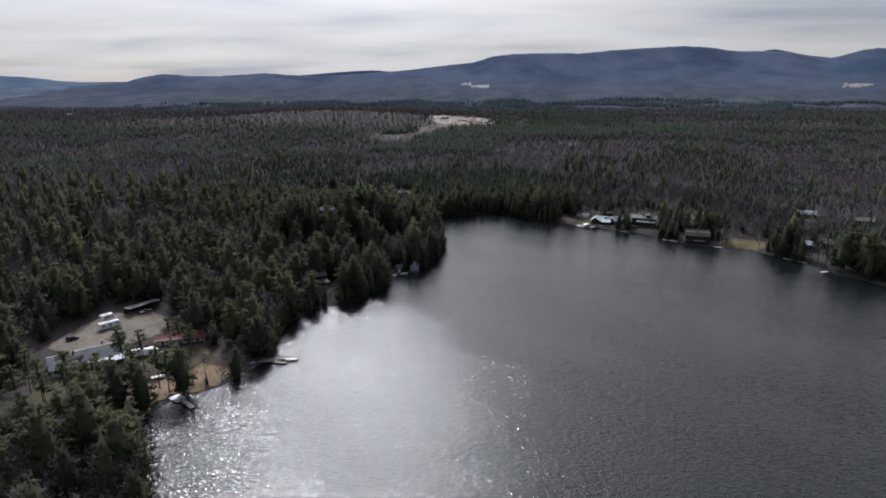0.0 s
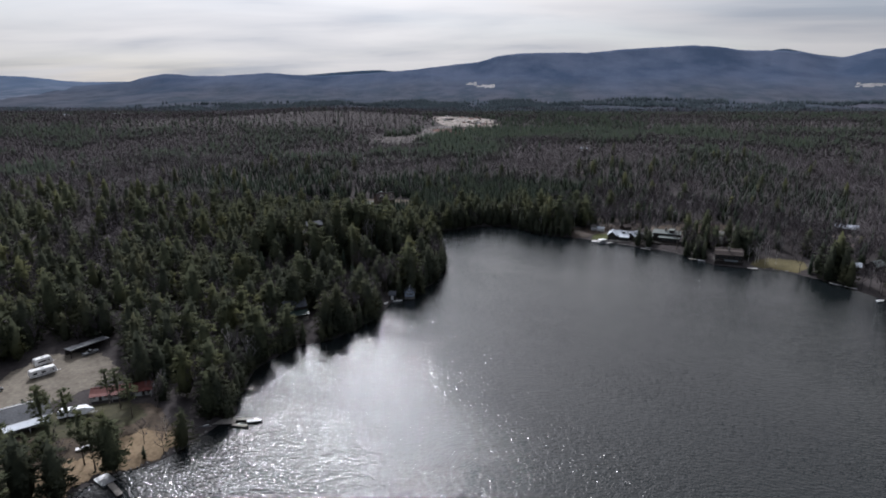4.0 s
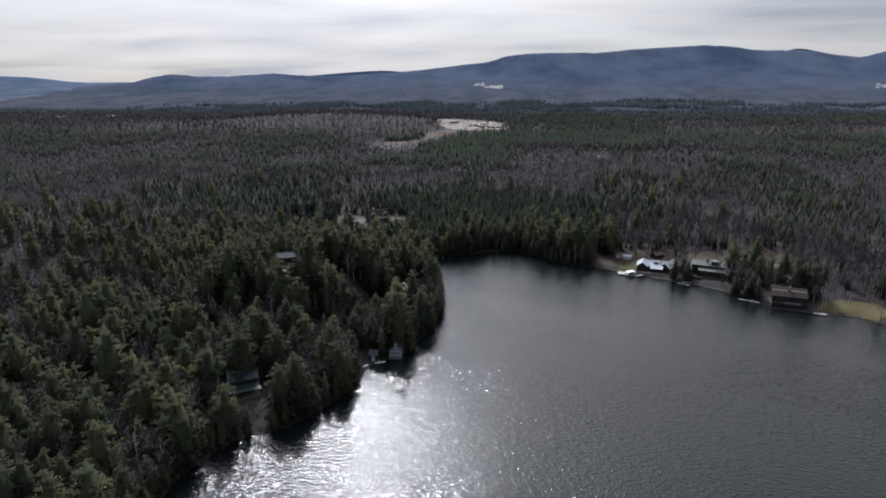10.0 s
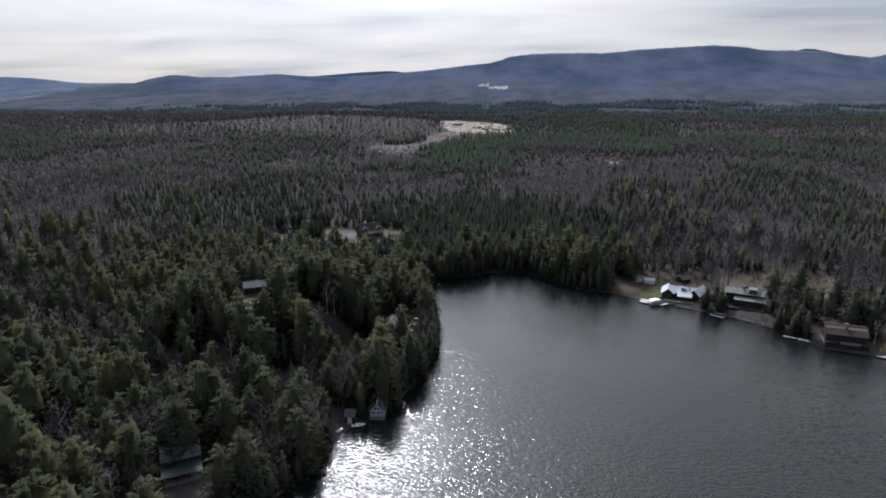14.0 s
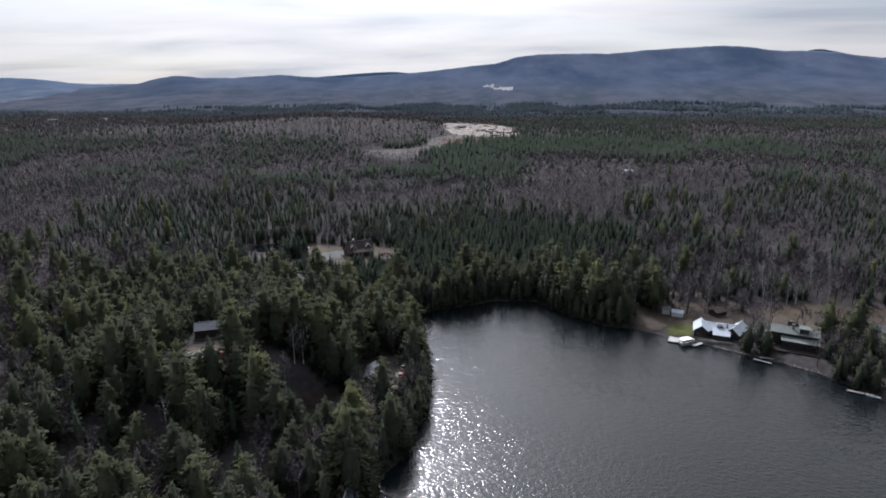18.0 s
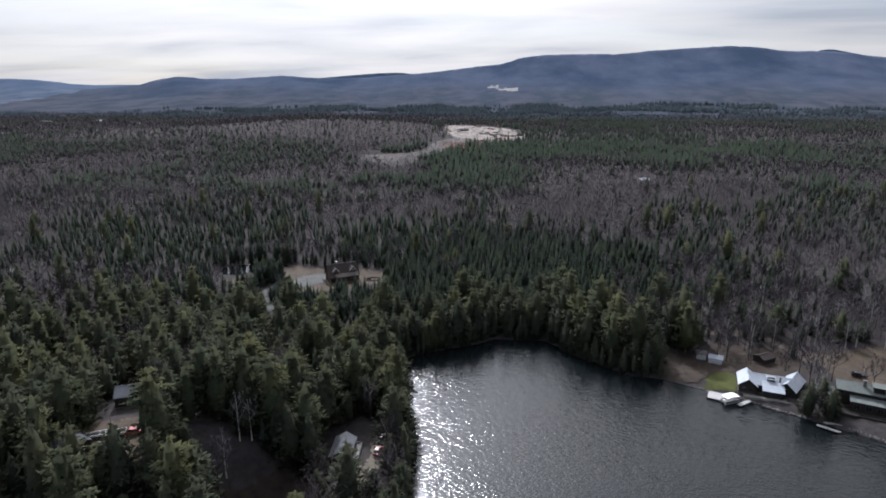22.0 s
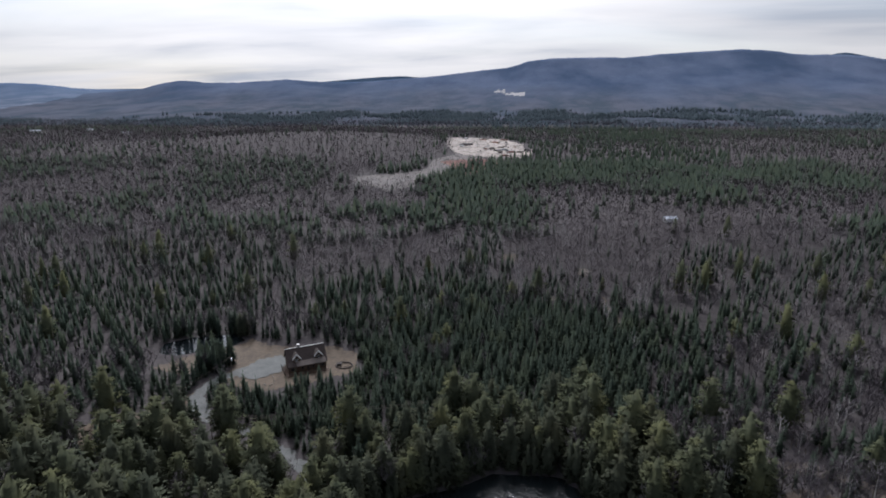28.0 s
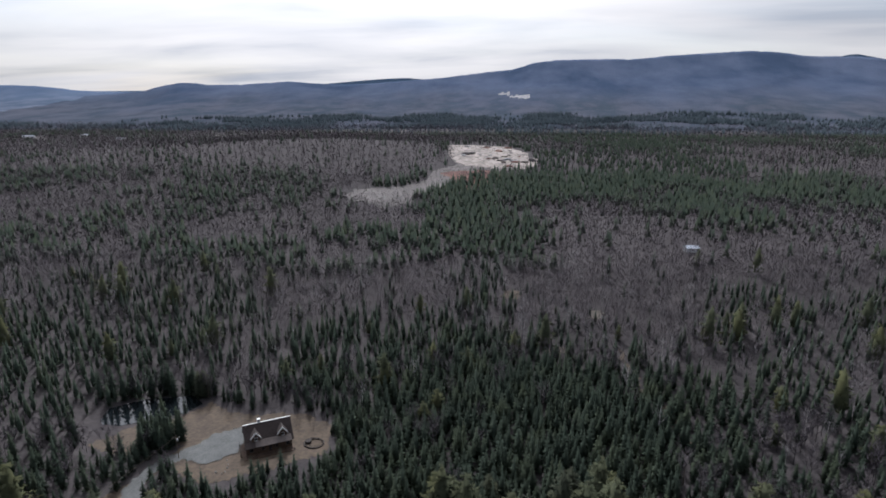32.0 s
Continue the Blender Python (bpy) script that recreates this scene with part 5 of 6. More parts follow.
def gable_block(parent, cx, cy, turn, L, W, wall, rise, wall_mat, roof_mat, front=(), back=(), left=(), right=(), over=0.45, base=0.0, doors=(), caps=True, fascia=None, floor_z=0.0):
    """A gabled block with its ridge along x, as parts of a house. Openings are (u, z, w, h) along each wall."""
    m = pose(cx, cy, floor_z, 0, 0, turn)
    fm = m @ Matrix.Translation((-L / 2, -W / 2, 0))
    bk = m @ pose(L / 2, W / 2, 0, 0, 0, 180)
    lm = m @ pose(-L / 2, W / 2 - 0.2, 0, 0, 0, -90)
    rm = m @ pose(L / 2, -W / 2 + 0.2, 0, 0, 0, 90)
    holes = [(u, 0.0, 0.95, 2.05) for u in doors]
    part("wall", put(wall_mesh(L, wall, list(front) + holes), fm), wall_mat, parent)
    part("wall", put(wall_mesh(L, wall, back), bk), wall_mat, parent)
    for mm, ops in ((lm, left), (rm, right)):
        part("gable_wall", put(wall_mesh(W - 0.4, wall, ops, gable=rise * (W - 0.4) / W), mm), wall_mat, parent)
    for mm, ops in ((fm, front), (bk, back), (lm, left), (rm, right)):
        for o in ops:
            add_window(parent, mm, *o, frame_mat=TRIM if wall_mat in (WALL_WHITE, WALL_BLUE) else DARKTRIM)
    for u in doors:
        add_door(parent, fm, u)
    part("foundation", put(boxes((-L / 2 - 0.05, L / 2 + 0.05, -W / 2 - 0.05, W / 2 + 0.05, -1.6, 0.0)), m), STONE, parent)
    part("floor_slab", put(boxes((-L / 2 + 0.2, L / 2 - 0.2, -W / 2 + 0.2, W / 2 - 0.2, 0.0, 0.12)), m), DECK, parent)
    for s in (-1, 1):
        o = roof_slab(parent, L, W / 2, rise, wall, s, over, roof_mat)
        o.data.transform(m)
    if caps:
        part("ridge_cap", put(boxes((-L / 2 - over, L / 2 + over, -0.16, 0.16, wall + rise + 0.12, wall + rise + 0.2)), m), fascia or roof_mat, parent)
    if fascia:
        k = rise / (W / 2)
        for s in (-1, 1):
            y = s * (W / 2 + over + 0.03)
            part("fascia", put(boxes((-L / 2 - over, L / 2 + over, y - 0.03, y + 0.03, wall - over * k - 0.06, wall - over * k + 0.20)), m), fascia, parent)
    return m


def shed_roof(parent, m, x0, x1, y0, y1, z0, z1, material, thick=0.14, name="porch_roof"):
    """A single slope from height z0 at y0 to z1 at y1."""
    bm = bmesh.new()
    prism(bm, [(y0, z0), (y1, z1), (y1, z1 + thick), (y0, z0 + thick)], x0, x1)
    bm.transform(Matrix(((0, 1, 0, 0), (1, 0, 0, 0), (0, 0, 1, 0), (0, 0, 0, 1))))
    return part(name, put(bm, m), material, parent)


def posts(parent, m, points, z0, z1, r, material, name="post"):
    for x, y in points:
        part(name, put(boxes((x - r, x + r, y - r, y + r, z0, z1)), m), material, parent)


def railing(parent, m, pts, z, h, material):
    """A rail along points with a post at each, and a lower bar."""
    for (ax, ay), (bx, by) in zip(pts, pts[1:]):
        for zz in (z + h, z + h * 0.45):
            part("rail", put(tube(bmesh.new(), (ax, ay, zz), (bx, by, zz), 0.05, 0.05, 4), m), material, parent)
    posts(parent, m, pts, z, z + h + 0.04, 0.05, material, "rail_post")


def house(name, x, y, turn, label, category="house", z=None):
    return empty(name, pose(x, y, (g(x, y) if z is None else z) + 0.25, 0, 0, turn), label, category)


I4 = Matrix.Identity(4)


def row_of(n, length, w=1.0, z=0.95, h=1.15, start=0.8):
    step = (length - 2 * start - w) / max(1, n - 1)
    return [(start + i * step, z, w, h) for i in range(n)]


def lake_house():
    """Dark lake house with white metal roofs: a long block, two cross wings and a low front room."""
    h = house("lake_house", 90.0, 436.4, -16, "dark-walled lake house with several white metal roofs", z=1.2)
    h.scale = (0.88, 0.88, 0.88)
    gable_block(h, 0, 0, 0, 15, 7.6, 3.3, 2.5, WALL_DARK, METAL_WHITE, front=row_of(4, 15), back=row_of(3, 15), over=0.5)
    gable_block(h, -7.6, -1.0, 90, 10.2, 6.0, 3.3, 2.3, WALL_DARK, METAL_WHITE, left=[(1.0, 0.8, 1.2, 1.4), (3.2, 0.8, 1.2, 1.4)], right=[(2.0, 0.9, 1.2, 1.2)], front=row_of(2, 10.2), over=0.5)
    gable_block(h, 8.0, 1.6, 68, 12.5, 6.0, 3.1, 2.5, WALL_DARK, METAL_WHITE, left=[(1.2, 0.8, 1.2, 1.4), (3.6, 0.8, 1.2, 1.4)], front=row_of(3, 14), back=row_of(3, 14), over=0.5)
    m = pose(0, 0, 0)
    part("wall", wall_front := put(wall_mesh(6.6, 2.5, [(0.6, 0.7, 1.5, 1.4), (2.6, 0.7, 1.5, 1.4), (4.6, 0.7, 1.4, 1.4)]), pose(-2.2, -7.4, 0)), WALL_DARK, h)
    part("wall", put(wall_mesh(3.4, 2.5), pose(-2.2, -4.0, 0, 0, 0, -90)), WALL_DARK, h)
    part("wall", put(wall_mesh(3.4, 2.5), pose(4.4, -7.4, 0, 0, 0, 90)), WALL_DARK, h)
    for u in (0.6, 2.6, 4.6):
        add_window(h, pose(-2.2, -7.4, 0), u, 0.7, 1.4, 1.4, DARKTRIM)
    shed_roof(h, m, -2.7, 4.9, -8.0, -2.6, 2.55, 4.35, METAL_WHITE, name="low_roof")
    d = part("dormer", boxes((-0.9, 1.7, -2.6, -0.6, 4.0, 5.7)), WALL_DARK, h, "small dormer on the main roof")
    part("dormer_roof", put(boxes((-1.2, 2.0, -3.0, 0.2, 0, 0.12)), pose(0, 0, 5.72, 7, 0, 0)), METAL_WHITE, d)
    part("chimney", boxes((3.2, 3.8, -2.3, -1.7, 3.6, 6.4), (3.1, 3.9, -2.4, -1.6, 6.4, 6.55)), STONE, h)
    part("terrace", boxes((-9, 9, -9.3, -7.4, -1.4, 0.0)), DECK, h)


def green_house():
    h = house("green_roofed_house", 114.5, 424.5, -22, "dark lake house with stepped pale green metal roofs", z=2.8)
    gable_block(h, 0, 2.3, 0, 16, 7.2, 5.2, 1.5, WALL_DARK, ROOF_GREEN, front=row_of(5, 16, z=3.6, h=1.0), back=row_of(4, 16), over=0.5)
    m = pose(0, 0, 0)
    shed_roof(h, m, -4.6, 8.6, -5.0, -1.35, 3.05, 3.75, ROOF_GREEN, name="low_roof")
    part("wall", put(wall_mesh(12.4, 3.1, row_of(4, 12.4, 1.6, 0.6, 1.6)), pose(-4.2, -4.5, 0)), WALL_DARK, h)
    for o in row_of(4, 12.4, 1.6, 0.6, 1.6):
        add_window(h, pose(-4.2, -4.5, 0), *o, frame_mat=DARKTRIM)
    for x, t in ((-4.2, -90), (8.2, 90)):
        part("wall", put(wall_mesh(3.0, 3.1), pose(x, -1.4 if t < 0 else -4.4, 0, 0, 0, t)), WALL_DARK, h)
    gable_block(h, -11.2, 1.0, 0, 6.2, 6.0, 2.8, 1.3, WALL_DARK, ROOF_GREEN, front=row_of(2, 6.2), over=0.4)
    d = part("dormer", boxes((1.5, 4.5, -0.7, 1.9, 5.2, 7.5)), WALL_DARK, h, "dark raised dormer")
    part("dormer_roof", put(boxes((1.1, 4.9, -1.1, 2.3, 0, 0.14)), pose(0, 0, 7.52, 5, 0, 0)), ROOF_GREEN, d)
    part("chimney", boxes((-1.2, -0.4, 0.9, 1.7, 5.0, 8.2), (-1.35, -0.25, 0.75, 1.85, 8.2, 8.4)), STONE, h)
    railing(h, m, [(-8, -7.6), (-4, -7.6), (0, -7.6), (4, -7.6), (8, -7.6)], 0.0, 1.0, WALL_DARK)
    part("terrace", boxes((-8.4, 8.4, -7.8, -4.55, -2.4, 0.0)), WALL_DARK, h, "dark boarded terrace")


def shore_cottage():
    h = house("shore_cottage", 139.0, 387.6, -15, "long dark waterside cottage with tan roof and pale eaves", z=2.4)
    h.scale = (0.86, 0.86, 1.0)
    gable_block(h, 0, 0, 0, 16.5, 9.4, 3.4, 2.6, WALL_DARK, ROOF_BROWN, front=row_of(5, 16.5, 1.4, 0.8, 1.5), back=row_of(4, 16.5), left=[(2, 0.9, 1.2, 1.2)], over=0.6, fascia=ROOF_TAN)
    for x0, x1 in ((-8.3, -0.7), (0.7, 8.3)):
        bm = bmesh.new()
        prism(bm, [(0.3, 5.95), (-2.4, 4.78), (-2.4, 4.9), (0.3, 6.25)], x0, x1)
        bm.transform(Matrix(((0, 1, 0, 0), (1, 0, 0, 0), (0, 0, 1, 0), (0, 0, 0, 1))))
        part("upper_roof", bm, ROOF_TAN, h, "tan upper roof panel")
    part("chimney", boxes((-0.45, 0.45, -1.9, -1.0, 3.6, 7.0), (-0.6, 0.6, -2.05, -0.85, 7.0, 7.18)), STONE, h)
    part("deck", boxes((-8.6, 8.9, -6.9, -4.7, -0.35, -0.1)), WALL_DARK, h)
    part("skirt", boxes((-8.5, 8.8, -6.55, -6.4, -3.2, -0.36)), WALL_DARK, h, "dark boarding under the deck")
    part("tarpaulin", boxes((-2.6, 5.4, -6.98, -6.92, -0.1, 0.95)), CAR_GREY, h, "grey tarpaulin hung along the deck rail")
    railing(h, I4, [(-8.5, -6.8), (-4.2, -6.8), (0, -6.8), (4.4, -6.8), (8.8, -6.8)], -0.1, 1.0, WALL_DARK)
    posts(h, I4, [(x, -6.7) for x in (-8.2, -4, 0, 4.2, 8.5)], -2.6, -0.35, 0.1, WALL_DARK)


def log_house():
    """The log house in the clearing: steep brown roof with two gabled dormers, a porch roof between them and a chimney."""
    h = house("log_house", -85.4, 527.0, 31, "dark brown log house with dormers, porch and steep shingled roof", z=5.5)
    L, W = 15.0, 9.6
    gable_block(h, 0, 0, 0, L, W, 3.6, 5.0, LOG, ROOF_BROWN, front=row_of(4, L, 1.2), back=row_of(4, L), left=[(2, 1, 1.2, 1.2), (6, 1, 1.2, 1.2), (4, 4.0, 1.2, 0.01)], right=[(2, 1, 1.2, 1.2), (6, 1, 1.2, 1.2)], doors=(7.2,), over=0.6)
    # a pale strip along the ridge
    part("ridge_board", put(boxes((-L / 2 - 0.6, L / 2 + 0.6, -0.2, 0.7, 0.0, 0.12)), pose(0, 0.1, 8.72, -18, 0, 0)), TRIM, h, "pale weathered ridge boards")
    for x in (-4.3, 4.6):
        d = part("dormer", put(wall_mesh(2.6, 1.9, [(0.8, 0.5, 1.0, 1.1)], gable=1.5), pose(x - 1.3, -4.3, 4.2)), LOG, h, "gabled dormer with pale gable trim")
        add_window(d, pose(x - 1.3, -4.3, 4.2), 0.8, 0.5, 1.0, 1.1)
        for s in (-1, 1):
            part("dormer_cheek", boxes((x + s * 1.3 - 0.08, x + s * 1.3 + 0.08, -4.3, -1.4, 4.2, 6.1)), LOG, d)
            bm = bmesh.new()
            prism(bm, [(x, 7.75), (x + s * 1.75, 5.75), (x + s * 1.75, 5.9), (x, 7.92)], -4.75, -0.7)
            part("dormer_roof", bm, ROOF_BROWN, d)
            bm = bmesh.new()
            prism(bm, [(x, 7.5), (x + s * 1.8, 5.45), (x + s * 1.8, 5.98), (x, 8.05)], -4.92, -4.76)
            part("barge_board", bm, TRIM, d, "white barge board")
    m = I4
    shed_roof(h, m, -4.6, 7.4, -6.2, -4.0, 3.15, 4.5, ROOF_TAN)
    shed_roof(h, m, -8.0, -4.6, -6.2, -4.2, 3.1, 4.3, ROOF_BROWN)
    part("porch_floor", boxes((-8.8, 8.0, -7.6, -4.8, -0.3, 0.05)), LOG, h)
    part("side_deck", boxes((-9.6, -7.5, -5.0, 3.0, -0.3, 0.05)), LOG, h)
    posts(h, m, [(x, -6.0) for x in (-7.8, -4.8, -1.8, 1.6, 4.8, 7.2)], 0.0, 3.2, 0.12, LOG)
    railing(h, m, [(x, -7.4) for x in (-7.8, -4.8, -1.8, 1.6, 4.8, 7.8)], 0.05, 0.95, WALL_DARK)
    railing(h, m, [(-9.5, 3.0), (-9.5, -1.0), (-9.5, -5.0)], 0.05, 0.95, WALL_DARK)
    c = part("chimney", boxes((-3.0, -2.1, 0.4, 1.3, 6.5, 9.7)), STONE, h)
    part("chimney_cap", boxes((-3.1, -2.0, 0.3, 1.4, 9.7, 9.86)), TRIM, c, "white chimney cap")


def boathouse():
    h = house("boathouse", -37.0, 317.4, 4, "grey-blue boathouse with white-framed windows in its lakeside gable", z=1.0)
    h.scale = (0.85, 0.85, 0.82)
    gable_block(h, 0, 0.4, 90, 6.0, 5.4, 2.7, 2.9, WALL_BLUE, ROOF_SLATE, left=[(0.45, 1.1, 0.75, 1.0), (1.5, 1.1, 0.75, 1.0), (2.7, 1.1, 0.75, 1.0), (3.8, 1.1, 0.75, 1.0)], over=0.4, fascia=TRIM)
    for x in (-1.0, 0.2):
        f = part("window", boxes((x - 0.1, x + 0.8, -2.7, -2.58, 2.9, 3.0), (x - 0.1, x + 0.8, -2.7, -2.58, 4.0, 4.1), (x - 0.1, x, -2.7, -2.58, 3.0, 4.0), (x + 0.7, x + 0.8, -2.7, -2.58, 3.0, 4.0)), TRIM, h)
        part("pane", boxes((x, x + 0.7, -2.66, -2.61, 3.0, 4.0)), GLASS, f)
    posts(h, I4, [(x, y) for x in (-2.5, 0, 2.5) for y in (-2.4, 0.4, 3)], -3.0, 0.0, 0.14, WALL_DARK, "stilt")


def small_shed(name, x, y, turn, L, W, wall, rise, wall_mat, roof_mat, label, category="shed", openings=(), doors=()):
    h = house(name, x, y, turn, label, category)
    gable_block(h, 0, 0, 0, L, W, wall, rise, wall_mat, roof_mat, front=openings, doors=doors, over=0.25)
    return h


def green_porch_house():
    h = house("hillside_house", -81.5, 280.0, 30, "dark house under hemlocks with a green metal porch roof", z=3.6)
    gable_block(h, 0, 2.0, 0, 9.0, 7.0, 4.8, 2.0, WALL_DARK, ROOF_SLATE, front=[(2.0, 3.3, 1.1, 1.0), (3.5, 3.3, 1.1, 1.0), (5.0, 3.3, 1.1, 1.0)], back=row_of(2, 9), over=0.4)
    shed_roof(h, I4, -4.8, 4.8, -5.4, -1.4, 2.3, 3.2, ROOF_DKGREEN)
    part("porch_floor", boxes((-4.7, 4.7, -5.2, -1.5, -0.3, 0.05)), DECK, h)
    posts(h, I4, [(x, -5.1) for x in (-4.5, -1.5, 1.5, 4.5)], 0.05, 2.35, 0.08, WALL_DARK)
    part("deck", boxes((-3.5, 4.5, -12.5, -8.0, -2.4, -2.2)), DECK, h, "low weathered waterside deck")
    railing(h, I4, [(-3.4, -12.4), (0.5, -12.4), (4.4, -12.4)], -2.2, 0.9, DECK)
    posts(h, I4, [(x, y) for x in (-3.3, 4.3) for y in (-12.3, -8.2)], -4.5, -2.4, 0.1, DECK)


def lane_house():
    h = house("lane_house", -44.2, 381.5, 4, "dark-roofed house with a long white deck rail", z=2.7)
    h.scale = (0.8, 0.8, 0.85)
    gable_block(h, 0, 0, 90, 12.0, 7.0, 3.0, 1.7, WALL_DARK, ROOF_GREY, left=[(2, 0.9, 1.1, 1.2)], front=row_of(3, 12), back=row_of(3, 12), over=0.4)
    part("deck", boxes((3.6, 5.6, -6.0, 6.4, -0.2, 0.05)), PALEDECK, h)
    railing(h, I4, [(5.5, -5.9), (5.5, -2.8), (5.5, 0.3), (5.5, 3.3), (5.5, 6.3)], 0.05, 1.05, TRIM)
    part("rail_panel", boxes((5.44, 5.50, -5.9, 6.3, 0.15, 0.95)), TRIM, h, "white board panel of the deck rail")
    railing(h, I4, [(3.6, 6.3), (5.5, 6.3)], 0.05, 1.05, TRIM)


def lodge():
    h = house("lodge", -141.0, 191.5, 42, "long low white lodge with a grey shingled roof", z=3.0)
    gable_block(h, 0, 0, 0, 23, 11.5, 2.9, 2.3, WALL_WHITE, ROOF_GREY, front=row_of(6, 23, 1.4), back=row_of(5, 23), left=[(3, 1, 1.4, 1.2)], right=[(3, 1, 1.4, 1.2), (7, 1, 1.4, 1.2)], doors=(11.0,), over=0.6, fascia=TRIM)
    shed_roof(h, I4, -3, 10.5, -9.6, -5.6, 2.2, 2.75, METAL_WHITE)
    posts(h, I4, [(x, -9.3) for x in (-2.6, 1.6, 6, 10.1)], -0.2, 2.25, 0.09, TRIM)
    for x, y in ((-4.0, -1.2), (5.5, 1.3)):
        part("vent_pipe", tube(bmesh.new(), (x, y, 4.0), (x, y, 6.3), 0.28, 0.28, 8), RUBBER, h)


def red_cabins():
    cabin = None
    for k, (x, y, t) in enumerate(((-122.4, 209.6, 20), (-116.6, 211.6, 20), (-110.8, 214.0, 22))):
        h = house("red_roofed_cabin", x, y, t, "small white cabin with a faded red roof in a row", "cabin", z=3.0)
        h["group"] = "red-roofed cabins"
        gable_block(h, 0, 0, 0, 5.2, 4.6, 2.3, 1.2, WALL_WHITE, ROOF_RED, front=[(0.5, 0.9, 0.9, 1.0), (3.7, 0.9, 0.9, 1.0)], doors=(2.1,), over=0.35)
        shed_roof(h, I4, -2.8, 2.8, -3.7, -2.2, 2.05, 2.4, ROOF_RED)
        posts(h, I4, [(-2.5, -3.5), (2.5, -3.5)], -0.2, 2.05, 0.06, TRIM)


lake_house()
green_house()
shore_cottage()
log_house()
boathouse()
green_porch_house()
lane_house()
lodge()
red_cabins()
ss = small_shed("shore_shed", -44.6, 312.5, 2, 3.0, 3.4, 2.4, 1.4, WALL_DARK, ROOF_SLATE, "narrow dark shed with a white arched door")
part("door", boxes((-0.65, 0.65, -1.80, -1.72, 0.1, 1.75), (-0.5, 0.5, -1.80, -1.72, 1.75, 2.0), (-0.28, 0.28, -1.80, -1.72, 2.0, 2.15)), TRIM, ss, "white arched door")
small_shed("hilltop_house", -100.5, 377.0, 24, 9.0, 7.0, 2.8, 1.6, WALL_DARK, ROOF_SLATE, "small dark house with a blue-grey roof among pines", "house", openings=row_of(3, 9.0), doors=(4.0,))
hs = small_shed("grey_roofed_cottage", -102.0, 352.8, -24, 9.0, 6.4, 2.6, 1.5, WALL_DARK, ROOF_SLATE, "low dark cottage with a grey roof and a skylight", "cottage", openings=row_of(2, 9.0), doors=(4.0,))
part("skylight", put(boxes((-1.2, -0.5, -0.35, 0.35, 0, 0.1)), pose(0, -1.5, 3.52, 25, 0, 0)), TRIM, hs)
small_shed("green_roofed_hut", -92.4, 353.4, 16, 3.2, 2.4, 2.0, 0.6, WALL_DARK, ROOF_GREEN, "small hut with a pale green roof", "hut")
small_shed("lane_shed", -38.2, 364.0, 4, 3.0, 3.6, 2.2, 0.8, WALL_DARK, ROOF_SLATE, "small dark shed beside the lane", "shed")
small_shed("white_shed", 74.6, 459.0, -14, 3.2, 2.8, 2.2, 0.9, WALL_WHITE, STONE, "small pale garden shed", "shed")
small_shed("white_shed", 78.8, 455.6, -22, 4.6, 2.8, 2.0, 0.9, WALL_WHITE, METAL_WHITE, "small shed with a white metal roof", "shed")
small_shed("yard_shed", 95.5, 454.5, 30, 6.0, 4.6, 1.9, 1.0, WALL_DARK, ROOF_BROWN, "low brown-roofed shed in the yard", "shed")
small_shed("hill_cottage", 212.0, 405.0, -30, 10, 7, 2.8, 1.8, WALL_DARK, ROOF_TAN, "dark cottage with a pale roof among birches", "cottage", openings=row_of(3, 10))
small_shed("hill_cottage", 236.0, 446.0, -24, 13, 7, 2.8, 2.0, WALL_DARK, METAL_WHITE, "dark house with a white roof on the slope", "house", openings=row_of(3, 13))
small_shed("hill_cottage", 262.0, 426.0, -20, 16, 8, 2.8, 1.8, WALL_DARK, ROOF_TAN, "long house with a pale tan roof", "house", openings=row_of(4, 16))
small_shed("shore_cabin", 196.0, 368.5, -30, 9, 6, 2.6, 1.6, WALL_DARK, METAL_WHITE, "waterside cabin with a white roof", "cabin", openings=row_of(3, 9))
small_shed("shore_cabin", 207.0, 366.0, 30, 8, 6, 2.6, 2.2, WALL_DARK, ROOF_GREEN, "waterside cabin with a mossy green roof", "cabin", openings=row_of(2, 8))
small_shed("shore_cabin", 212.0, 345.0, -40, 6, 5, 2.6, 1.6, WALL_WHITE, ROOF_TAN, "small pale boathouse at the water", "boathouse", openings=row_of(2, 6))
small_shed("forest_cabin", 105.6, 724.0, 10, 8, 5.5, 2.6, 1.2, WALL_WHITE, METAL_WHITE, "lone pale cabin on the wooded hillside", "cabin")
for x, y, t, s in ((-1144, 1617, 10, 1.0), (-1058, 1692, 20, 0.7), (-1086, 2640, 0, 1.0), (-890, 1590, 15, 0.8)):
    small_shed("distant_barn", x, y, t, 26 * s, 10, 4, 2.5, WALL_WHITE, METAL_WHITE, "white barn far off in the forest", "barn")

# long open shed beside the lot
h = house("open_shed", -150.2, 243.0, 60, "long dark open-fronted shed with a pale-edged roof", "shed", z=3.0)
shed_roof(h, I4, -7.2, 7.2, -2.6, 2.4, 3.1, 2.5, ROOF_GREY, name="roof")
part("fascia", boxes((-7.2, 7.2, -2.72, -2.6, 2.98, 3.24)), STEEL, h)
part("back_wall", boxes((-7, 7, 2.0, 2.2, -0.4, 2.5)), WALL_DARK, h)
posts(h, I4, [(x, -2.4) for x in (-7, -3.5, 0, 3.5, 7)], -0.4, 3.1, 0.09, WALL_DARK)

# ---- vehicles, docks and boats ----


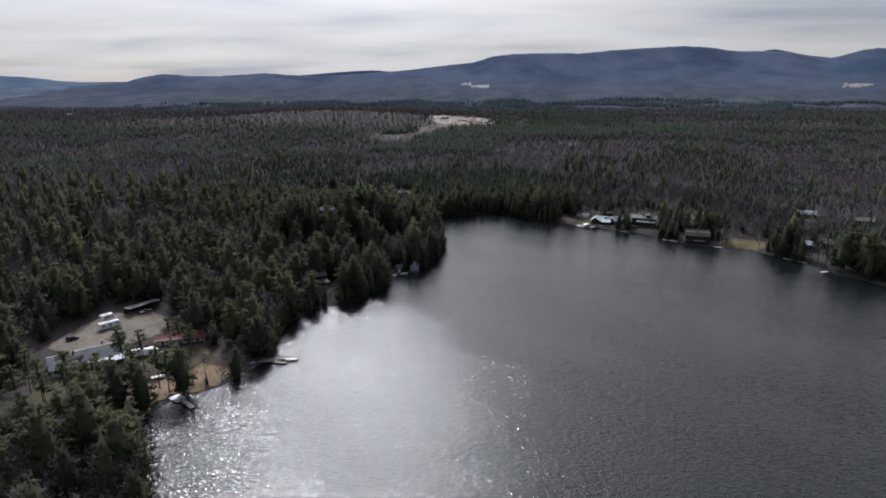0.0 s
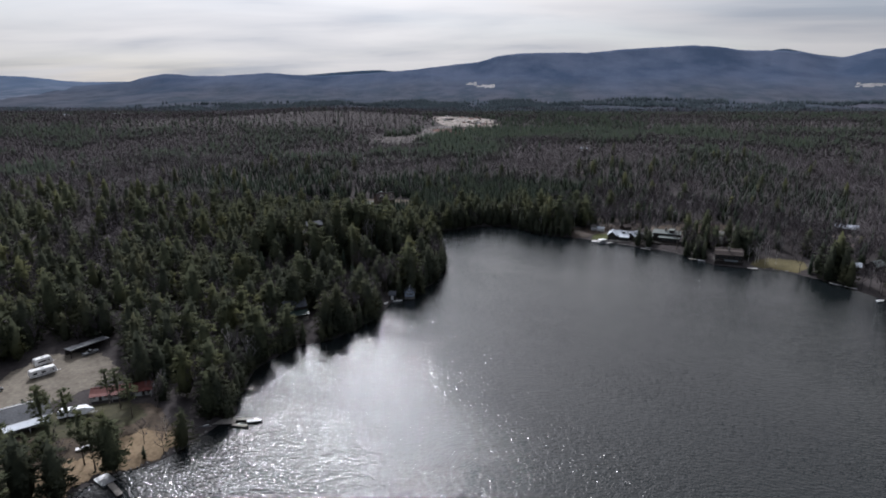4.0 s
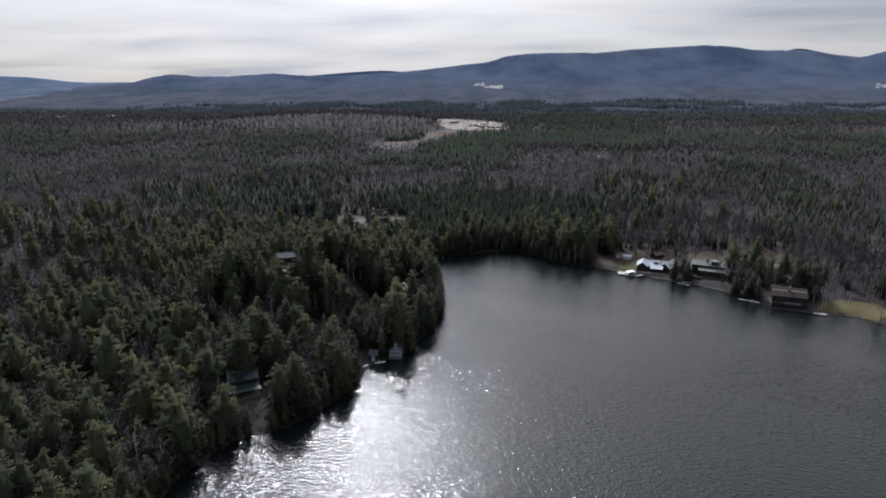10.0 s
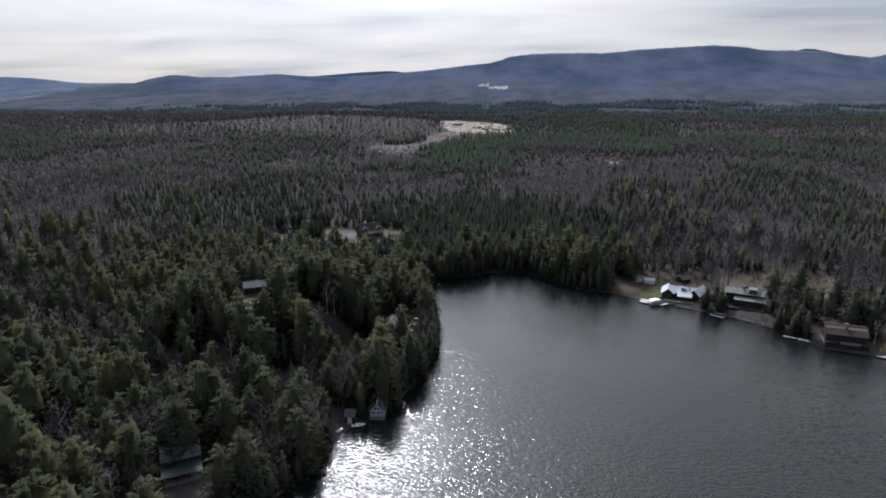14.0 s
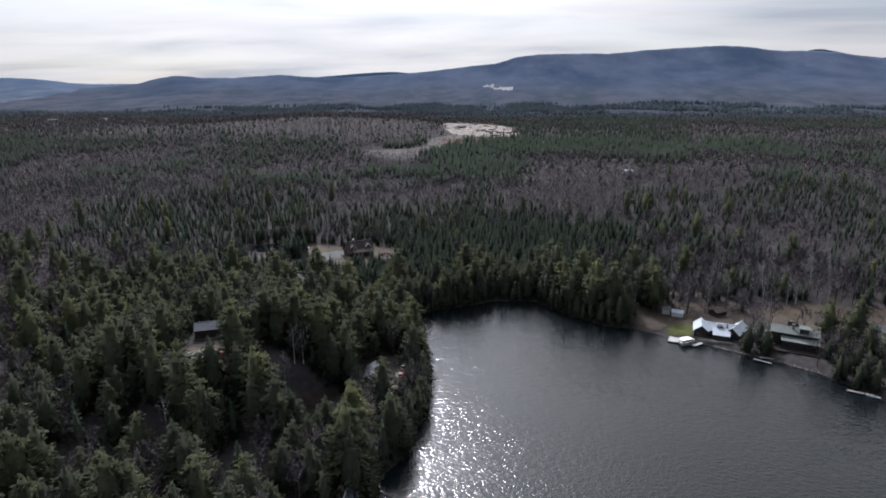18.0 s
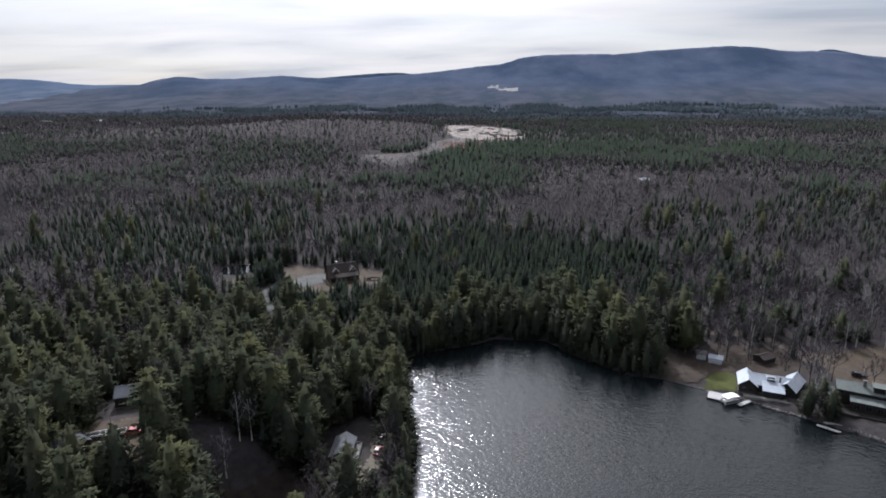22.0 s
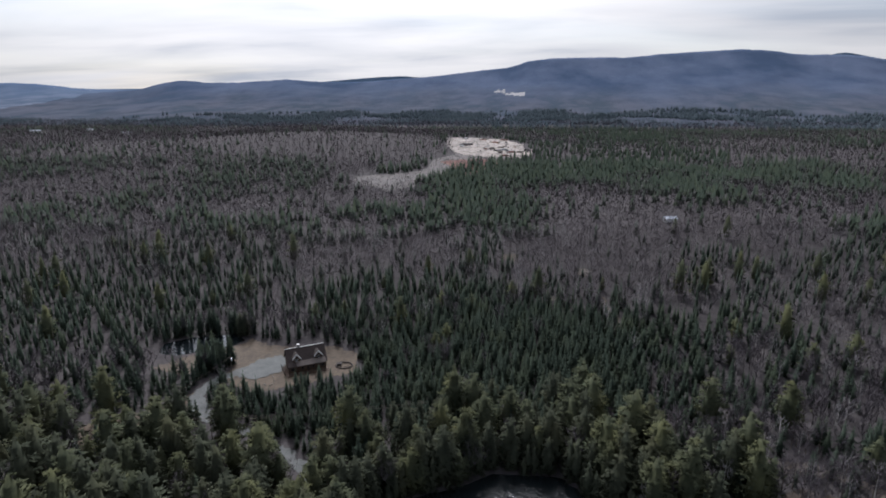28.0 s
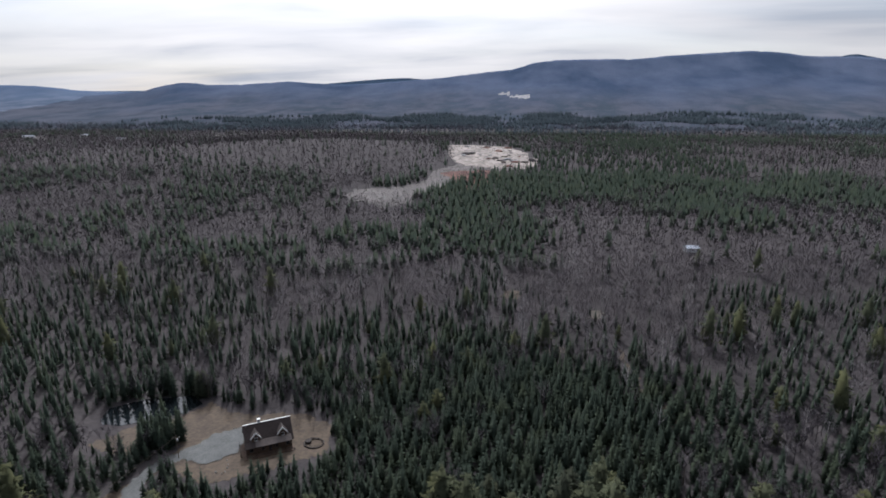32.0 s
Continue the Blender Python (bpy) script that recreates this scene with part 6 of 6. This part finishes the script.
def wheel(parent, x, y, r, w):
    t = part("tyre", put(tube(bmesh.new(), (0, 0, -w / 2), (0, 0, w / 2), r, r, 12), pose(x, y, r, 90, 0, 0)), RUBBER, parent)
    part("rim", put(tube(bmesh.new(), (0, 0, -w / 2 - 0.01), (0, 0, w / 2 + 0.01), r * 0.55, r * 0.55, 10), pose(x, y, r, 90, 0, 0)), STEEL, t)


def car(x, y, turn, material, label, pickup=False):
    e = empty("pickup_truck" if pickup else "car", pose(x, y, g(x, y) + 0.12, 0, 0, turn), label, "pickup truck" if pickup else "car")
    bm = bmesh.new()
    L = 2.75 if pickup else 2.3
    prism(bm, [(-L, 0.35), (L, 0.35), (L, 0.75), (L - 0.25, 0.92), (0.9, 1.0), (-L, 1.02), (-L - 0.05, 0.8)], -0.9, 0.9)
    bmesh.ops.bevel(bm, geom=bm.edges[:], offset=0.06, segments=1, affect="EDGES")
    part("body", bm, material, e)
    bm = bmesh.new()
    prism(bm, [(1.0, 0.98), (0.45, 1.55), (-0.5, 1.58) if pickup else (-1.5, 1.55), (-0.85, 1.0) if pickup else (-2.15, 1.0)], -0.8, 0.8)
    part("cabin_glass", bm, GLASS, e)
    part("car_roof", boxes(((-0.5 if pickup else -1.4), 0.42, -0.74, 0.74, 1.54, 1.61)), material, e)
    for sx in (-L * 0.62, L * 0.62):
        for sy in (-0.82, 0.82):
            wheel(e, sx, sy, 0.34, 0.22)
    for sy in (-0.62, 0.62):
        part("headlight", boxes((L - 0.04, L + 0.02, sy - 0.18, sy + 0.18, 0.62, 0.76)), TRIM, e)
        part("tail_light", boxes((-L - 0.07, -L, sy - 0.15, sy + 0.15, 0.7, 0.9)), ROOF_RED, e)
    return e


def camper(x, y, turn, L, label):
    e = empty("camper_trailer", pose(x, y, g(x, y) + 0.12, 0, 0, turn), label, "trailer", "campers on the lot")
    bm = bmesh.new()
    prism(bm, [(-L / 2, 0.55), (L / 2 - 0.3, 0.55), (L / 2, 1.2), (L / 2 - 0.5, 2.9), (-L / 2 + 0.3, 3.0), (-L / 2, 2.6)], -1.2, 1.2)
    bmesh.ops.bevel(bm, geom=bm.edges[:], offset=0.1, segments=2, affect="EDGES")
    part("body", bm, CAR_WHITE, e)
    for k in range(3):
        u = -L / 2 + 1.0 + k * (L - 3.2) / 2
        part("window", boxes((u, u + 1.2, -1.235, -1.2, 1.5, 2.2)), GLASS, e)
    part("stripe", boxes((-L / 2 + 0.2, L / 2 - 0.4, -1.225, -1.203, 0.95, 1.12)), CAR_GREY, e)
    part("door", boxes((L / 2 - 2.1, L / 2 - 1.4, -1.24, -1.2, 0.65, 2.5)), TRIM, e)
    part("roof_vent", boxes((-0.4, 0.4, -0.4, 0.4, 2.95, 3.2)), TRIM, e)
    part("hitch", tube(bmesh.new(), (L / 2 - 0.3, 0, 0.6), (L / 2 + 1.3, 0, 0.5), 0.07, 0.05, 5), STEEL, e)
    for sx in (-0.5, 0.4):
        for sy in (-1.05, 1.05):
            wheel(e, sx, sy, 0.36, 0.2)


def flat_trailer(x, y, turn, L, label):
    e = empty("flat_trailer", pose(x, y, g(x, y) + 0.12, 0, 0, turn), label, "trailer", "flat trailers")
    part("bed", boxes((-L / 2, L / 2, -1.05, 1.05, 0.62, 0.72)), WALL_DARK, e)
    for y0 in (-1.08, 1.02):
        part("side_rail", boxes((-L / 2, L / 2, y0, y0 + 0.09, 0.7, 1.15)), TRIM, e)
    for x0 in (-L / 2, -0.04, L / 2 - 0.08):
        part("end_rail", boxes((x0, x0 + 0.08, -1.0, 1.0, 0.95, 1.15)), TRIM, e)
    for sx in (-0.5, 0.4):
        for sy in (-1.2, 1.2):
            wheel(e, sx, sy, 0.34, 0.2)


def dock(name, x, y, turn, L, W, label, material=None, z=0.55, group="docks"):
    e = empty(name, pose(x, y, 0, 0, 0, turn), label, "dock", group)
    part("decking", boxes((-L / 2, L / 2, -W / 2, W / 2, z - 0.08, z)), material or DECK, e)
    for s in (-1, 1):
        part("edge_beam", boxes((-L / 2, L / 2, s * W / 2 - 0.06, s * W / 2 + 0.06, z - 0.3, z - 0.085)), WALL_DARK, e)
    n = max(2, int(L / 3) + 1)
    for k in range(n):
        for s in (-1, 1):
            u = -L / 2 + 0.15 + k * (L - 0.3) / (n - 1)
            part("dock_post", tube(bmesh.new(), (u, s * (W / 2 - 0.1), -2.6), (u, s * (W / 2 - 0.1), z + 0.25), 0.09, 0.09, 6), WALL_DARK, e)
    return e


def hull_mesh(L, B, H, z0=0.0):
    """A boat's hull with a pointed bow."""
    bm = bmesh.new()
    sec = [(-0.5, 0.42, 0.0), (-0.2, 0.5, 0.0), (0.15, 0.47, 0.02), (0.38, 0.28, 0.15), (0.5, 0.02, 0.35)]
    rings = []
    for f, b, k in sec:
        rings.append([bm.verts.new((f * L, s * b * B * w, z0 + H * q)) for s, w, q in ((-1, 1, 1), (-1, 0.72, 0.25 + k), (1, 0.0, k), (1, 0.72, 0.25 + k), (1, 1, 1))])
    for a, b in zip(rings, rings[1:]):
        for i in range(4):
            bm.faces.new((a[i], a[i + 1], b[i + 1], b[i]))
        bm.faces.new((a[4], a[0], b[0], b[4]))
    bm.faces.new(rings[0])
    bm.faces.new(rings[-1][::-1])
    return bm


def rowboat(x, y, z, turn, L, material, label, name="rowboat"):
    e = empty(name, pose(x, y, z, 0, 0, turn), label, "boat")
    part("hull", hull_mesh(L, L * 0.36, 0.6), material, e)
    part("gunwale", boxes((-L / 2, L * 0.2, -L * 0.18, -L * 0.165, 0.58, 0.66), (-L / 2, L * 0.2, L * 0.165, L * 0.18, 0.58, 0.66)), TRIM, e)
    for u in (-0.25, 0.1):
        part("thwart", boxes((u * L - 0.15, u * L + 0.15, -L * 0.15, L * 0.15, 0.6, 0.65)), DECK, e)


def pontoon(x, y, turn, label, canopy):
    e = empty("pontoon_boat", pose(x, y, 0.05, 0, 0, turn), label, "boat")
    for s in (-0.85, 0.85):
        part("float", tube(bmesh.new(), (-3, s, 0.15), (3, s, 0.15), 0.32, 0.28, 8), STEEL, e)
    part("deck", boxes((-3.1, 2.9, -1.2, 1.2, 0.48, 0.58)), DECK, e)
    for a in ((-3.0, 2.8, -1.2, -1.15), (-3.0, 2.8, 1.15, 1.2)):
        part("fence_panel", boxes((a[0], a[1], a[2], a[3], 0.6, 1.15)), CAR_GREY, e)
    part("seat", boxes((1.0, 2.5, -1.0, -0.4, 0.58, 1.0), (-2.7, -1.6, -1.0, 1.0, 0.58, 1.0)), TRIM, e)
    if canopy:
        bm = bmesh.new()
        prism(bm, [(-2.6, 2.3), (-1.3, 2.62), (1.3, 2.62), (2.6, 2.3), (2.6, 2.22), (-2.6, 2.22)], -1.5, 1.5)
        part("canopy", bm, canopy, e)
        for sx in (-2.4, 2.4):
            for sy in (-1.3, 1.3):
                part("canopy_pole", tube(bmesh.new(), (sx, sy, 0.5), (sx, sy, 2.3), 0.04, 0.04, 5), STEEL, e)


camper(-152.4, 222.6, 51, 8.2, "white travel camper with a dark stripe on the sandy lot")
camper(-158.2, 230.2, 57, 5.6, "small white camper behind the larger one")
car(-160.0, 210.4, 48, CAR_BLACK, "black car at the edge of the sandy lot")
car(-147.0, 240.0, 58, CAR_GREY, "grey pickup before the open shed", True)
car(-90.6, 361.6, 20, CAR_RED, "red car parked on tan grass", False)
car(-34.7, 384.0, 84, CAR_RED, "red car on the sandy lane", False)
car(-35.0, 390.6, 86, CAR_WHITE, "white car on the sandy lane", False)
flat_trailer(-98.4, 359.2, 26, 6.5, "empty flat trailer with white rails")
flat_trailer(-94.9, 360.2, 30, 4.6, "shorter flat trailer with white rails")
car(124.0, 446.0, -20, CAR_BLACK, "dark car in the yard behind the house", False)

# wrapped boat on the lawn
e = empty("wrapped_boat", pose(-123.0, 198.4, g(-123, 198.4) + 0.2, 0, 0, 26), "boat under a white wrap on its trailer", "boat")
part("hull", hull_mesh(9.2, 2.7, 1.1, 0.6), CAR_WHITE, e)
bm = bmesh.new()
prism(bm, [(-1.75, 1.1), (-1.1, 2.9), (1.1, 2.9), (1.75, 1.1)], -4.8, 2.4)
bm.transform(Matrix(((0, 1, 0, 0), (1, 0, 0, 0), (0, 0, 1, 0), (0, 0, 0, 1))))
bow = bm.verts.new((4.7, 0, 1.7))
front = [v for v in bm.verts if v.co.x > 2.1 and v is not bow]
for a, b in ((0, 1), (1, 2), (2, 3), (3, 0)):
    bm.faces.new((front[a], front[b], bow))
part("wrap", bm, TARP, e)
part("trailer_frame", boxes((-4, 5.4, -0.06, 0.06, 0.42, 0.55), (-1.8, -1.6, -1.2, 1.2, 0.42, 0.55)), STEEL, e)
for s in (-1.1, 1.1):
    wheel(e, -1.7, s, 0.34, 0.2)

dock("floating_dock", -98.6, 173.6, -32, 5.0, 3.6, "grey floating dock platform at the beach", STEEL)
dock("floating_dock", -93.6, 170.2, -38, 6.6, 1.5, "narrow grey floating dock", DECK)
dock("dock", -79.8, 203.0, 8, 8.0, 3.4, "weathered boat dock with two finger piers")
dock("dock", -73.6, 204.6, 4, 5.0, 1.2, "narrow finger pier of the boat dock")
dock("dock", -73.8, 201.2, -4, 5.0, 1.2, "narrow finger pier of the boat dock")
pontoon(-85.4, 199.4, 30, "grey pontoon boat drawn up beside the dock", None)
dock("swim_platform", 72.2, 431.2, -22, 6.4, 5.2, "pale floating platform in front of the lake house", PALEDECK)
pontoon(75.2, 428.4, 24, "pontoon boat under a white canopy at the platform", TARP)
dock("dock", 79.4, 427.6, 36, 6.2, 1.5, "pale narrow dock beside the pontoon boat", PALEDECK)
dock("dock", 99.2, 414.2, -36, 6.4, 1.3, "white narrow dock below the green-roofed house", PALEDECK)
dock("dock", 102.4, 417.2, -8, 6.0, 1.3, "white narrow dock below the green-roofed house", PALEDECK)
dock("dock", 121.4, 392.6, -24, 5.4, 1.4, "grey dock beside the dark cottage")
dock("dock", 148.6, 376.2, -14, 5.4, 1.6, "pale stony landing beside the cottage", PALEDECK)
dock("dock", 179.2, 350.6, -50, 6.0, 1.4, "white dock below the cabins", PALEDECK)
dock("dock", 184.0, 345.6, -48, 6.0, 1.4, "white dock below the cabins", PALEDECK)
rowboat(187.0, 327.0, 0.02, 20, 4.6, CAR_WHITE, "white rowboat lying at the shore")
rowboat(-41.9, 311.0, 0.15, 20, 4.2, CAR_WHITE, "white rowboat beside the boathouse")
rowboat(-46.9, 307.6, 0.15, 60, 2.6, CAR_WHITE, "small white dinghy at the shed")
rowboat(-110.6, 183.6, g(-110.6, 183.6) + 0.05, 34, 4.4, CAR_WHITE, "white rowboat lying on the grassy bank")
rowboat(-70.2, 204.0, 0.02, 8, 4.6, CAR_GREY, "grey motorboat moored at the dock", "motorboat")
rowboat(125.5, 390.0, 0.02, -30, 4.2, CAR_WHITE, "white rowboat on the lawn edge")

# stone retaining edge before the lake house
e = empty("sea_wall", pose(0, 0, 0), "low wall of field stones along the lawn", "wall")
rs = random.Random(5)
stone_me = []
for k in range(4):
    bm = bmesh.new()
    bmesh.ops.create_icosphere(bm, subdivisions=1, radius=0.55)
    for v in bm.verts:
        v.co *= rs.uniform(0.75, 1.15)
        v.co.z *= 0.7
    me = bpy.data.meshes.new("stone")
    bm.to_mesh(me)
    bm.free()
    me.materials.append(STONE)
    stone_me.append(me)


def stone_row(parent, pts, step, z=None, size=1.0):
    for (ax, ay), (bx, by) in zip(pts, pts[1:]):
        n = max(1, int(math.hypot(bx - ax, by - ay) / step))
        for k in range(n):
            f = (k + 0.5) / n
            x, y = ax + (bx - ax) * f + rs.uniform(-0.3, 0.3), ay + (by - ay) * f + rs.uniform(-0.3, 0.3)
            o = new("stone", stone_me[rs.randrange(4)])
            s = rs.uniform(0.6, 1.25) * size
            o.matrix_world = Matrix.LocRotScale((x, y, (g(x, y) if z is None else z) + 0.1), Euler((rs.random(), rs.random(), rs.random() * 6)), (s, s, s))
            o.parent = parent


stone_row(e, [(68, 437), (71, 435), (80, 430.5), (88, 424.6), (97, 420)], 0.9, 0.1)
e = empty("stone_shore", pose(0, 0, 0), "field stones along the cottage shore", "stones")
stone_row(e, [(105, 415.4), (112, 410), (118, 405)], 1.0, 0.1)
stone_row(e, [(149, 378), (158, 376), (166, 372.5)], 1.0, 0.1)
e = empty("stone_shore", pose(0, 0, 0), "pale boulders along the beach edge", "stones")
stone_row(e, [(-104, 164.5), (-101, 173), (-92, 181), (-86, 189), (-82, 198)], 1.3, 0.1)
e = empty("yard_stones", pose(0, 0, 0), "row of pale stones in the log house yard", "stones")
stone_row(e, [(-95.5, 517), (-93.5, 513), (-92.5, 509), (-96.5, 509)], 1.8, None, 0.9)
stone_row(e, [(-102.5, 534.2), (-101, 533.4)], 1.0, None, 1.0)
# round fenced pen beside the log house
e = empty("stone_ring", pose(-69.5, 529.0, g(-69.5, 529)), "round pen of dark rails and stones beside the log house", "pen")
ring = [(3.1 * math.cos(a), 2.6 * math.sin(a)) for a in np.linspace(0, 2 * math.pi, 11)]
railing(e, I4, [(float(a), float(b)) for a, b in ring], 0, 1.0, WALL_DARK)
for (ax, ay), (bx, by) in zip(ring, ring[1:]):
    part("ring_log", tube(bmesh.new(), (ax * 1.15, ay * 1.15, 0.25), (bx * 1.15, by * 1.15, 0.25), 0.28, 0.24, 6), WALL_DARK, e)
part("hot_tub", tube(bmesh.new(), (-2.2, 0.6, 0), (-2.2, 0.6, 0.9), 1.1, 1.1, 14), WALL_DARK, e)

# ---- power line ----
POLES = [(-123, 470, 9), (-112, 515, 9), (-98, 472, 9), (-30, 493, 9)]


def power_pole(x, y, tall):
    e = empty("power_pole", pose(x, y, g(x, y) - 0.3, 0, 0, 20), "grey wooden power pole with a crossarm", "power pole", "power poles")
    part("pole", tube(bmesh.new(), (0, 0, 0), (0, 0, tall + 0.3), 0.16, 0.11, 8), BARK, e)
    part("crossarm", boxes((-1.1, 1.1, -0.06, 0.06, tall - 0.7, tall - 0.55)), BARK, e)
    for u in (-1.0, 0.0, 1.0):
        part("insulator", tube(bmesh.new(), (u, 0, tall - 0.55), (u, 0, tall - 0.35), 0.05, 0.04, 6), TRIM, e)
    return e


for p in POLES:
    e = power_pole(*p)
part("transformer", tube(bmesh.new(), (0.35, 0, 7.0), (0.35, 0, 8.0), 0.25, 0.25, 8), STEEL, [o for o in bpy.data.objects if o.name.startswith("power_pole")][1])
for k, (a, b) in enumerate(((0, 1), (0, 2), (2, 3))):
    for off in (-0.9, 0.0, 0.9):
        (ax, ay, h0), (bx, by, h1) = POLES[a], POLES[b]
        bm = bmesh.new()
        za, zb = g(ax, ay) + h0 - 0.35, g(bx, by) + h1 - 0.35
        pts = [(ax + (bx - ax) * f, ay + off + (by - ay) * f, za + (zb - za) * f - 4 * f * (1 - f) * 0.9) for f in np.linspace(0, 1, 9)]
        rings = [[bm.verts.new((p[0], p[1] + 0.028 * math.cos(w), p[2] + 0.028 * math.sin(w))) for w in (0.5, 2.6, 4.7)] for p in pts]
        for p, q in zip(rings, rings[1:]):
            for i in range(3):
                bm.faces.new((p[i], p[(i + 1) % 3], q[(i + 1) % 3], q[i]))
        o = part("power_line", bm, BARK, None)
        tagged(o, "thin grey power line sagging between poles", "power line", "power lines")

# trees that stand alone
for x, y, kind, s in ((-102.8, 176.3, "shore_pine", 1.0), (-99.4, 179.4, "shore_pine", 0.8), (-108.8, 167.4, "shore_pine", 1.0), (-110.6, 170.0, "shore_pine", 0.85), (-119.5, 165.0, "shore_pine", 1.0), (-121.5, 169.0, "shore_pine", 0.9), (-107.0, 178.0, "shore_pine", 1.05), (-114.0, 176.0, "shore_pine", 0.95), (-124.0, 173.0, "shore_pine", 0.9), (-117.0, 171.5, "shore_pine", 0.8),
                      (-118.5, 189.0, "shore_pine", 0.95), (-124.5, 187.0, "shore_pine", 1.05), (-112.5, 203.5, "shore_pine", 0.9), (-117.5, 205.5, "shore_pine", 0.8), (-106.0, 199.0, "shore_pine", 0.85), (-129.0, 192.0, "shore_pine", 0.9), (-96.0, 188.0, "bare_maple", 0.6), (-91.0, 191.0, "birch", 0.6), (-93.0, 182.6, "spruce", 0.36), (-128.0, 163.0, "shore_pine", 1.0), (-133.0, 160.0, "shore_pine", 0.9), (-131.0, 168.0, "shore_pine", 1.05), (-138.0, 165.0, "shore_pine", 0.95), (-142.0, 160.0, "shore_pine", 1.0), (-146.0, 170.0, "shore_pine", 1.0), (-136.0, 174.0, "shore_pine", 0.85), (-126.0, 168.5, "shore_pine", 0.95), (-104.0, 213.0, "birch", 0.7), (-88.5, 272.0, "white_pine", 1.15), (-62.0, 378.0, "white_pine", 1.3), (-54.5, 380.0, "white_pine", 1.2), (-70.0, 379.0, "white_pine", 1.25), (-51.0, 374.0, "hemlock", 1.1), (-60.0, 389.0, "white_pine", 1.3), (-72.0, 389.0, "white_pine", 1.2), (-79.0, 374.0, "white_pine", 1.1), (-53.0, 392.0, "hemlock", 1.2), (-66.0, 372.5, "birch", 1.0), (-57.0, 373.0, "birch", 1.1), (-42.5, 329.0, "hemlock", 0.7), (-36.5, 328.0, "hemlock", 0.75), (-47.5, 325.0, "hemlock", 0.7), (-32.0, 324.0, "hemlock", 0.55), (-50.0, 318.0, "bare_maple", 0.8), (-40.0, 325.0, "spruce", 0.6),
                      (101.5, 424.0, "white_pine", 0.56), (103.5, 421.0, "hemlock", 0.5), (86.0, 467.0, "birch", 1.0), (97.0, 472.0, "birch", 0.95), (104.0, 468.0, "birch", 1.0), (62.0, 466.0, "birch", 0.95), (70.0, 470.0, "birch", 1.05), (90.0, 452.0, "bare_maple", 0.7), (84.0, 459.0, "bare_maple", 0.85), (70.0, 452.0, "bare_maple", 0.6), (107.0, 440.0, "birch", 0.8), (66.5, 466.0, "spruce", 0.9), (102.5, 428.0, "birch", 0.85), (127.0, 404.0, "hemlock", 0.75), (125.5, 410.0, "hemlock", 0.7), (129.5, 408.0, "birch", 0.8), (122.5, 414.0, "spruce", 0.9),
                      (152.0, 382.0, "birch", 0.85), (154.5, 384.0, "birch", 0.9), (150.0, 386.0, "birch", 0.8), (157.0, 381.0, "birch", 0.8), (160.0, 384.5, "birch", 0.85), (163.0, 381.0, "birch", 0.75), (93.5, 462.0, "birch", 0.9), (100.0, 447.0, "bare_maple", 0.7),
                      (-127.2, 521.0, "spruce", 0.96), (-122.2, 522.5, "spruce", 0.83), (-130.2, 523.2, "spruce", 0.92), (-127.2, 525.1, "spruce", 1.01), (-119.1, 521.5, "spruce", 1.08), (-128.4, 521.6, "spruce", 1.18), (-123.3, 523.4, "spruce", 1.09), (-129.5, 522.6, "spruce", 1.07), (-126.3, 516.2, "spruce", 1.18), (-124.0, 523.1, "spruce", 1.18), (-120.8, 525.5, "spruce", 0.98), (-119.6, 521.1, "spruce", 1.21), (-118.5, 518.1, "spruce", 0.86), (-127.5, 524.9, "spruce", 0.99), (-121.9, 519.5, "spruce", 1.03), (-125.2, 519.5, "spruce", 1.05), (-122.5, 525.0, "spruce", 1.10), (-117.9, 525.2, "spruce", 1.23), (-121.3, 518.2, "spruce", 1.17), (-117.4, 525.8, "spruce", 1.05), (-120.8, 518.8, "spruce", 1.16), (-122.7, 519.2, "spruce", 0.83), (-134.5, 516.5, "spruce", 0.68), (-136.5, 519.0, "spruce", 0.5),
                      (-166.1, 549.2, "spruce", 1.01), (-163.3, 549.7, "bare_maple", 0.87), (-162.2, 551.2, "spruce", 1.17), (-159.7, 553.4, "bare_maple", 0.65), (-157.3, 550.9, "spruce", 1.18), (-154.7, 554.0, "spruce", 1.23), (-152.7, 552.7, "bare_maple", 0.87), (-149.2, 556.0, "bare_maple", 0.68), (-146.9, 554.0, "spruce", 1.21), (-146.0, 555.4, "bare_maple", 0.64), (-143.4, 557.4, "spruce", 1.24), (-141.5, 558.2, "spruce", 1.22), (-138.8, 556.0, "spruce", 0.99), (-135.1, 558.5, "bare_maple", 0.76), (-134.2, 559.0, "spruce", 1.14), (-132.1, 560.6, "spruce", 1.23), (-128.5, 558.0, "hemlock", 0.73), (-126.4, 558.0, "hemlock", 0.78), (-124.2, 557.2, "bare_maple", 0.89), (-122.5, 559.0, "spruce", 1.17)):
    tree(kind, int(x * 7 + y) % 4, x, y, s, (x * 1.7 + y) % 6.28)
